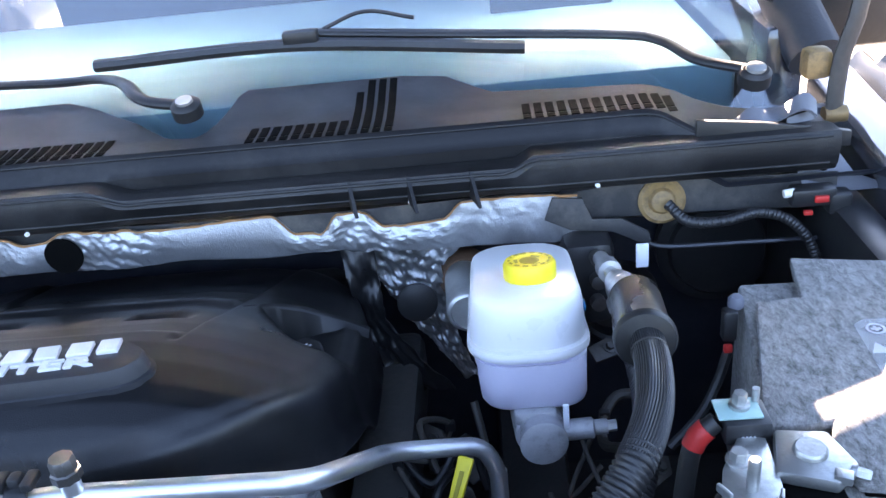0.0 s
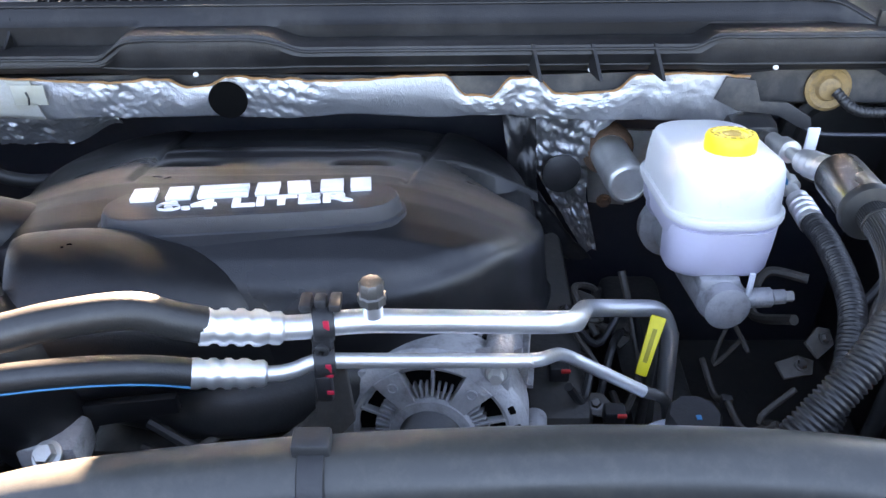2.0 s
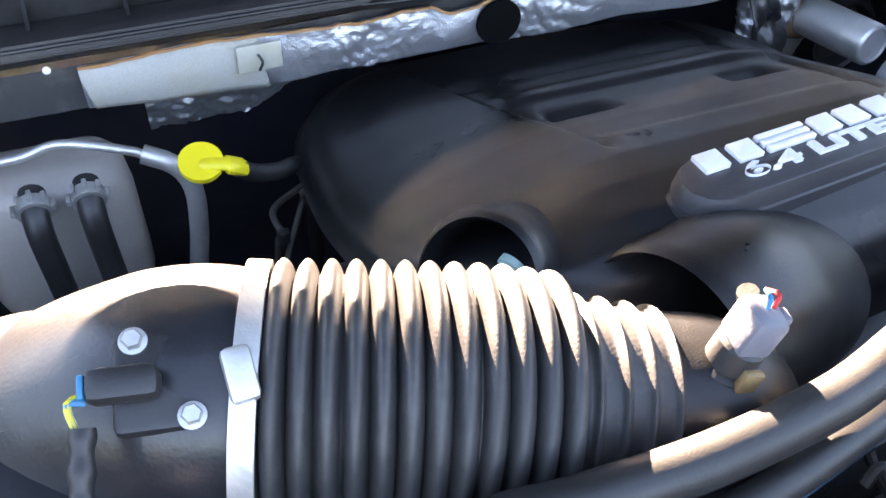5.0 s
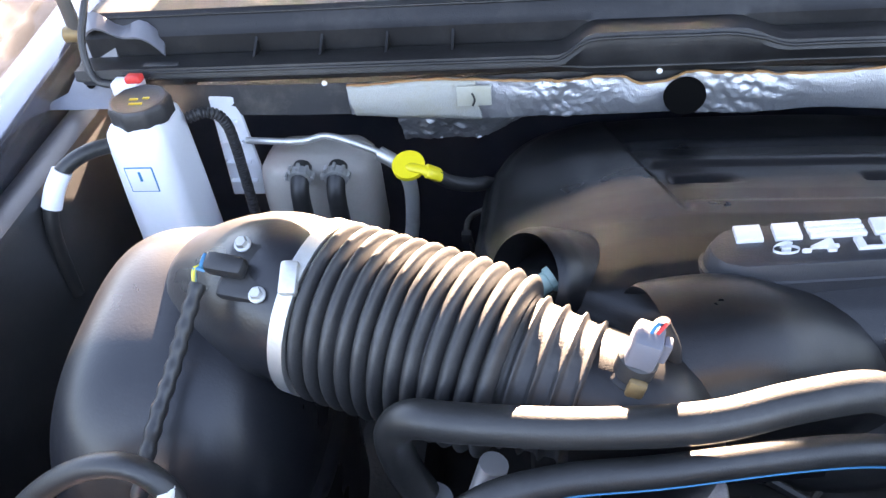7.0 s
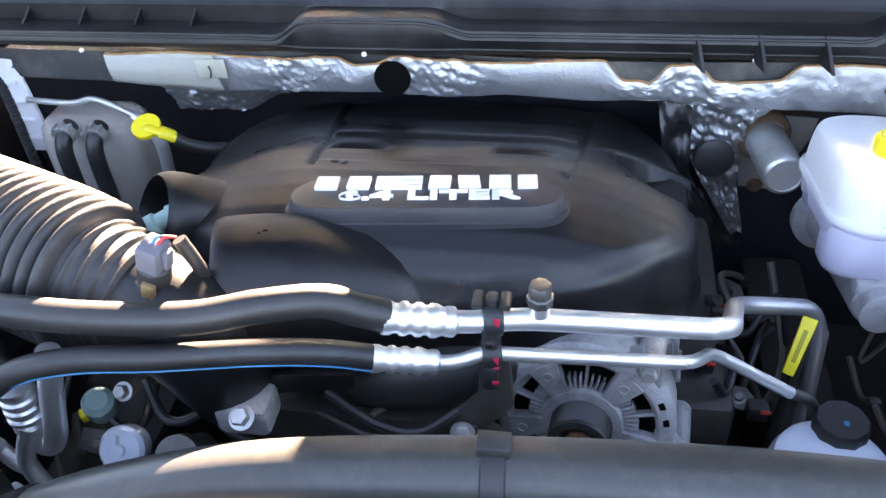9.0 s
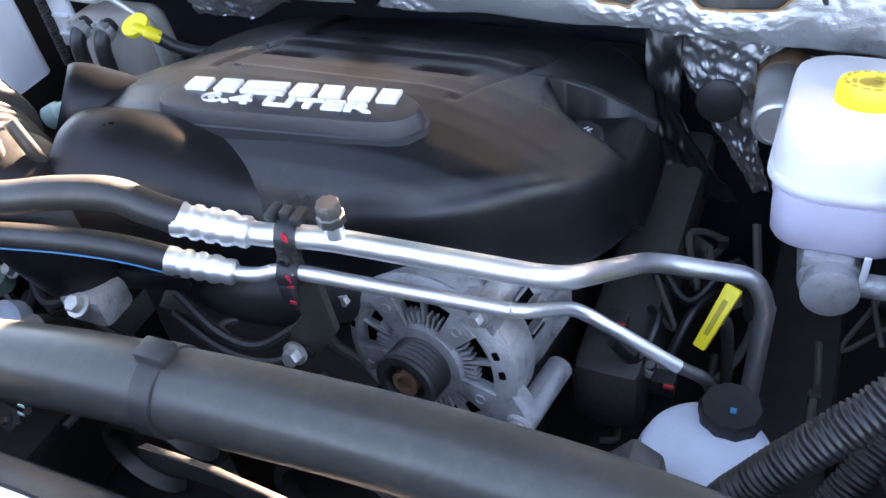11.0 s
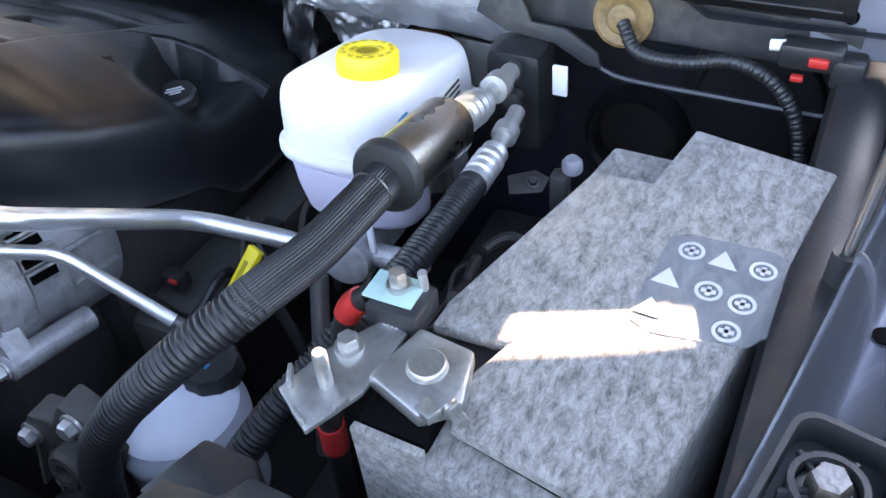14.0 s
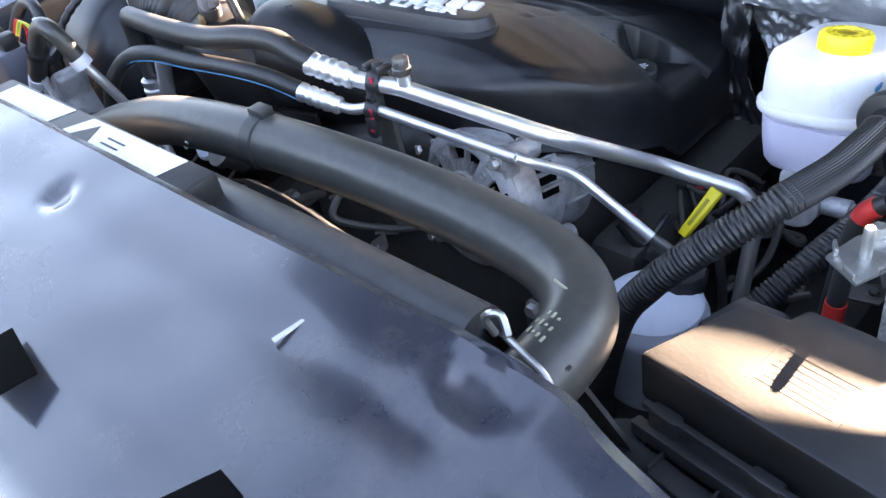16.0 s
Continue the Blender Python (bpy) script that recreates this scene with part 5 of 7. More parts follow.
    part("tube", tube([(-0.750, 0.907, 1.212), (-0.735, 0.915, 1.196), (-0.712, 0.928, 1.182), (-0.690, 0.945, 1.170), (-0.675, 0.97, 1.12), (-0.67, 0.99, 1.0)], 0.0085, n=30, seg=12), M_RUBBER, d, "black dipstick tube")
    part("guide_tube", tube([(-0.825, 0.96, 1.208), (-0.800, 0.95, 1.196), (-0.789, 0.945, 1.17), (-0.792, 0.945, 1.12), (-0.802, 0.945, 1.05), (-0.80, 0.95, 0.95)], 0.009, n=30, seg=14), M_STEEL, d, "grey steel guide tube")
    v = thing("vent_tube", (-0.8, 0.99, 1.2), "thin bent steel vent tube", "pipe")
    part("tube", tube([(-1.0, 0.99, 1.215), (-0.93, 0.985, 1.215), (-0.89, 0.98, 1.225), (-0.835, 0.963, 1.216), (-0.822, 0.96, 1.208)], 0.0045, n=40, seg=10), M_STEEL, v)


build_left()


# ---- brakes ----
def build_brakes():
    r = thing("brake_fluid_reservoir", (0.085, 0.84, 1.14), "milky white brake fluid reservoir with a yellow cap", "reservoir")
    slope = -0.20

    def sec(z, s, y0=0.747, y1=0.952, w=0.117, rad=0.046, flat=1.0, x=0.086):
        d = y1 - y0
        return [V(x + u * s, (y0 + y1) / 2 + v * s, z + slope * flat * ((y0 + y1) / 2 + v * s - 0.745)) for u, v in rounded(w, d, min(rad, d * 0.45), 10)]
    part("upper_body", loft([sec(1.236, 0.985), sec(1.246, 0.985), sec(1.262, 0.975), sec(1.276, 0.958), sec(1.285, 0.935), sec(1.291, 0.90), sec(1.294, 0.84)]), M_RES, r, "milky white translucent plastic", smooth=50)
    part("seam_band", loft([sec(1.228, 1.0), sec(1.230, 1.045), sec(1.233, 1.055), sec(1.237, 1.055), sec(1.240, 1.045), sec(1.241, 1.0)]), M_RES, r, "raised moulded seam")
    part("lower_body", loft([sec(1.200, 0.90, 0.765, 0.94), sec(1.206, 0.955, 0.756, 0.947), sec(1.229, 0.98)]), M_RESLOW, r, "lower half with lilac-tinted fluid", smooth=50)
    part("front_sump", loft([sec(1.158, 0.90, 0.768, 0.838, 0.108, 0.028, x=0.090), sec(1.160, 0.96, 0.765, 0.840, 0.109, 0.030, x=0.090), sec(1.167, 1.0, 0.760, 0.841, 0.110, 0.034, x=0.089), sec(1.195, 1.0, 0.753, 0.842, 0.111, 0.036, x=0.088), sec(1.222, 1.0, 0.750, 0.842, 0.112, 0.038, x=0.088)]), M_RESLOW, r, "deeper front of the reservoir", smooth=50)
    part("rear_sump", loft([sec(1.180, 0.88, 0.878, 0.935, 0.075, 0.02, x=0.075), sec(1.184, 0.96, 0.876, 0.937, 0.075, 0.02, x=0.075), sec(1.206, 1.0, 0.874, 0.939, 0.075, 0.02, x=0.075)]), M_RESLOW, r, "shallower rear of the reservoir", smooth=50)
    up = V(0, 0.19, 1).normalized()
    co = V(0.093, 0.824, 1.2755)
    cap = part("cap", lathe([(0.0255, 0.0), (0.0265, 0.003), (0.0265, 0.017), (0.0245, 0.0205), (0.0165, 0.021), (0.016, 0.0195), (0, 0.0195)], co, up, 44, wave=lambda a, i: 1 + 0.012 * math.cos(26 * a) if i in (1, 2) else 1), M_YELLOW, r, "yellow screw cap")
    cf = frame_of(co, up)
    bm = lathe([(0.0085, 0.0196), (0.0085, 0.0203), (0.010, 0.0203), (0.010, 0.0196)], co, up, 24)
    for k in range(14):
        box((0.0205, 0, 0.0212), (0.0026, 0.0055, 0.0006), cf @ Matrix.Rotation(2 * math.pi * k / 14, 4, "Z"), bevel=0.0002, bm=bm, segs=1)
    for k in range(3):
        box((0.0135, 0, 0.0198), (0.004, 0.010, 0.0006), cf @ Matrix.Rotation(2 * math.pi * k / 3, 4, "Z"), bevel=0.0002, bm=bm, segs=1)
    part("cap_marks", bm, M_YINK, cap, "embossed marks")
    part("blue_mark", box((0.1427, 0.79, 1.262), (0.002, 0.014, 0.005), bevel=0.0003), M_BLUE, r, "small blue pen mark")
    lab = part("side_label", box((0.1425, 0.875, 1.236), (0.002, 0.040, 0.020), Matrix.Identity(4), bevel=0.0003), M_PAPER, r, "printed side label")
    for k in range(3):
        part("print_bar", box((0.1438, 0.875, 1.229 + 0.006 * k), (0.0008, 0.030, 0.0022), bevel=0.0001), M_INK, lab)
    m = thing("master_cylinder", (0.085, 0.85, 1.10), "grey cast master cylinder below the reservoir", "master cylinder")
    ax = V(-0.08, 1, -0.12).normalized()
    o = V(0.094, 0.737, 1.137)
    part("bore", lathe([(0, -0.002), (0.020, -0.002), (0.0245, 0.0), (0.0245, 0.018), (0.027, 0.02), (0.027, 0.19), (0.042, 0.192), (0.042, 0.205), (0, 0.205)], o, ax, 32), M_CAST, m)
    part("outlet", lathe([(0.011, 0), (0.011, 0.03), (0.008, 0.032), (0.008, 0.045), (0, 0.045)], (0.115, 0.758, 1.135), (1, 0, 0.05), 16), M_CAST, m)
    part("saddle", box((0.088, 0.79, 1.152), (0.045, 0.07, 0.02), bevel=0.006), M_CAST, m)
    part("strap", box((0.118, 0.752, 1.158), (0.006, 0.004, 0.03), bevel=0.001), M_WHITE, m)
    part("line_nut", lathe([(0.006, 0), (0.006, 0.014), (0, 0.014)], (0.155, 0.758, 1.137), (1, 0, 0.05), 6), M_STEEL, m)
    c = thing("booster_valve", (0.01, 1.0, 1.1), "silver steel cylinder with a rusty collar on a bracket", "cylinder")
    ax = V(0.06, -1, 0.13).normalized()
    o = V(0.013, 1.075, 1.148)
    part("body", lathe([(0.026, 0), (0.026, 0.128), (0.024, 0.131), (0.021, 0.132), (0.0205, 0.129), (0, 0.129)], o, ax, 32), M_STEEL, c, "silver plated cylinder")
    part("collar", lathe([(0.036, -0.002), (0.037, 0.01), (0.033, 0.022), (0.028, 0.026)], o, ax, 32), M_RUST, c, "rusty collar")
    part("bracket", prism([(-0.028, 0.05), (0.075, 0.045), (0.07, 0.01), (0.045, -0.05), (0.04, -0.075), (-0.012, -0.07)], -0.003, 0.003, Matrix.Translation((0.012, 1.092, 1.118)) @ Matrix.Rotation(radians(90), 4, "X"), 0.001), M_STEEL, c, "zinc bracket")
    part("bracket_nut", bolt((0.022, 1.088, 1.052), (0, -1, 0), 0.008, 0.008), M_RUST, c)
    return r


build_brakes()


# ---- steering hoses ----
def corrugated(r, pitch, amp):
    def f(u, d):
        return r + amp * (1 if (d / pitch) % 1.0 < 0.55 else -1)
    return f


def build_hoses():
    h = thing("steering_hose", (0.12, 0.62, 1.1), "black corrugated hose with a steel damper canister", "hose")
    part("canister", lathe([(0.019, 0.010), (0.0245, 0.011), (0.0245, 0.086), (0.021, 0.094), (0.012, 0.097)], (0.184, 0.689, 1.288), (0.06, 1, -0.12), 40), M_BRIGHT, h, "brushed steel damper canister")
    part("end_ring", lathe([(0.015, -0.002), (0.026, 0.0), (0.0278, 0.003), (0.0278, 0.009), (0.025, 0.012)], (0.184, 0.689, 1.288), (0.06, 1, -0.12), 40), M_RUBBER, h, "black rubber end ring")
    part("sleeve", crimp((0.190, 0.788, 1.273), (0.184, 0.850, 1.252), 0.0125), M_ALU, h, "grey crimped sleeve")
    part("fitting", lathe([(0.007, 0), (0.007, 0.03), (0.013, 0.031), (0.013, 0.05), (0.009, 0.052), (0.009, 0.08)], (0.184, 0.850, 1.252), (-0.08, 1, -0.2), 14), M_STEEL, h)
    pts = [(0.185, 0.694, 1.288), (0.183, 0.650, 1.289), (0.176, 0.610, 1.285), (0.165, 0.580, 1.281), (0.151, 0.556, 1.273), (0.125, 0.530, 1.253), (0.092, 0.511, 1.221), (0.063, 0.498, 1.187), (0.035, 0.489, 1.137), (0.012, 0.482, 1.03), (0.01, 0.48, 0.95)]
    part("mesh_sleeve", tube(pts[:5], 0.0148, n=60, seg=84, flute=0.04), M_CONDUIT, h, "braided black sleeve")
    part("conduit", tube(pts[3:], corrugated(0.0142, 0.0048, 0.0010), n=330, seg=18), M_CONDUIT, h, "corrugated black conduit", smooth=70)
    part("wire_band", lathe([(0.0152, -0.0008), (0.0160, -0.0008), (0.0160, 0.0008), (0.0152, 0.0008)], (0.184, 0.672, 1.289), (0.05, 1, -0.02), 24), M_DARKSTEEL, h)
    g = thing("return_hose", (0.17, 0.62, 1.1), "thinner black corrugated return hose", "hose")
    part("sleeve", crimp((0.192, 0.808, 1.199), (0.192, 0.858, 1.199), 0.0115), M_ALU, g, "grey crimped sleeve")
    part("fitting", lathe([(0.008, 0), (0.008, 0.02), (0.012, 0.021), (0.012, 0.034), (0.008, 0.036), (0.008, 0.06)], (0.192, 0.856, 1.199), (-0.06, 1, 0.08), 14), M_STEEL, g)
    pts = [(0.192, 0.812, 1.199), (0.193, 0.770, 1.202), (0.190, 0.715, 1.200), (0.182, 0.664, 1.195), (0.166, 0.620, 1.181), (0.150, 0.588, 1.163), (0.130, 0.560, 1.137), (0.105, 0.53, 1.09), (0.09, 0.51, 1.02), (0.08, 0.50, 0.92)]
    part("conduit", tube(pts, corrugated(0.0124, 0.0046, 0.001), n=380, seg=18), M_CONDUIT, g, "corrugated black conduit", smooth=70)
    p = thing("steering_reservoir", (0.025, 0.575, 0.98), "pale blue-white round steering fluid reservoir with a black cap", "reservoir")
    part("body", lathe([(0.055, 0.98), (0.056, 1.06), (0.058, 1.066), (0.058, 1.078), (0.0555, 1.082), (0.053, 1.092), (0.044, 1.099), (0, 1.102)], (0.022, 0.572, 0), (0, 0, 1), 48), M_PSRES, p)
    part("cap", lathe([(0.022, 1.094), (0.026, 1.096), (0.026, 1.110), (0.0235, 1.114), (0, 1.115)], (0.034, 0.610, 0), (0, 0, 1), 40, wave=lambda a, i: 1 + 0.03 * math.cos(10 * a)), M_PLASTIC, p, "black ridged cap")
    part("cap_dot", box((0.036, 0.604, 1.1153), (0.005, 0.006, 0.001), bevel=0.0003), M_BLUE, p, "small blue mark")
    y = thing("oil_dipstick", (0.01, 0.70, 1.05), "yellow plastic dipstick handle with raised print", "dipstick")
    fr = frame_of((0.006, 0.697, 1.116), (-0.15, -0.80, 0.75))
    hd = part("handle", prism([(-0.008, -0.032), (0.008, -0.032), (0.006, 0.032), (-0.006, 0.032)], -0.004, 0.004, fr @ Matrix.Rotation(radians(168), 4, "Z"), 0.002), M_YELLOW, y)
    part("print", box((0, 0, 0.0042), (0.0045, 0.036, 0.0008), fr @ Matrix.Rotation(radians(168), 4, "Z"), 0.0002), M_YINK, hd, "raised print")
    part("stem", tube([(0.009, 0.700, 1.112), (0.015, 0.712, 1.09), (0.02, 0.73, 1.0), (0.02, 0.74, 0.9)], 0.006, n=16, seg=10), M_DARK, y)


build_hoses()


# ---- battery and fuse box ----
def build_battery():
    b = thing("battery", (0.34, 0.66, 1.05), "battery wrapped in a grey felt cover", "battery")
    plan = [(0.306, 0.536), (0.404, 0.518), (0.417, 0.514), (0.466, 0.834), (0.362, 0.856), (0.349, 0.782), (0.306, 0.780), (0.264, 0.622), (0.263, 0.600), (0.312, 0.603), (0.302, 0.576)]
    neck = [(0.312, 0.550), (0.414, 0.527), (0.462, 0.830), (0.364, 0.852), (0.351, 0.778), (0.308, 0.776), (0.267, 0.624), (0.267, 0.605), (0.318, 0.608), (0.308, 0.578)]
    part("cover_top", prism(plan, 1.2525, 1.262, None, 0.003), M_FELT, b, "grey felt cover, cut open at the terminal")
    body = [(0.252, 0.516), (0.414, 0.509), (0.462, 0.830), (0.305, 0.836)]
    part("cover_side", prism(body, 1.03, 1.2465, None, 0.004), M_FELT, b, "grey felt sides")
    part("cover_fold", prism(neck, 1.244, 1.254, None, 0.001), M_FELT, b, "felt folded under the flap")
    # the shadow line under the flap is a solid black strip
    part("flap_shade", prism([(0.313, 0.5390), (0.402, 0.5215), (0.403, 0.531), (0.314, 0.552)], 1.2455, 1.2523, None, 0.0005), M_SHADE, b, "black strip for the shade under the flap")
    part("cover_front", prism([(0.253, 0.5165), (0.299, 0.5145), (0.299, 0.5205), (0.253, 0.5225)], 1.244, 1.2575, None, 0.001), M_FELT, b, "felt edge standing up before the terminal")
    part("case_top", prism([(0.262, 0.572), (0.304, 0.572), (0.314, 0.606), (0.264, 0.606)], 1.243, 1.2485, None, 0.001), M_PLASTIC, b, "black battery case in the cut-out")
    dec = part("decal", prism([(0.371, 0.650), (0.385, 0.643), (0.440, 0.650), (0.449, 0.662), (0.451, 0.728), (0.441, 0.736), (0.386, 0.735), (0.376, 0.728)], 1.2622, 1.2627, None), M_DECAL, b, "clear safety decal with white symbols")
    for round_, sx, sy in ((1, 0.392, 0.719), (0, 0.413, 0.717), (1, 0.437, 0.716), (0, 0.384, 0.690), (1, 0.410, 0.687), (1, 0.431, 0.683), (1, 0.427, 0.658), (0, 0.381, 0.661)):
        if round_:
            bm = lathe([(0.0062, 0), (0.0062, 0.0006), (0.0084, 0.0006), (0.0084, 0), (0.0062, 0)], (sx, sy, 1.2628), (0, 0, 1), 20, caps=False)
            box((sx, sy, 1.2631), (0.009, 0.0034, 0.0006), None, 0.0002, bm, 1)
            box((sx, sy, 1.2631), (0.0030, 0.008, 0.0006), None, 0.0002, bm, 1)
        else:
            bm = prism([(sx - 0.0090, sy - 0.006), (sx + 0.0090, sy - 0.007), (sx - 0.001, sy + 0.009)], 1.2628, 1.2633)
        part("symbol", bm, M_SYMBOL, dec, "white safety symbol")
    t = thing("battery_terminal", (0.25, 0.56, 1.25), "zinc battery terminal with a stud, fuse block and red cables", "battery terminal")
    part("plate", prism([(0.205, 0.520), (0.236, 0.500), (0.252, 0.535), (0.255, 0.585), (0.236, 0.59), (0.215, 0.555)], 1.262, 1.266, None, 0.001), M_ZINC, t)
    part("post_clamp", prism([(0.250, 0.545), (0.290, 0.530), (0.310, 0.548), (0.300, 0.585), (0.262, 0.590)], 1.258, 1.270, None, 0.003), M_ZINC, t)
    # solid black block paints the shade below the terminal
    part("terminal_shade", box((0.276, 0.5390, 1.2490), (0.042, 0.032, 0.016), Matrix.Identity(4), 0.003), M_SHADE, t, "black block for the shade under the terminal")
    for x, y, w, d, h, a in ((0.209, 0.528, 0.003, 0.014, 0.007, 0.5), (0.228, 0.506, 0.012, 0.003, 0.005, -0.55), (0.247, 0.522, 0.003, 0.010, 0.006, -0.3), (0.294, 0.536, 0.012, 0.010, 0.007, -0.4)):
        part("tab", box((0, 0, 0), (w, d, h), Matrix.Translation((x, y, 1.266 + h / 2)) @ Matrix.Rotation(a, 4, "Z"), 0.0008), M_ZINC, t, "bent zinc tab")
    part("post", lathe([(0.0125, 0), (0.0120, 0.003), (0.0105, 0.0045), (0, 0.0045)], (0.280, 0.563, 1.270), (0, 0, 1), 24), M_ZINC, t)
    part("stud", lathe([(0.0045, 0), (0.0045, 0.026), (0.0035, 0.028), (0, 0.028)], (0.230, 0.533, 1.266), (0, 0, 1), 14), M_ZINC, t, "threaded steel stud")
    part("stud_nut", bolt((0.228, 0.562, 1.266), (0, 0, 1), 0.007, 0.009), M_ZINC, t)
    part("clamp_bolt", bolt((0.303, 0.545, 1.266), (1, -0.6, 0), 0.0045, 0.012), M_ZINC, t)
    fb = part("fuse_block", box((0.243, 0.602, 1.268), (0.036, 0.032, 0.020), Matrix.Identity(4), 0.003), M_PLASTIC, t, "black fuse block")
    part("fuse_plate", box((0.238, 0.604, 1.2795), (0.034, 0.024, 0.002), bevel=0.0006), M_TEAL, fb)
    lettering("fuse_text", "250A", 0.0055, Matrix.Translation((0.243, 0.5856, 1.265)) @ Matrix.Rotation(radians(90), 4, "X"), M_LETTER, fb, 0.0003, "raised rating print")
    part("fuse_nut", bolt((0.240, 0.606, 1.2805), (0, 0, 1), 0.006, 0.012), M_ZINC, fb)
    part("fuse_stud", lathe([(0.003, 0), (0.003, 0.014), (0, 0.014)], (0.254, 0.612, 1.278), (0, 0, 1), 10), M_STEEL, fb)
    for p in ([(0.222, 0.60, 1.272), (0.205, 0.597, 1.255), (0.197, 0.59, 1.215), (0.190, 0.585, 1.12), (0.18, 0.58, 1.0)],
              [(0.222, 0.535, 1.258), (0.214, 0.545, 1.24), (0.210, 0.548, 1.20), (0.205, 0.55, 1.1), (0.20, 0.55, 1.0)]):
        cb = part("cable", tube(p, 0.0080, n=30, seg=14), M_RUBBER, t, "thick black cable")
        q, _ = spline(p, 30)
        s = 1 if p[0][2] > 1.265 else 7
        part("red_sleeve", tube([q[s], q[s + 1], q[s + 2]] if s == 1 else [q[s], q[s + 2], q[s + 3]], 0.0092, n=8, seg=16), M_RED, cb, "red sleeve")
    f = thing("fuse_box", (0.27, 0.40, 1.05), "black plastic fuse box with a flat lid and latches", "fuse box")
    lid = [(0.136, 0.366), (0.386, 0.328), (0.418, 0.443), (0.259, 0.470), (0.216, 0.472), (0.208, 0.455), (0.172, 0.452)]
    part("lid", prism(lid, 1.205, 1.253, None, 0.004), M_LID, f, "flat black lid")
    bump = [(0.135, 0.452), (0.17, 0.452), (0.207, 0.456), (0.214, 0.474), (0.19, 0.50), (0.15, 0.50)]
    part("cable_entry", prism(bump, 1.15, 1.215, None, 0.004), M_PLASTIC, f)
    base = [(0.150, 0.352), (0.384, 0.316), (0.420, 0.452), (0.18, 0.476)]
    part("tray", prism(base, 1.05, 1.198, None, 0.004), M_PLASTIC, f)
    part("rim", prism([(0.140, 0.345), (0.390, 0.308), (0.392, 0.318), (0.142, 0.355)], 1.185, 1.200, None, 0.002), M_PLASTIC, f)
    part("front_tray", prism([(0.118, 0.350), (0.137, 0.326), (0.188, 0.317), (0.245, 0.300), (0.380, 0.283), (0.392, 0.306), (0.150, 0.344), (0.140, 0.366)], 1.05, 1.185, None, 0.004), M_PLASTIC, f, "lower black tray")
    part("rail", prism([(0.146, 0.352), (0.388, 0.315), (0.389, 0.321), (0.147, 0.358)], 1.212, 1.218, None, 0.001), M_PLASTIC, f)
    for k in range(5):
        part("web", box((0, 0, 0), (0.003, 0.022, 0.05), Matrix.Translation((0.170 + 0.048 * k, 0.333 - 0.0075 * k, 1.165)) @ Matrix.Rotation(radians(-8.6), 4, "Z"), 0.0008), M_PLASTIC, f)
    lidm = Matrix.Translation((0.245, 0.402, 1.2532)) @ Matrix.Rotation(radians(-9), 4, "Z")
    for k in range(7):
        part("lid_emboss", box((0.0, -0.018 + 0.006 * k, -0.0004), (0.058 - 0.006 * (k % 3), 0.0016, 0.0008), lidm, 0.0002, None, 1), M_LID, f)
    for x in (-0.034, 0.034):
        part("lid_emboss", box((x, 0.0, -0.0004), (0.0016, 0.046, 0.0008), lidm, 0.0002, None, 1), M_LID, f)
    for u in (0.12, 0.45, 0.8):
        x, y = 0.136 + 0.25 * u, 0.366 - 0.038 * u
        part("latch", box((0, 0, 0), (0.026, 0.012, 0.03), Matrix.Translation((x, y - 0.008, 1.203)) @ Matrix.Rotation(radians(-8.6), 4, "Z"), 0.003), M_PLASTIC, f, "black snap latch")
    return b


build_battery()


def build_right_edge():
    k = thing("hood_bumper_bracket", (0.48, 0.53, 1.28), "black ribbed plastic bracket with a steel bolt", "bracket")
    m = Matrix.Translation((0.489, 0.540, 1.292)) @ Matrix.Rotation(radians(-12), 4, "Z")
    out = [(x, y - 0.014) for x, y in rounded(0.050, 0.096, 0.012)]
    inn = [(x, y - 0.014) for x, y in rounded(0.044, 0.090, 0.010)]
    bm = loft([[m @ V(x, y, 0) for x, y in out], [m @ V(x, y, 0.022) for x, y in out], [m @ V(x, y, 0.022) for x, y in inn], [m @ V(x, y, 0.004) for x, y in inn]], caps=True)
    part("tray", bm, M_PLASTIC, k)
    for a in range(5):
        part("rib", box((0.012, 0, 0.011), (0.018, 0.0025, 0.014), m @ Matrix.Rotation(a * 1.2566, 4, "Z"), 0.0005), M_PLASTIC, k)
    part("rib", box((-0.003, -0.040, 0.011), (0.0025, 0.044, 0.014), m, 0.0005), M_PLASTIC, k)
    part("rib", box((-0.012, -0.030, 0.011), (0.020, 0.0025, 0.014), m, 0.0005), M_PLASTIC, k)
    part("boss", lathe([(0.017, 0.0), (0.017, 0.018), (0.014, 0.018), (0.014, 0.008), (0, 0.008)], m @ V(0, 0, 0.003), (0, 0, 1), 24), M_PLASTIC, k)
    part("bolt", bolt(m @ V(0, 0, 0.011), (0, 0, 1), 0.0095, 0.014), M_BRIGHT, k, "zinc hexagon bolt")
    s = thing("gas_strut", (0.478, 0.73, 1.25), "silver gas strut holding the hood open", "gas strut")
    d = V(0.05, 0.10, 0.62)
    o = V(0.478, 0.725, 1.25)
    part("rod", tube([o, o + d * 0.5, o + d], 0.0038, n=8, seg=14), M_BRIGHT, s, "polished steel rod")
    part("end_fitting", tube([o - V(0, 0, 0.03), o + d * 0.05], 0.009, n=4, seg=12), M_PLASTIC, s)
    part("cylinder", tube([o + d * 0.75, o + d * 1.3], 0.011, n=4, seg=16), M_PLASTIC, s)


build_right_edge()


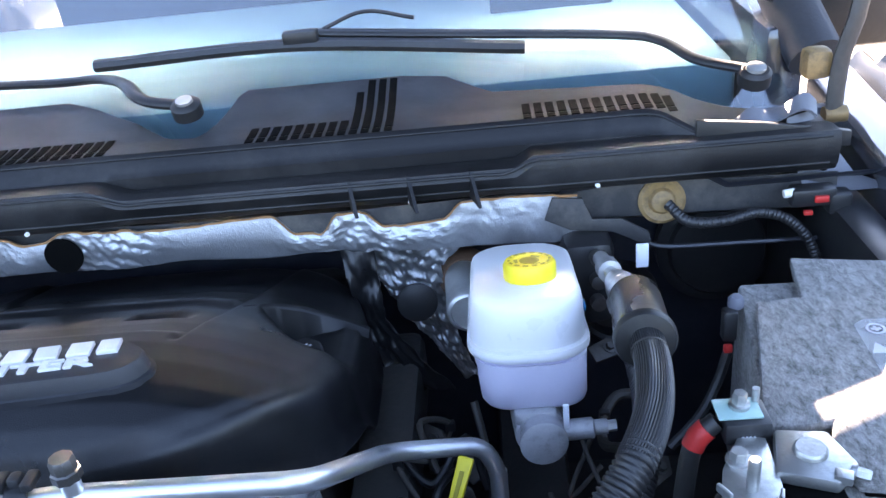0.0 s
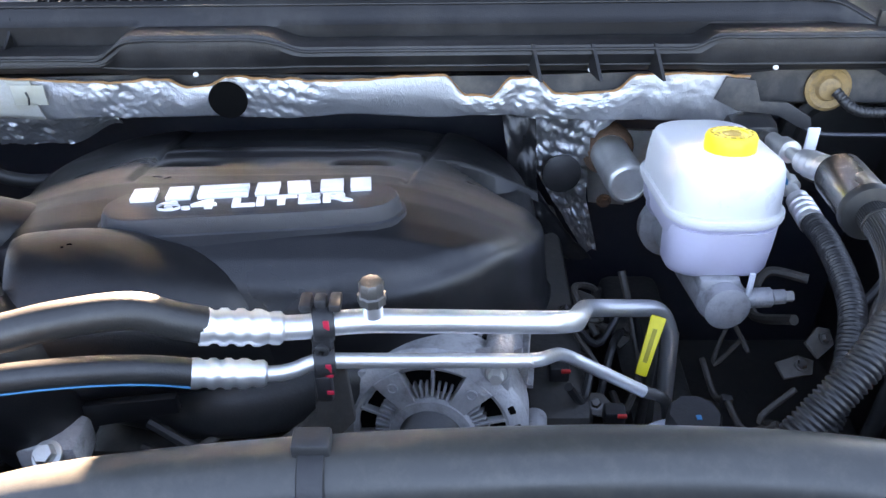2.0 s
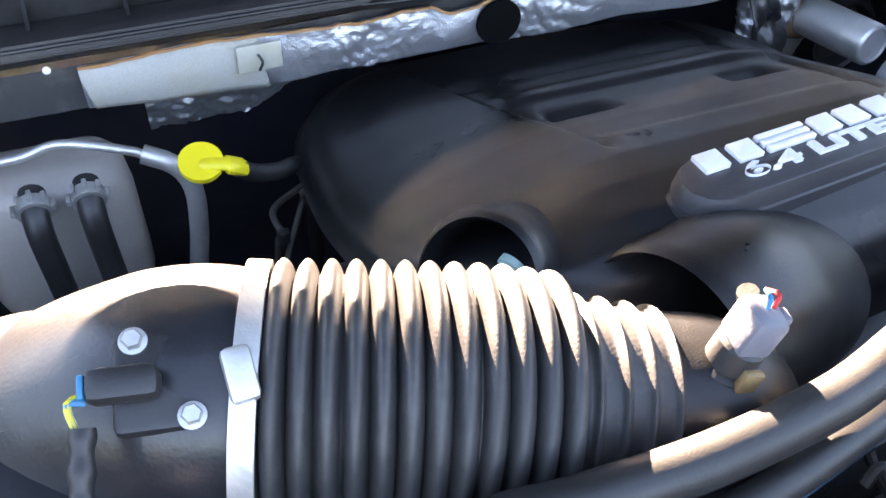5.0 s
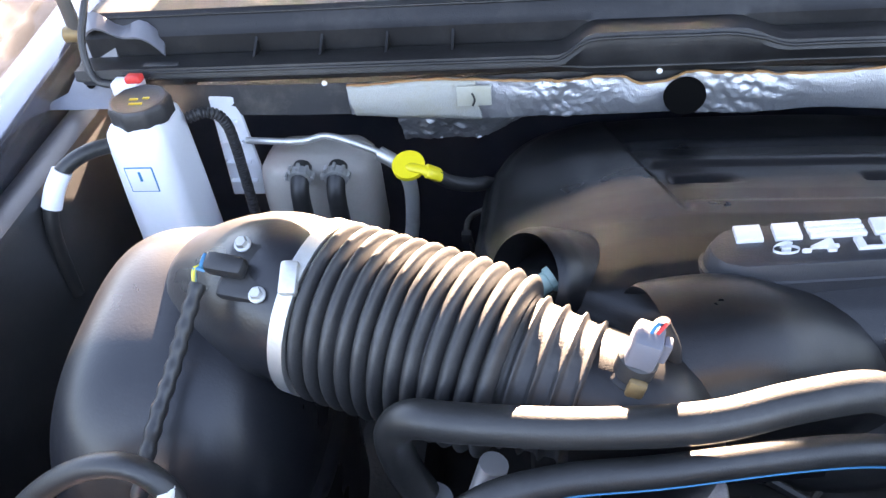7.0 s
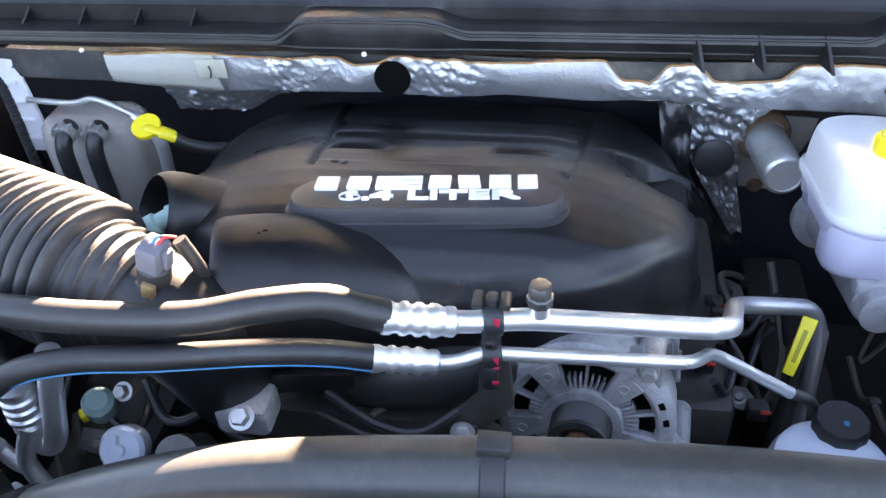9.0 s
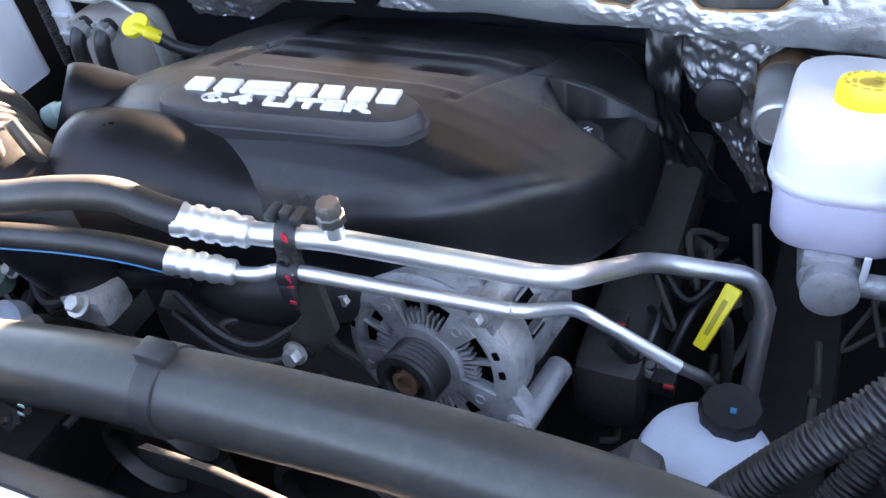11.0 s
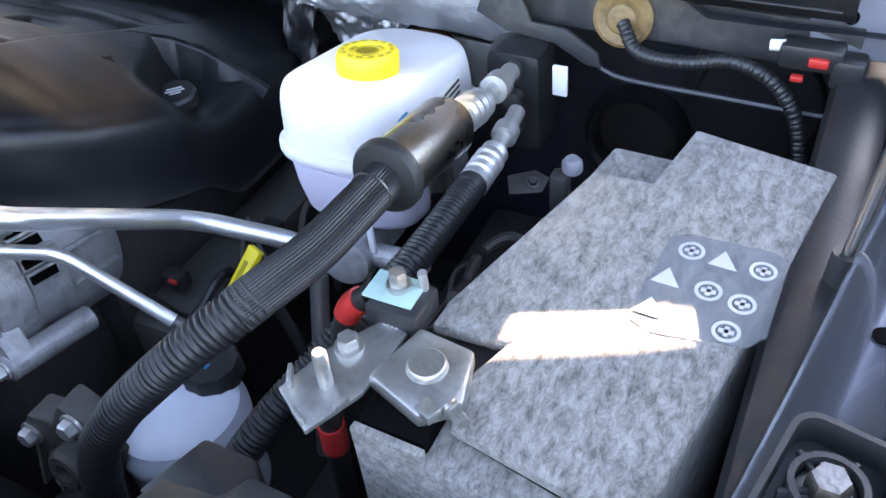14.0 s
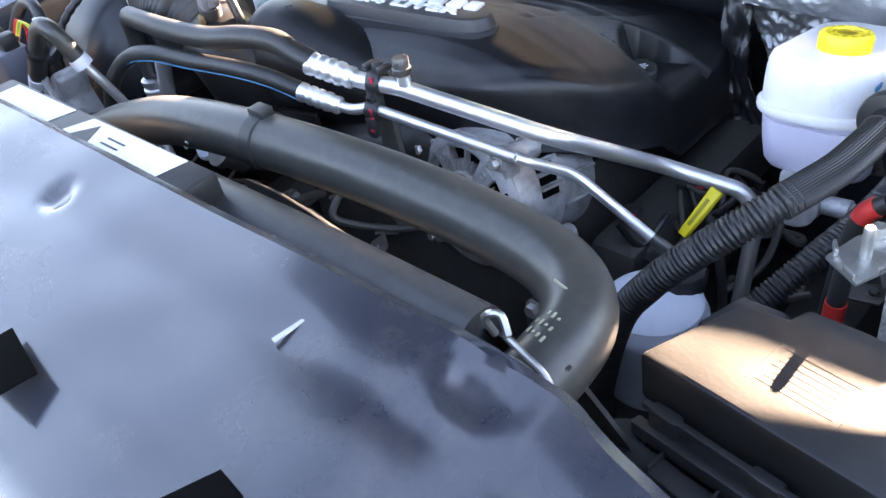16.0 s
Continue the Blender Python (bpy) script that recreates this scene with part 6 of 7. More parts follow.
# ---- cab, windscreen and hood ----
def build_cab():
    c = thing("cab", (CX, 2.0, 0.5), "dark blue-grey truck cab with a sloping windscreen", "truck cab")
    us = [-1 + 0.25 * i for i in range(9)]
    rows = [[V(CX + u * (0.82 - 0.14 * f), 1.24 + 0.72 * f + 0.05 * u * u * (1 - f), 1.386 + 0.54 * f) for u in us] for f in (-0.2, 0, 0.35, 0.7, 1.0)]
    g = part("windscreen", strip(rows, (0, 0.004, -0.004)), M_GLASS, c, "sloping windscreen glass")
    g.visible_shadow = False
    part("roof", box((CX, 2.19, 2.000), (1.42, 0.62, 0.07), bevel=0.03), M_PAINT, c)
    # added lip, closes the gap where sky glow came over the rear glass
    part("roof", box((CX, 2.575, 2.0175), (1.42, 0.17, 0.035), bevel=0.004), M_PAINT, c, "roof lip added to close off sky glow")
    for s in (-1, 1):
        part("pillar", tube([(CX + s * 0.87, 1.20, 1.36), (CX + s * 0.79, 1.60, 1.66), (CX + s * 0.69, 1.95, 1.94)], 0.036, n=10, seg=14), M_DASH, c, "matt black pillar trim")
        part("door", box((CX + s * 0.84, 1.95, 0.95), (0.06, 1.45, 0.9), bevel=0.02), M_PAINT, c)
        # added glass, keeps low sky out of the bay's reflections
        sw = part("side_window", prism([(1.42, 1.39), (2.58, 1.39), (2.58, 1.93), (2.02, 1.93)], -0.003, 0.003, Matrix.Translation((CX + s * 0.80, 0, 0)) @ Matrix(((0, 0, 1, 0), (1, 0, 0, 0), (0, 1, 0, 0), (0, 0, 0, 1)))), M_TINT, c, "near-black side glass added to cut sky glow")
        sw.visible_shadow = False
        part("rear_pillar", box((CX + s * 0.86, 2.62, 1.68), (0.12, 0.10, 0.60), bevel=0.02), M_PAINT, c)
    # its colour paints the windscreen's sky reflection
    part("dashboard", box((CX, 1.64, 1.27), (1.60, 0.70, 0.14), bevel=0.03), M_DASHSHEEN, c, "dashboard coloured pale blue for the sky sheen on the windscreen")
    part("floor", box((CX, 2.0, 0.7), (1.6, 1.4, 0.1), bevel=0.02), M_DASH, c)
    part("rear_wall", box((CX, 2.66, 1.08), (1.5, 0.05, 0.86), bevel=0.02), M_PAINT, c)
    # rear glass and headliner are added to block the glow near the sun
    rw = part("rear_window", box((CX, 2.64, 1.7425), (1.60, 0.006, 0.525), bevel=0.001), M_TINT, c, "near-black rear glass added to cut sky glow")
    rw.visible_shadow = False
    part("headliner", box((CX, 2.19, 1.9605), (1.34, 0.58, 0.006), bevel=0.002), M_DASH, c, "dark unseen headliner added to cut sky glow")
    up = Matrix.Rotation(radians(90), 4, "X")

    # unseen uprights, outlines cut so the sun lands only in chosen patches
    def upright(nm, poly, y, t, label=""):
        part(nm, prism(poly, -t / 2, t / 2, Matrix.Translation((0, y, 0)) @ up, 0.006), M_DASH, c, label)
    upright("passenger_sun_blocker", [(-1.10, 1.10), (-1.10, 1.775), (-0.915, 1.778), (-0.90, 1.80), (-0.86, 1.855), (-0.60, 1.855), (-0.56, 1.868), (-0.28, 1.868), (-0.28, 1.10)], 2.50, 0.14, "unseen seat-like upright cut to shape the sun patches")
    upright("driver_sun_blocker", [(-0.30, 1.10), (-0.30, 1.815), (0.290, 1.815), (0.30, 1.75), (0.45, 1.74), (0.45, 1.10)], 2.50, 0.14, "unseen seat-like upright cut to shape the sun patches")
    upright("dash_sun_blocker", [(0.08, 1.30), (0.08, 1.616), (0.154, 1.611), (0.214, 1.607), (0.267, 1.603), (0.3065, 1.604), (0.3065, 1.30)], 1.70, 0.02, "unseen upright bounding the sun patch on the fuse box")
    upright("sun_slot_top", [(-0.405, 1.8780), (-0.405, 1.97), (0.130, 1.97), (0.130, 1.8780)], 2.50, 0.03, "unseen upright bounding the sun streak on the fan shroud")
    upright("sun_slot_base", [(-0.405, 1.74), (-0.405, 1.8695), (0.130, 1.8695), (0.130, 1.74)], 2.50, 0.03)
    m = part("door_mirror", box((CX + 1.10, 1.62, 1.36), (0.20, 0.10, 0.24), bevel=0.045), M_PLASTIC, c, "black door mirror")
    return c


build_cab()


def build_hood():
    h = thing("hood", (CX, 1.2, 1.5), "dark hood raised on struts above the bay", "hood")
    rows = []
    us = (-1, -0.85, -0.7, -0.35, 0, 0.2, 0.42, 0.50, 0.534, 0.60, 0.655, 0.71, 0.765, 0.85, 1)
    for f in (0, 0.05, 0.15, 0.4, 0.7, 1.0, 1.15, 1.32):
        y, z = 1.26 - 0.60 * f, 0.98 * f - 0.06 * f * f
        # rear edge heights at the right are set to shape the sun patches
        rows.append([V(CX + u * 0.88, y, z + (1.600 - 0.13 * u * u if u < 0.2 else interp(u, (0.2, 0.42, 0.50, 0.534, 0.655, 0.765, 1.0), (1.595, 1.57, 1.54, 1.506, 1.5056, 1.4935, 1.46)))) for u in us])
    part("panel", strip(rows, (0, 0.01, 0.03)), M_HOODIN, h)
    # added plate, its lower edge bounds the sun on the battery
    up = Matrix.Translation((0, 1.26, 0)) @ Matrix.Rotation(radians(90), 4, "X")
    part("sun_edge_plate", prism([(0.306, 1.4485), (0.376, 1.4395), (0.44, 1.4290), (0.52, 1.406), (0.52, 1.53), (0.306, 1.53)], -0.004, 0.004, up, 0.001), M_PAINTIN, h, "plate added under the hood to bound the sun streak")
    for s in (-1, 1):
        part("inner_brace", tube([(CX + s * 0.72, 1.2, 1.60), (CX + s * 0.70, 1.0, 1.93), (CX + s * 0.6, 0.74, 2.36)], 0.02, n=12, seg=10), M_PAINTIN, h)
        arm = part("hinge", tube([(CX + s * 0.843, 1.06, 1.325), (CX + s * 0.845, 1.06, 1.40), (CX + s * 0.862, 1.07, 1.48), (CX + s * 0.84, 1.14, 1.56)], 0.013, n=14, seg=10, squash=0.5), M_DARK, h, "dark steel hinge arm")
        part("hinge_pivot", lathe([(0.010, -0.012), (0.010, 0.014), (0, 0.015)], (CX + s * 0.843, 1.058, 1.335), (s, 0, 0), 16), M_BRASS, arm, "rusty pivot")
        part("stop_block", box((CX + s * 0.822, 1.075, 1.395), (0.032, 0.03, 0.036), Matrix.Identity(4), 0.008), M_AMBER, arm, "orange-brown rubber stop")
    return h


build_hood()


def build_underbody():
    u = thing("underbody", (CX, 0.6, 0.5), "dark grimy chassis and splash panels below the engine", "chassis", kind="structure")
    part("floor_pan", box((CX, 0.62, 0.66), (1.66, 1.2, 0.04), bevel=0.01), M_DARK, u)
    for s in (-1, 1):
        part("wheel_house", box((CX + s * 0.84, 0.66, 0.95), (0.05, 1.15, 0.62), bevel=0.015), M_PLASTIC, u)
        part("rail", box((CX + s * 0.46, 0.62, 0.78), (0.10, 1.1, 0.16), bevel=0.02), M_DARK, u)
    part("cross_member", box((CX, 0.42, 0.80), (1.2, 0.10, 0.16), bevel=0.03), M_DARK, u)


build_underbody()


# ---- wipers ----
def build_wipers():
    w = thing("wiper", (-0.33, 1.14, 1.38), "black wiper arm and blade resting low on the windscreen", "wiper", "wipers")
    part("pivot", lathe([(0.020, 0), (0.020, 0.016), (0.016, 0.020), (0.012, 0.021), (0.012, 0.017), (0, 0.017)], (-0.328, 1.138, 1.380), (0, -0.3, 1), 24), M_PLASTIC, w)
    part("pivot_nut", lathe([(0.011, 0.016), (0.011, 0.024), (0, 0.025)], (-0.328, 1.138, 1.380), (0, -0.3, 1), 14), M_STEEL, w, "silver pivot nut")
    part("arm", tube([(-0.335, 1.142, 1.392), (-0.39, 1.155, 1.400), (-0.43, 1.20, 1.412), (-0.48, 1.235, 1.412), (-0.56, 1.245, 1.410), (-0.80, 1.262, 1.418)], 0.011, n=40, seg=12, squash=0.6), M_PLASTIC, w)
    q = thing("wiper", (0.39, 1.12, 1.37), "black wiper arm and long blade resting on the windscreen", "wiper", "wipers")
    part("pivot", lathe([(0.020, 0), (0.020, 0.016), (0.016, 0.020), (0, 0.021)], (0.395, 1.118, 1.362), (0, -0.3, 1), 24), M_PLASTIC, q)
    part("pivot_nut", lathe([(0.012, 0.018), (0.012, 0.024), (0, 0.025)], (0.395, 1.118, 1.362), (0, -0.3, 1), 14), M_STEEL, q, "silver pivot nut")
    part("arm", tube([(0.39, 1.122, 1.378), (0.335, 1.165, 1.384), (0.30, 1.215, 1.398), (0.24, 1.238, 1.406), (0.0, 1.262, 1.424), (-0.17, 1.276, 1.438)], 0.010, n=40, seg=12, squash=0.6), M_PLASTIC, q)
    bl = part("blade", tube([(-0.49, 1.262, 1.424), (-0.2, 1.264, 1.426), (0.12, 1.232, 1.402)], 0.012, n=24, seg=8, squash=0.8), M_PLASTIC, q, "ribbed black wiper blade")
    part("blade_clip", box((-0.19, 1.262, 1.438), (0.05, 0.02, 0.018), bevel=0.004), M_PLASTIC, bl)
    part("spring_link", tube([(-0.16, 1.276, 1.442), (-0.10, 1.29, 1.458), (-0.03, 1.276, 1.446)], 0.003, n=14, seg=6), M_PLASTIC, bl)


build_wipers()


# ---- rear right corner: grommet, loom and plugs ----
def build_right_rear():
    g = thing("firewall_grommet", (0.262, 1.0, 1.25), "tan rubber grommet with a black loom through it", "grommet")
    part("ring", lathe([(0.028, 0), (0.028, 0.003), (0.024, 0.006), (0.016, 0.003), (0.013, 0.008), (0.009, 0.009), (0, 0.009)], (0.260, 1.000, 1.268), (0, -1, 0.2), 32), M_AMBER, g, "brown rubber ring")
    part("loom", tube([(0.264, 0.985, 1.270), (0.285, 0.965, 1.255), (0.325, 0.965, 1.252), (0.365, 0.968, 1.258), (0.40, 0.968, 1.245), (0.425, 0.962, 1.215), (0.437, 0.95, 1.17), (0.44, 0.94, 1.10)], corrugated(0.0062, 0.005, 0.0004), n=160, seg=12), M_CONDUIT, g, "black corrugated loom")
    k = thing("wiring_plug", (0.43, 0.985, 1.26), "black wiring plugs with red locks and tape", "wiring plug")
    part("plug", box((0.425, 0.975, 1.272), (0.05, 0.022, 0.022), Matrix.Rotation(0.0, 4, "Z"), 0.004), M_PLASTIC, k)
    part("plug", box((0.455, 0.975, 1.262), (0.026, 0.024, 0.026), bevel=0.004), M_PLASTIC, k)
    part("lock", box((0.432, 0.962, 1.272), (0.016, 0.006, 0.008), bevel=0.002), M_RED, k, "red plug lock")
    part("lock", box((0.418, 0.962, 1.256), (0.010, 0.006, 0.005), bevel=0.001), M_RED, k, "red plug lock")
    part("tape", lathe([(0.005, 0), (0.005, 0.012), (0, 0.012)], (0.392, 0.972, 1.277), (1, 0, 0.1), 10), M_PAPER, k, "whitish tape end")
    part("wire", tube([(0.465, 0.972, 1.258), (0.50, 0.965, 1.240), (0.53, 0.955, 1.20), (0.545, 0.94, 1.15)], 0.004, n=20, seg=8), M_CONDUIT, k)
    b = thing("cowl_brace", (0.25, 1.0, 1.25), "dusty painted steel brace along the firewall", "brace")
    rows = [[V(x, 0.985 + 0.004 * math.sin(x * 20), z) for x, z in ((0.14, 1.300), (0.20, 1.306), (0.30, 1.312), (0.335, 1.290), (0.41, 1.290), (0.53, 1.296))],
            [V(x, 0.990, z) for x, z in ((0.14, 1.296), (0.20, 1.301), (0.30, 1.307), (0.335, 1.285), (0.41, 1.285), (0.53, 1.291))],
            [V(x, 1.012, z) for x, z in ((0.14, 1.280), (0.20, 1.285), (0.30, 1.290), (0.335, 1.270), (0.41, 1.270), (0.53, 1.276))]]
    part("upper_edge", strip(rows, (0, 0.002, -0.002)), M_PAINTIN, b)
    poly = [(0.13, 1.290), (0.165, 1.286), (0.176, 1.258), (0.21, 1.256), (0.242, 1.236), (0.246, 1.222), (0.232, 1.222), (0.20, 1.240), (0.15, 1.246), (0.12, 1.262)]
    part("tab", prism(poly, -0.002, 0.002, Matrix.Translation((0, 0.985, 0)) @ Matrix.Rotation(radians(90), 4, "X"), 0.0006), M_FLANGE, b, "dull grey steel tab")
    part("lower_edge", tube([(0.235, 0.995, 1.222), (0.262, 0.995, 1.208), (0.36, 0.995, 1.205), (0.47, 0.995, 1.203)], 0.003, n=20, seg=6), M_PAINTIN, b)
    d = thing("blower_housing", (0.36, 1.12, 0.95), "round black plastic blower boss on the firewall", "housing")
    part("boss", lathe([(0.085, 0), (0.085, 0.02), (0.075, 0.026), (0.07, 0.026), (0.066, 0.034), (0.05, 0.036), (0, 0.036)], (0.375, 1.19, 1.10), (0, -1, 0.1), 40), M_PLASTIC, d)
    part("oval_boss", lathe([(0.066, 0), (0.064, 0.022), (0.058, 0.030), (0.052, 0.026), (0.049, 0.004), (0, 0.004)], (0.235, 1.195, 1.01), (0, -1, 0.1), 40), M_PLASTIC, d, "round moulded rim")
    j = thing("valve_block", (0.18, 0.96, 1.1), "black hydraulic valve block with small plugs", "valve block")
    part("body", box((0.168, 0.978, 1.185), (0.062, 0.055, 0.115), bevel=0.016), M_CONDUIT, j)
    part("tag", box((0.225, 0.93, 1.235), (0.014, 0.004, 0.030), bevel=0.001), M_WHITE, j, "small white tag")
    for z in (1.17, 1.20, 1.23):
        part("plug", lathe([(0.009, 0), (0.009, 0.014), (0, 0.015)], (0.175, 0.945, z), (0.1, -1, 0.1), 14), M_DARKSTEEL, j)
    n = thing("battery_sensor_plug", (0.285, 0.77, 1.2), "small grey plug with a red lock on the battery edge", "plug")
    part("plug", lathe([(0.005, 0), (0.0078, 0.003), (0.0078, 0.010), (0.005, 0.014), (0, 0.015)], (0.288, 0.785, 1.252), (0, -0.1, 1), 16), M_GREYPLUG, n)
    part("body", box((0.281, 0.778, 1.238), (0.014, 0.014, 0.034), bevel=0.003), M_PLASTIC, n)
    part("lock", box((0.279, 0.770, 1.215), (0.008, 0.006, 0.008), bevel=0.001), M_RED, n)
    part("wire", tube([(0.28, 0.772, 1.21), (0.27, 0.765, 1.18), (0.25, 0.75, 1.15), (0.22, 0.74, 1.12)], 0.005, n=16, seg=8), M_CONDUIT, n)


build_right_rear()


# ---- front left clutter ----
def build_front_left():
    a = thing("condenser_pipe", (-0.70, 0.46, 1.1), "silver refrigerant fitting with a ribbed crimp and bent pipe", "refrigerant pipe")
    part("crimp", crimp((-0.703, 0.464, 1.238), (-0.705, 0.462, 1.184), 0.0135), M_ALU, a, "ribbed silver crimp")
    part("elbow", tube([(-0.705, 0.462, 1.188), (-0.705, 0.461, 1.170), (-0.697, 0.460, 1.160), (-0.686, 0.461, 1.172), (-0.672, 0.463, 1.222), (-0.655, 0.466, 1.282)], 0.0105, n=40, seg=16), M_ALU, a, "silver bent pipe")
    part("lower_pipe", tube([(-0.700, 0.455, 1.195), (-0.716, 0.452, 1.158), (-0.719, 0.45, 1.135), (-0.706, 0.447, 1.100), (-0.685, 0.445, 1.075)], 0.0085, n=30, seg=14), M_ALU, a)
    part("side_pipe", tube([(-0.765, 0.452, 1.190), (-0.746, 0.451, 1.171), (-0.730, 0.450, 1.143), (-0.715, 0.450, 1.134)], 0.0075, n=24, seg=14), M_ALU, a)
    part("end_clip", box((-0.752, 0.446, 1.098), (0.034, 0.008, 0.014), Matrix.Translation((-0.752, 0.446, 1.098)) @ Matrix.Rotation(radians(-38), 4, "Y") @ Matrix.Translation((0.752, -0.446, -1.098)), 0.003), M_WHITE, a, "pale plastic end clip")
    h = thing("heater_hose", (-0.77, 0.37, 1.2), "olive-black rubber hose with white-taped ends", "hose")
    part("hose", tube([(-0.850, 0.352, 1.222), (-0.828, 0.357, 1.252), (-0.802, 0.360, 1.287), (-0.773, 0.362, 1.321), (-0.748, 0.363, 1.345), (-0.727, 0.364, 1.354), (-0.713, 0.366, 1.349), (-0.705, 0.372, 1.330), (-0.697, 0.380, 1.300)], 0.0112, n=60, seg=18), M_RADHOSE, h)
    part("sleeve", tube([(-0.812, 0.359, 1.274), (-0.787, 0.361, 1.305)], 0.0128, n=6, seg=18), M_RADHOSE, h, "thicker rubber sleeve")
    for p, q in (((-0.846, 0.353, 1.228), (-0.838, 0.355, 1.239)), ((-0.828, 0.357, 1.252), (-0.818, 0.358, 1.266)), ((-0.700, 0.377, 1.310), (-0.6965, 0.381, 1.297))):
        part("tape", tube([p, q], 0.0128, n=4, seg=16), M_WHITE, h, "white tape band")
    part("clip", lathe([(0.0116, -0.005), (0.0150, -0.005), (0.0150, 0.005), (0.0116, 0.005)], (-0.783, 0.361, 1.309), (0.66, 0.05, 0.75), 18), M_PLASTIC, h, "black clip")
    part("pipe", tube([(-0.697, 0.380, 1.300), (-0.690, 0.392, 1.270), (-0.690, 0.410, 1.225)], 0.0065, n=12, seg=12), M_ALU, h)
    c = thing("pump_casting", (-0.82, 0.37, 1.1), "ribbed pale cast aluminium housing", "housing")
    part("body", prism([(-0.850, 1.13), (-0.776, 1.13), (-0.774, 1.205), (-0.785, 1.230), (-0.778, 1.262), (-0.792, 1.272), (-0.826, 1.248)], -0.026, 0.020, Matrix(((1, 0, 0, 0), (0, 0, 1, 0.392), (0, 1, 0, 0), (0, 0, 0, 1))), 0.006), M_CAST, c)
    for k in range(5):
        part("rib", box((-0.842 + 0.013 * k, 0.362, 1.186 + 0.010 * k), (0.004, 0.012, 0.085), Matrix.Translation((-0.842 + 0.013 * k, 0.362, 1.19)) @ Matrix.Rotation(radians(-14), 4, "Y") @ Matrix.Translation((0.842 - 0.013 * k, -0.362, -1.19)), 0.0015), M_CAST, c)
    part("flange", lathe([(0.006, -0.006), (0.013, -0.006), (0.013, 0.006), (0.006, 0.006)], (-0.776, 0.372, 1.205), (0.1, -0.9, 0.4), 20), M_CAST, c)
    part("stud", bolt((-0.776, 0.366, 1.206), (0.1, -0.9, 0.4), 0.006, 0.008), M_STEEL, c)
    b = thing("support_bracket", (-0.83, 0.40, 1.2), "black plastic bracket with a dusty flat top", "bracket")
    part("top", prism([(-0.868, 0.388), (-0.835, 0.414), (-0.803, 0.384), (-0.818, 0.366)], 1.275, 1.290, None, 0.003), M_PLASTIC, b)
    part("leg", prism([(-0.862, 0.388), (-0.84, 0.405), (-0.812, 0.382), (-0.82, 0.372)], 1.15, 1.2745, None, 0.003), M_PLASTIC, b)
    m = thing("relay_module", (-0.91, 0.36, 1.22), "grey-blue relay module with plugs and coloured wires", "module")
    part("case", box((-0.905, 0.36, 1.265), (0.07, 0.045, 0.06), Matrix.Identity(4), 0.006), M_GREYPLUG, m)
    for x in (-0.925, -0.885):
        part("plug", box((x, 0.362, 1.305), (0.022, 0.024, 0.024), bevel=0.004), M_PLASTIC, m)
    for k, mm in enumerate((M_WIRE_R, M_WIRE_R, M_WIRE_Y, M_WIRE_G, M_WIRE_Y)):
        part("wire", tube([(-0.918 + 0.004 * k, 0.385, 1.300), (-0.905 + 0.006 * k, 0.392, 1.322), (-0.893 + 0.009 * k, 0.395, 1.308), (-0.896 + 0.008 * k, 0.388, 1.280)], 0.0012, n=18, seg=6), mm, m)
    l = thing("sensor_loom", (-0.88, 0.5, 1.2), "taped black wiring loom hanging from the flow sensor", "wiring")
    part("loom", tube([(-0.872, 0.554, 1.368), (-0.876, 0.540, 1.358), (-0.886, 0.505, 1.330), (-0.895, 0.465, 1.305), (-0.905, 0.435, 1.270), (-0.915, 0.425, 1.22), (-0.91, 0.42, 1.16)], lambda f, d: 0.0058 + 0.0007 * math.sin(d * 420), n=90, seg=10), M_CONDUIT, l)
    for k, mm in enumerate((M_WIRE_Y, M_BLUE)):
        part("wire", tube([(-0.869, 0.568 - 0.004 * k, 1.372), (-0.876, 0.563, 1.374), (-0.874, 0.55, 1.365)], 0.0019, n=10, seg=6), mm, l)
    q = thing("front_loom", (-0.9, 0.42, 1.25), "thick black taped loom arching over the duct", "wiring")
    part("loom", tube([(-1.02, 0.40, 1.24), (-0.965, 0.41, 1.300), (-0.92, 0.415, 1.332), (-0.882, 0.415, 1.340), (-0.858, 0.41, 1.322), (-0.850, 0.40, 1.285), (-0.85, 0.39, 1.20)], 0.0085, n=50, seg=12), M_CONDUIT, q)
    part("tape_tag", box((-0.856, 0.405, 1.322), (0.010, 0.014, 0.012), bevel=0.002), M_PAPER, q)
    f = thing("coolant_sensor_plug", (-0.67, 0.51, 1.1), "grey-green plug with a yellow lock", "plug")
    fr = frame_of((-0.672, 0.512, 1.155), (0.25, -0.35, 0.9))
    part("body", lathe([(0.012, 0), (0.015, 0.004), (0.015, 0.026), (0.010, 0.032), (0, 0.033)], (-0.672, 0.512, 1.150), (0.25, -0.35, 0.9), 18), M_TEAL, f)
    part("lock", box((-0.016, -0.006, 0.010), (0.006, 0.010, 0.018), fr, 0.002), M_YELLOW, f, "yellow lock")
    part("tail", tube([(-0.665, 0.505, 1.15), (-0.645, 0.50, 1.135), (-0.625, 0.505, 1.15), (-0.61, 0.52, 1.19)], 0.005, n=18, seg=8), M_CONDUIT, f)
    s = thing("sender_disc", (-0.637, 0.475, 1.1), "pale round plastic sender with a green mark", "sender")
    fr = frame_of((-0.637, 0.478, 1.140), (0.05, -0.75, 0.65))
    part("disc", lathe([(0.021, -0.012), (0.0225, 0.0), (0.0225, 0.006), (0.019, 0.010), (0, 0.011)], (-0.637, 0.478, 1.140), (0.05, -0.75, 0.65), 28), M_PSRES, s)
    part("mark", box((-0.002, 0.006, 0.0115), (0.003, 0.016, 0.001), fr, 0.0003), M_TEAL, s, "green mark")
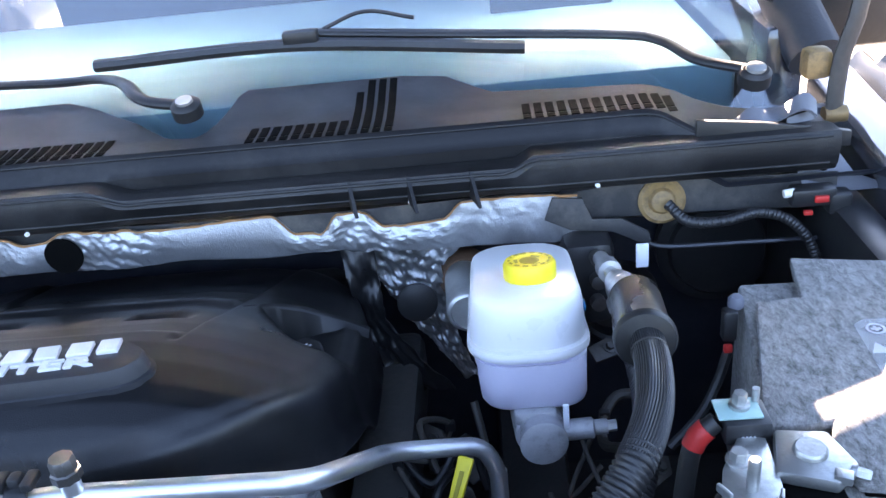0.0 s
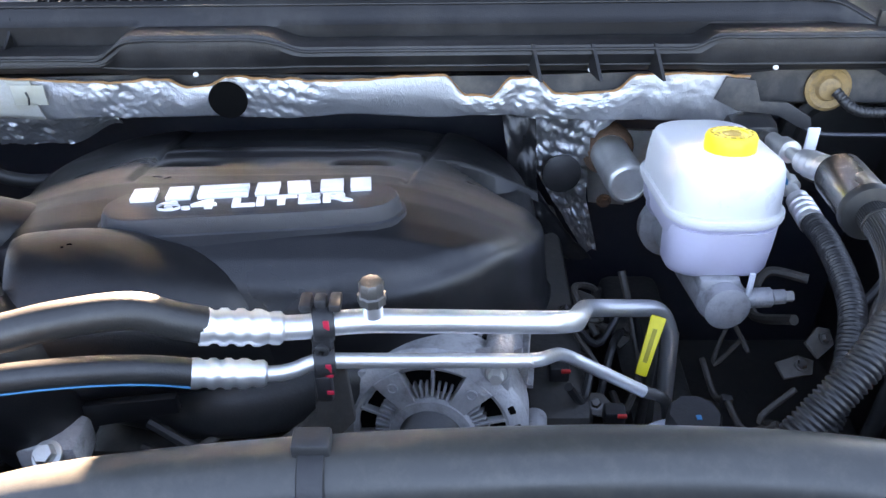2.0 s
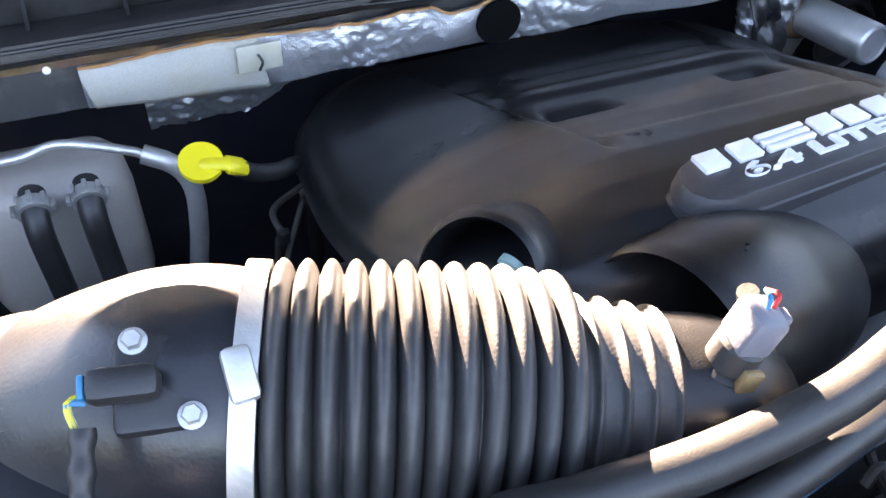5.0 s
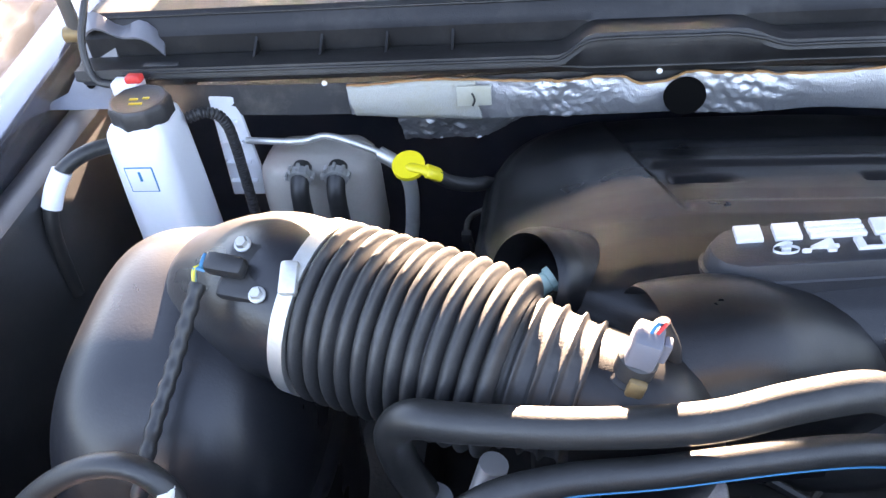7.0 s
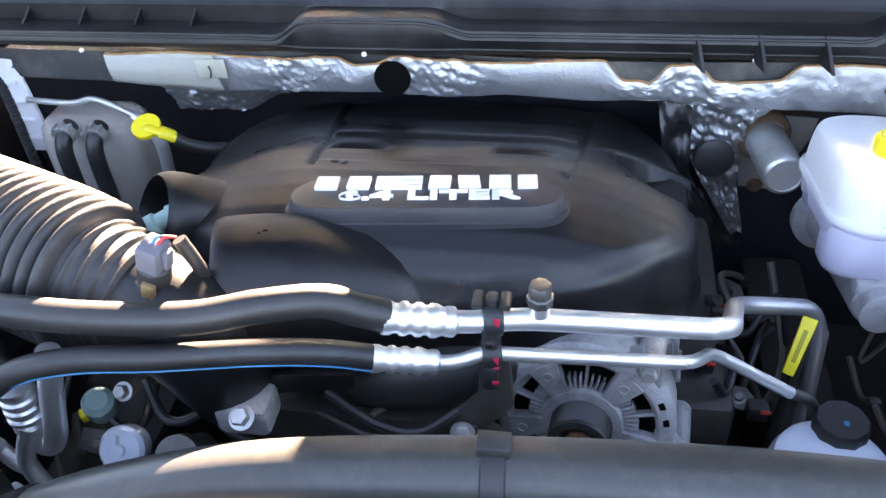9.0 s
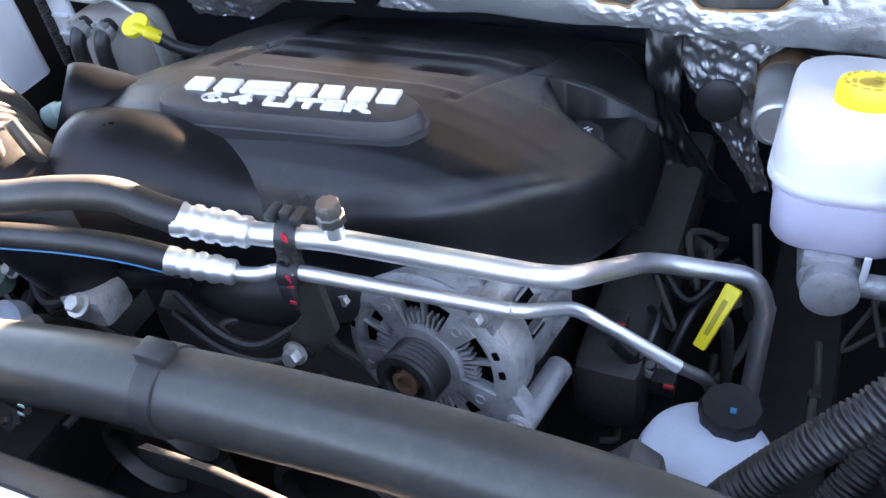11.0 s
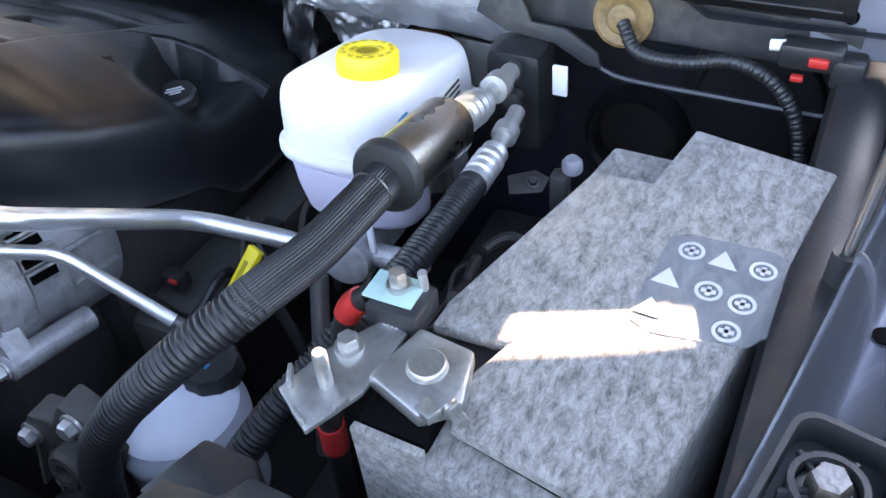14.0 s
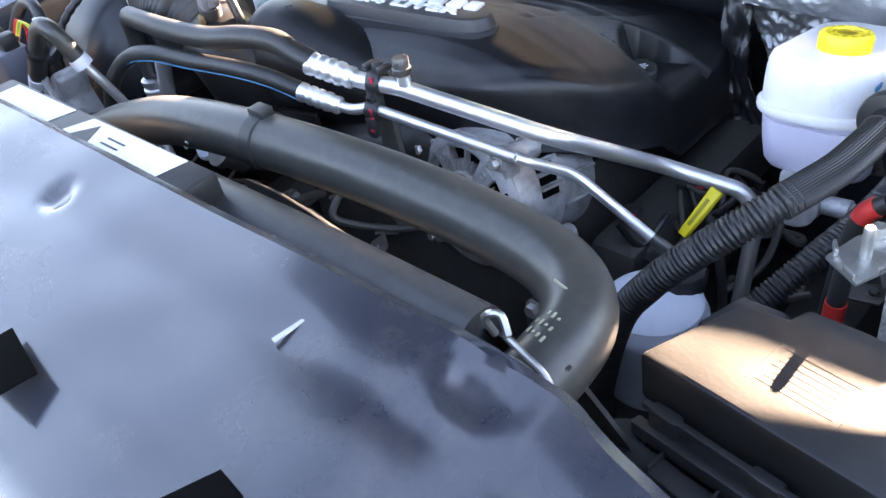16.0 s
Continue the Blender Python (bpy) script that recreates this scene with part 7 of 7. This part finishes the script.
    part("boss", lathe([(0.006, 0.010), (0.006, 0.016), (0, 0.017)], (-0.637, 0.478, 1.140), (0.05, -0.75, 0.65), 14), M_PSRES, s)
    t = thing("thermostat_housing", (-0.51, 0.48, 1.15), "grey cast thermostat housing with a bolt", "housing")
    part("body", box((-0.510, 0.495, 1.195), (0.05, 0.04, 0.034), Matrix.Identity(4), 0.008), M_CAST, t)
    part("bolt", bolt((-0.506, 0.474, 1.207), (0, -0.6, 1), 0.0085, 0.010), M_STEEL, t)
    part("spout", lathe([(0.019, 0), (0.019, 0.03), (0.022, 0.032), (0.022, 0.045), (0, 0.045)], (-0.566, 0.485, 1.135), (-0.05, -0.7, 0.7), 24), M_DARKSTEEL, t)
    part("bolt", bolt((-0.643, 0.515, 1.178), (0, -0.7, 0.7), 0.007, 0.01), M_STEEL, t)
    for p in ([(-0.60, 0.53, 1.17), (-0.56, 0.51, 1.165), (-0.53, 0.50, 1.15), (-0.50, 0.51, 1.12)], [(-0.62, 0.52, 1.20), (-0.60, 0.50, 1.17), (-0.57, 0.50, 1.175), (-0.54, 0.52, 1.20)],
              [(-0.45, 0.53, 1.19), (-0.40, 0.515, 1.168), (-0.36, 0.515, 1.163), (-0.32, 0.53, 1.185)], [(-0.46, 0.525, 1.165), (-0.40, 0.51, 1.152), (-0.35, 0.51, 1.15), (-0.31, 0.525, 1.165)],
              [(-0.08, 0.66, 1.10), (-0.06, 0.68, 1.06), (-0.05, 0.72, 1.08), (-0.07, 0.76, 1.05)], [(-0.04, 0.70, 1.02), (-0.02, 0.75, 1.07), (0.0, 0.80, 1.05), (0.0, 0.84, 1.0)],
              [(-0.07, 0.80, 1.09), (-0.03, 0.78, 1.05), (0.01, 0.82, 1.08), (0.03, 0.80, 1.02)]):
        w = thing("engine_wire", p[0], "grimy black wiring loom beside the engine", "wiring", "engine wires")
        part("loom", tube(p, 0.0048, n=24, seg=8), M_CONDUIT, w)
    for p in ((-0.085, 0.70, 1.085), (-0.03, 0.66, 1.06), (-0.06, 0.82, 1.06)):
        w = thing("injector_plug", p, "small black plug with a red lock beside the engine", "plug", "engine plugs")
        part("plug", box(p, (0.022, 0.018, 0.02), bevel=0.003), M_PLASTIC, w)
        part("lock", box((p[0] + 0.006, p[1] - 0.010, p[2] + 0.008), (0.010, 0.004, 0.004), bevel=0.001), M_RED, w)
    sidep = thing("valve_cover", (-0.10, 0.83, 1.0), "black grimy valve cover and wiring trough beside the engine", "valve cover")
    part("trough", box((-0.085, 0.86, 1.02), (0.07, 0.42, 0.09), bevel=0.015), M_DARK, sidep)
    part("body", box((-0.60, 0.84, 1.03), (0.08, 0.42, 0.10), bevel=0.015), M_DARK, sidep)


build_front_left()


# ---- ends of the cowl and small things at the left ----
def build_cowl_ends():
    for s in (1, -1):
        k = thing("cowl_end_bracket", (CX + s * 0.79, 1.05, 1.28), "dusty grey painted bracket with a curled edge at the cowl's end", "bracket", "cowl end brackets")
        P = lambda x, y, z: V(CX + s * (x - 0.008 - CX), y - 0.03, z - 0.020)
        rows = []
        for i in range(13):
            u = i / 12
            x = 0.346 + 0.10 * u
            roll = 0.010 * math.sin(u * 9.0)
            rows.append([P(x, 1.035 + 0.012 * u, 1.349 + 0.030 * math.sin(u * 2.4) + roll * 0.6), P(x + 0.004, 1.055 + 0.010 * u, 1.362 + 0.026 * math.sin(u * 2.4) + roll),
                         P(x + 0.006, 1.085, 1.352 + 0.020 * math.sin(u * 2.4)), P(x + 0.010, 1.115, 1.338)])
        part("curled_edge", strip(rows, (0, 0.001, -0.003)), M_GREYPAINT, k, "curled grey edge")
        rows = [[P(0.415, 1.055, 1.368), P(0.440, 1.062, 1.372), P(0.462, 1.075, 1.352)], [P(0.412, 1.045, 1.340), P(0.448, 1.050, 1.338), P(0.478, 1.060, 1.322)],
                [P(0.425, 1.030, 1.308), P(0.462, 1.036, 1.304), P(0.496, 1.045, 1.296)], [P(0.430, 1.015, 1.289), P(0.480, 1.020, 1.286), P(0.535, 1.025, 1.284)]]
        part("apron", strip(rows, (0, 0.003, -0.002)), M_GREYPAINT, k, "sloping grey painted apron")
        # drain hole's shade painted as a black disc on the apron
        part("drain_hole", lathe([(0.006, 0), (0.006, 0.0016), (0, 0.0016)], P(0.455, 1.037, 1.312), (0, -0.7, 0.6), 16), M_SHADE, k, "black disc for a drain hole's shade")


build_cowl_ends()


def build_streak_strip():
    s = thing("streak_strip", (0.37, 1.0, 1.33), "black rubber strip at the cowl's end, cut to bound the sun streak", "seal")
    # top edge is added as the rear limit of the battery's sun streak
    part("strip", prism([(0.296, 1.366), (0.37, 1.3567), (0.428, 1.3468), (0.47, 1.338), (0.47, 1.320), (0.296, 1.335)], -0.004, 0.004, Matrix.Translation((0, 0.998, 0)) @ Matrix.Rotation(radians(90), 4, "X"), 0.0015), M_RUBBER, s)


build_streak_strip()


def build_left_rear():
    p = thing("washer_plug", (-1.11, 0.97, 1.32), "white plug with a red clip above the coolant bottle", "plug")
    part("body", box((-1.112, 0.962, 1.312), (0.036, 0.020, 0.018), Matrix.Identity(4), 0.003), M_WHITE, p)
    part("clip", box((-1.098, 0.955, 1.326), (0.020, 0.014, 0.009), Matrix.Identity(4), 0.003), M_RED, p, "red clip")
    part("cable", tube([(-1.128, 0.965, 1.312), (-1.155, 0.968, 1.320), (-1.165, 0.985, 1.355), (-1.160, 1.01, 1.39), (-1.155, 1.05, 1.43)], 0.0045, n=24, seg=8), M_CONDUIT, p)
    part("bracket", box((-1.075, 0.985, 1.315), (0.045, 0.012, 0.028), bevel=0.003), M_PLASTIC, p)
    t = thing("overflow_tube", (-1.0, 0.95, 1.2), "thin black corrugated overflow tube beside the bottle", "tube")
    part("tube", tube([(-1.038, 0.935, 1.284), (-1.018, 0.942, 1.286), (-1.004, 0.950, 1.272), (-1.000, 0.955, 1.235), (-1.0, 0.955, 1.12)], corrugated(0.0062, 0.0045, 0.0009), n=150, seg=10), M_CONDUIT, t)
    w = thing("taped_hose", (-1.17, 0.83, 1.2), "black hose with a white taped end at the inner fender", "hose")
    part("hose", tube([(-1.105, 0.90, 1.275), (-1.135, 0.868, 1.283), (-1.160, 0.845, 1.272), (-1.175, 0.828, 1.245), (-1.182, 0.815, 1.20), (-1.185, 0.81, 1.12)], 0.009, n=30, seg=12), M_RUBBER, w)
    part("tape", tube([(-1.158, 0.846, 1.274), (-1.168, 0.836, 1.258), (-1.176, 0.826, 1.238)], 0.0115, n=8, seg=14), M_WHITE, w, "white tape wrap")
    r = thing("liner_rail", (-1.22, 0.7, 1.2), "black plastic rail clipped along the inner fender", "rail")
    part("rail", prism([(-1.215, 0.50), (-1.185, 0.50), (-1.205, 0.95), (-1.235, 0.95)], 1.05, 1.16, None, 0.006), M_PLASTIC, r)
    for k in range(5):
        part("clip", box((-1.194 - 0.0045 * k, 0.54 + 0.09 * k, 1.163), (0.022, 0.018, 0.014), bevel=0.003), M_PLASTIC, r)


build_left_rear()


def build_wheels():
    for s in (-1, 1):
        c = V(CX + s * 0.86, 0.55, 0.40)
        w = thing("wheel", (c.x, c.y, 0.0), "black tyre on a silver rim, standing on the ground", "wheel", "front wheels")
        tyre = part("tyre", lathe([(0.25, -0.12), (0.36, -0.125), (0.395, -0.10), (0.40, -0.05), (0.40, 0.05), (0.395, 0.10), (0.36, 0.125), (0.25, 0.12), (0.25, -0.12)], c, (s, 0, 0), 64, caps=False), M_RUBBER, w)
        part("rim", lathe([(0.255, 0.10), (0.245, 0.11), (0.23, 0.08), (0.10, 0.06), (0.07, 0.085), (0, 0.085)], c, (s, 0, 0), 48), M_ZINC, w, "silver steel rim")


build_wheels()


def build_clutter():
    rnd = random.Random(11)
    spots = [(-0.07, 0.02, 0.60, 0.92, 0.98, 1.10), (0.12, 0.22, 0.60, 0.95, 1.00, 1.13), (-0.80, -0.62, 0.40, 0.60, 1.02, 1.14), (-0.48, -0.30, 0.46, 0.56, 1.06, 1.16), (-0.70, -0.62, 0.70, 0.98, 1.02, 1.13)]
    for x0, x1, y0, y1, z0, z1 in spots:
        for k in range(5):
            a = V(rnd.uniform(x0, x1), rnd.uniform(y0, y1), rnd.uniform(z0, z1))
            pts = [a]
            for _ in range(4):
                a = a + V(rnd.uniform(-0.05, 0.05), rnd.uniform(-0.06, 0.06), rnd.uniform(-0.05, 0.025))
                pts.append(V(min(max(a.x, x0 - 0.02), x1 + 0.02), min(max(a.y, y0), y1), min(max(a.z, z0 - 0.03), z1)))
            w = thing("engine_wire", pts[0], "grimy black wiring loom beside the engine", "wiring", "engine wires")
            part("loom", tube(pts, rnd.uniform(0.0028, 0.0065), n=36, seg=8), M_GRIME, w)
            if k % 2 == 0:
                part("clip", box(pts[2], (0.012, 0.010, 0.014), None, 0.002), M_PLASTIC, w)
        for k in range(3):
            c = V(rnd.uniform(x0, x1), rnd.uniform(y0, y1), rnd.uniform(z0 - 0.02, z1 - 0.02))
            g = thing("engine_bracket", c, "small grimy steel bracket with a bolt beside the engine", "bracket", "engine brackets")
            m = Matrix.Translation(c) @ Matrix.Rotation(rnd.uniform(-1, 1), 4, "Z") @ Matrix.Rotation(rnd.uniform(0.2, 0.9), 4, "X")
            part("plate", prism([(-0.020, -0.012), (0.014, -0.012), (0.024, 0.004), (0.010, 0.014), (-0.020, 0.010)], -0.002, 0.002, m, 0.001), M_GRIME, g)
            part("bolt", bolt(m @ V(0.006, 0.0, 0.002), m.to_3x3() @ V(0, 0, 1), 0.0055, 0.006), M_DARKSTEEL, g)


build_clutter()


# ---- seating heights of the front and left things ----
RISE = {"suction_line": 0.008, "liquid_line": 0.008, "pipe_clamp": 0.008, "intake_duct": 0.008, "temperature_sensor": 0.008,
        "breather_plug": 0.006, "thermostat_housing": 0.007, "sender_disc": 0.008, "coolant_sensor_plug": 0.008, "condenser_pipe": 0.008,
        "heater_hose": 0.008, "support_bracket": 0.008, "relay_module": 0.008, "sensor_loom": 0.008, "front_loom": 0.008, "pump_casting": 0.008,
        "oil_dipstick": 0.006, "brake_fluid_reservoir": 0.003, "coolant_bottle": 0.004, "expansion_tank": 0.003, "transmission_dipstick": 0.004}
for ob in scene.objects:
    if ob.parent is None and ob.name in RISE:
        ob.location.z += RISE[ob.name]
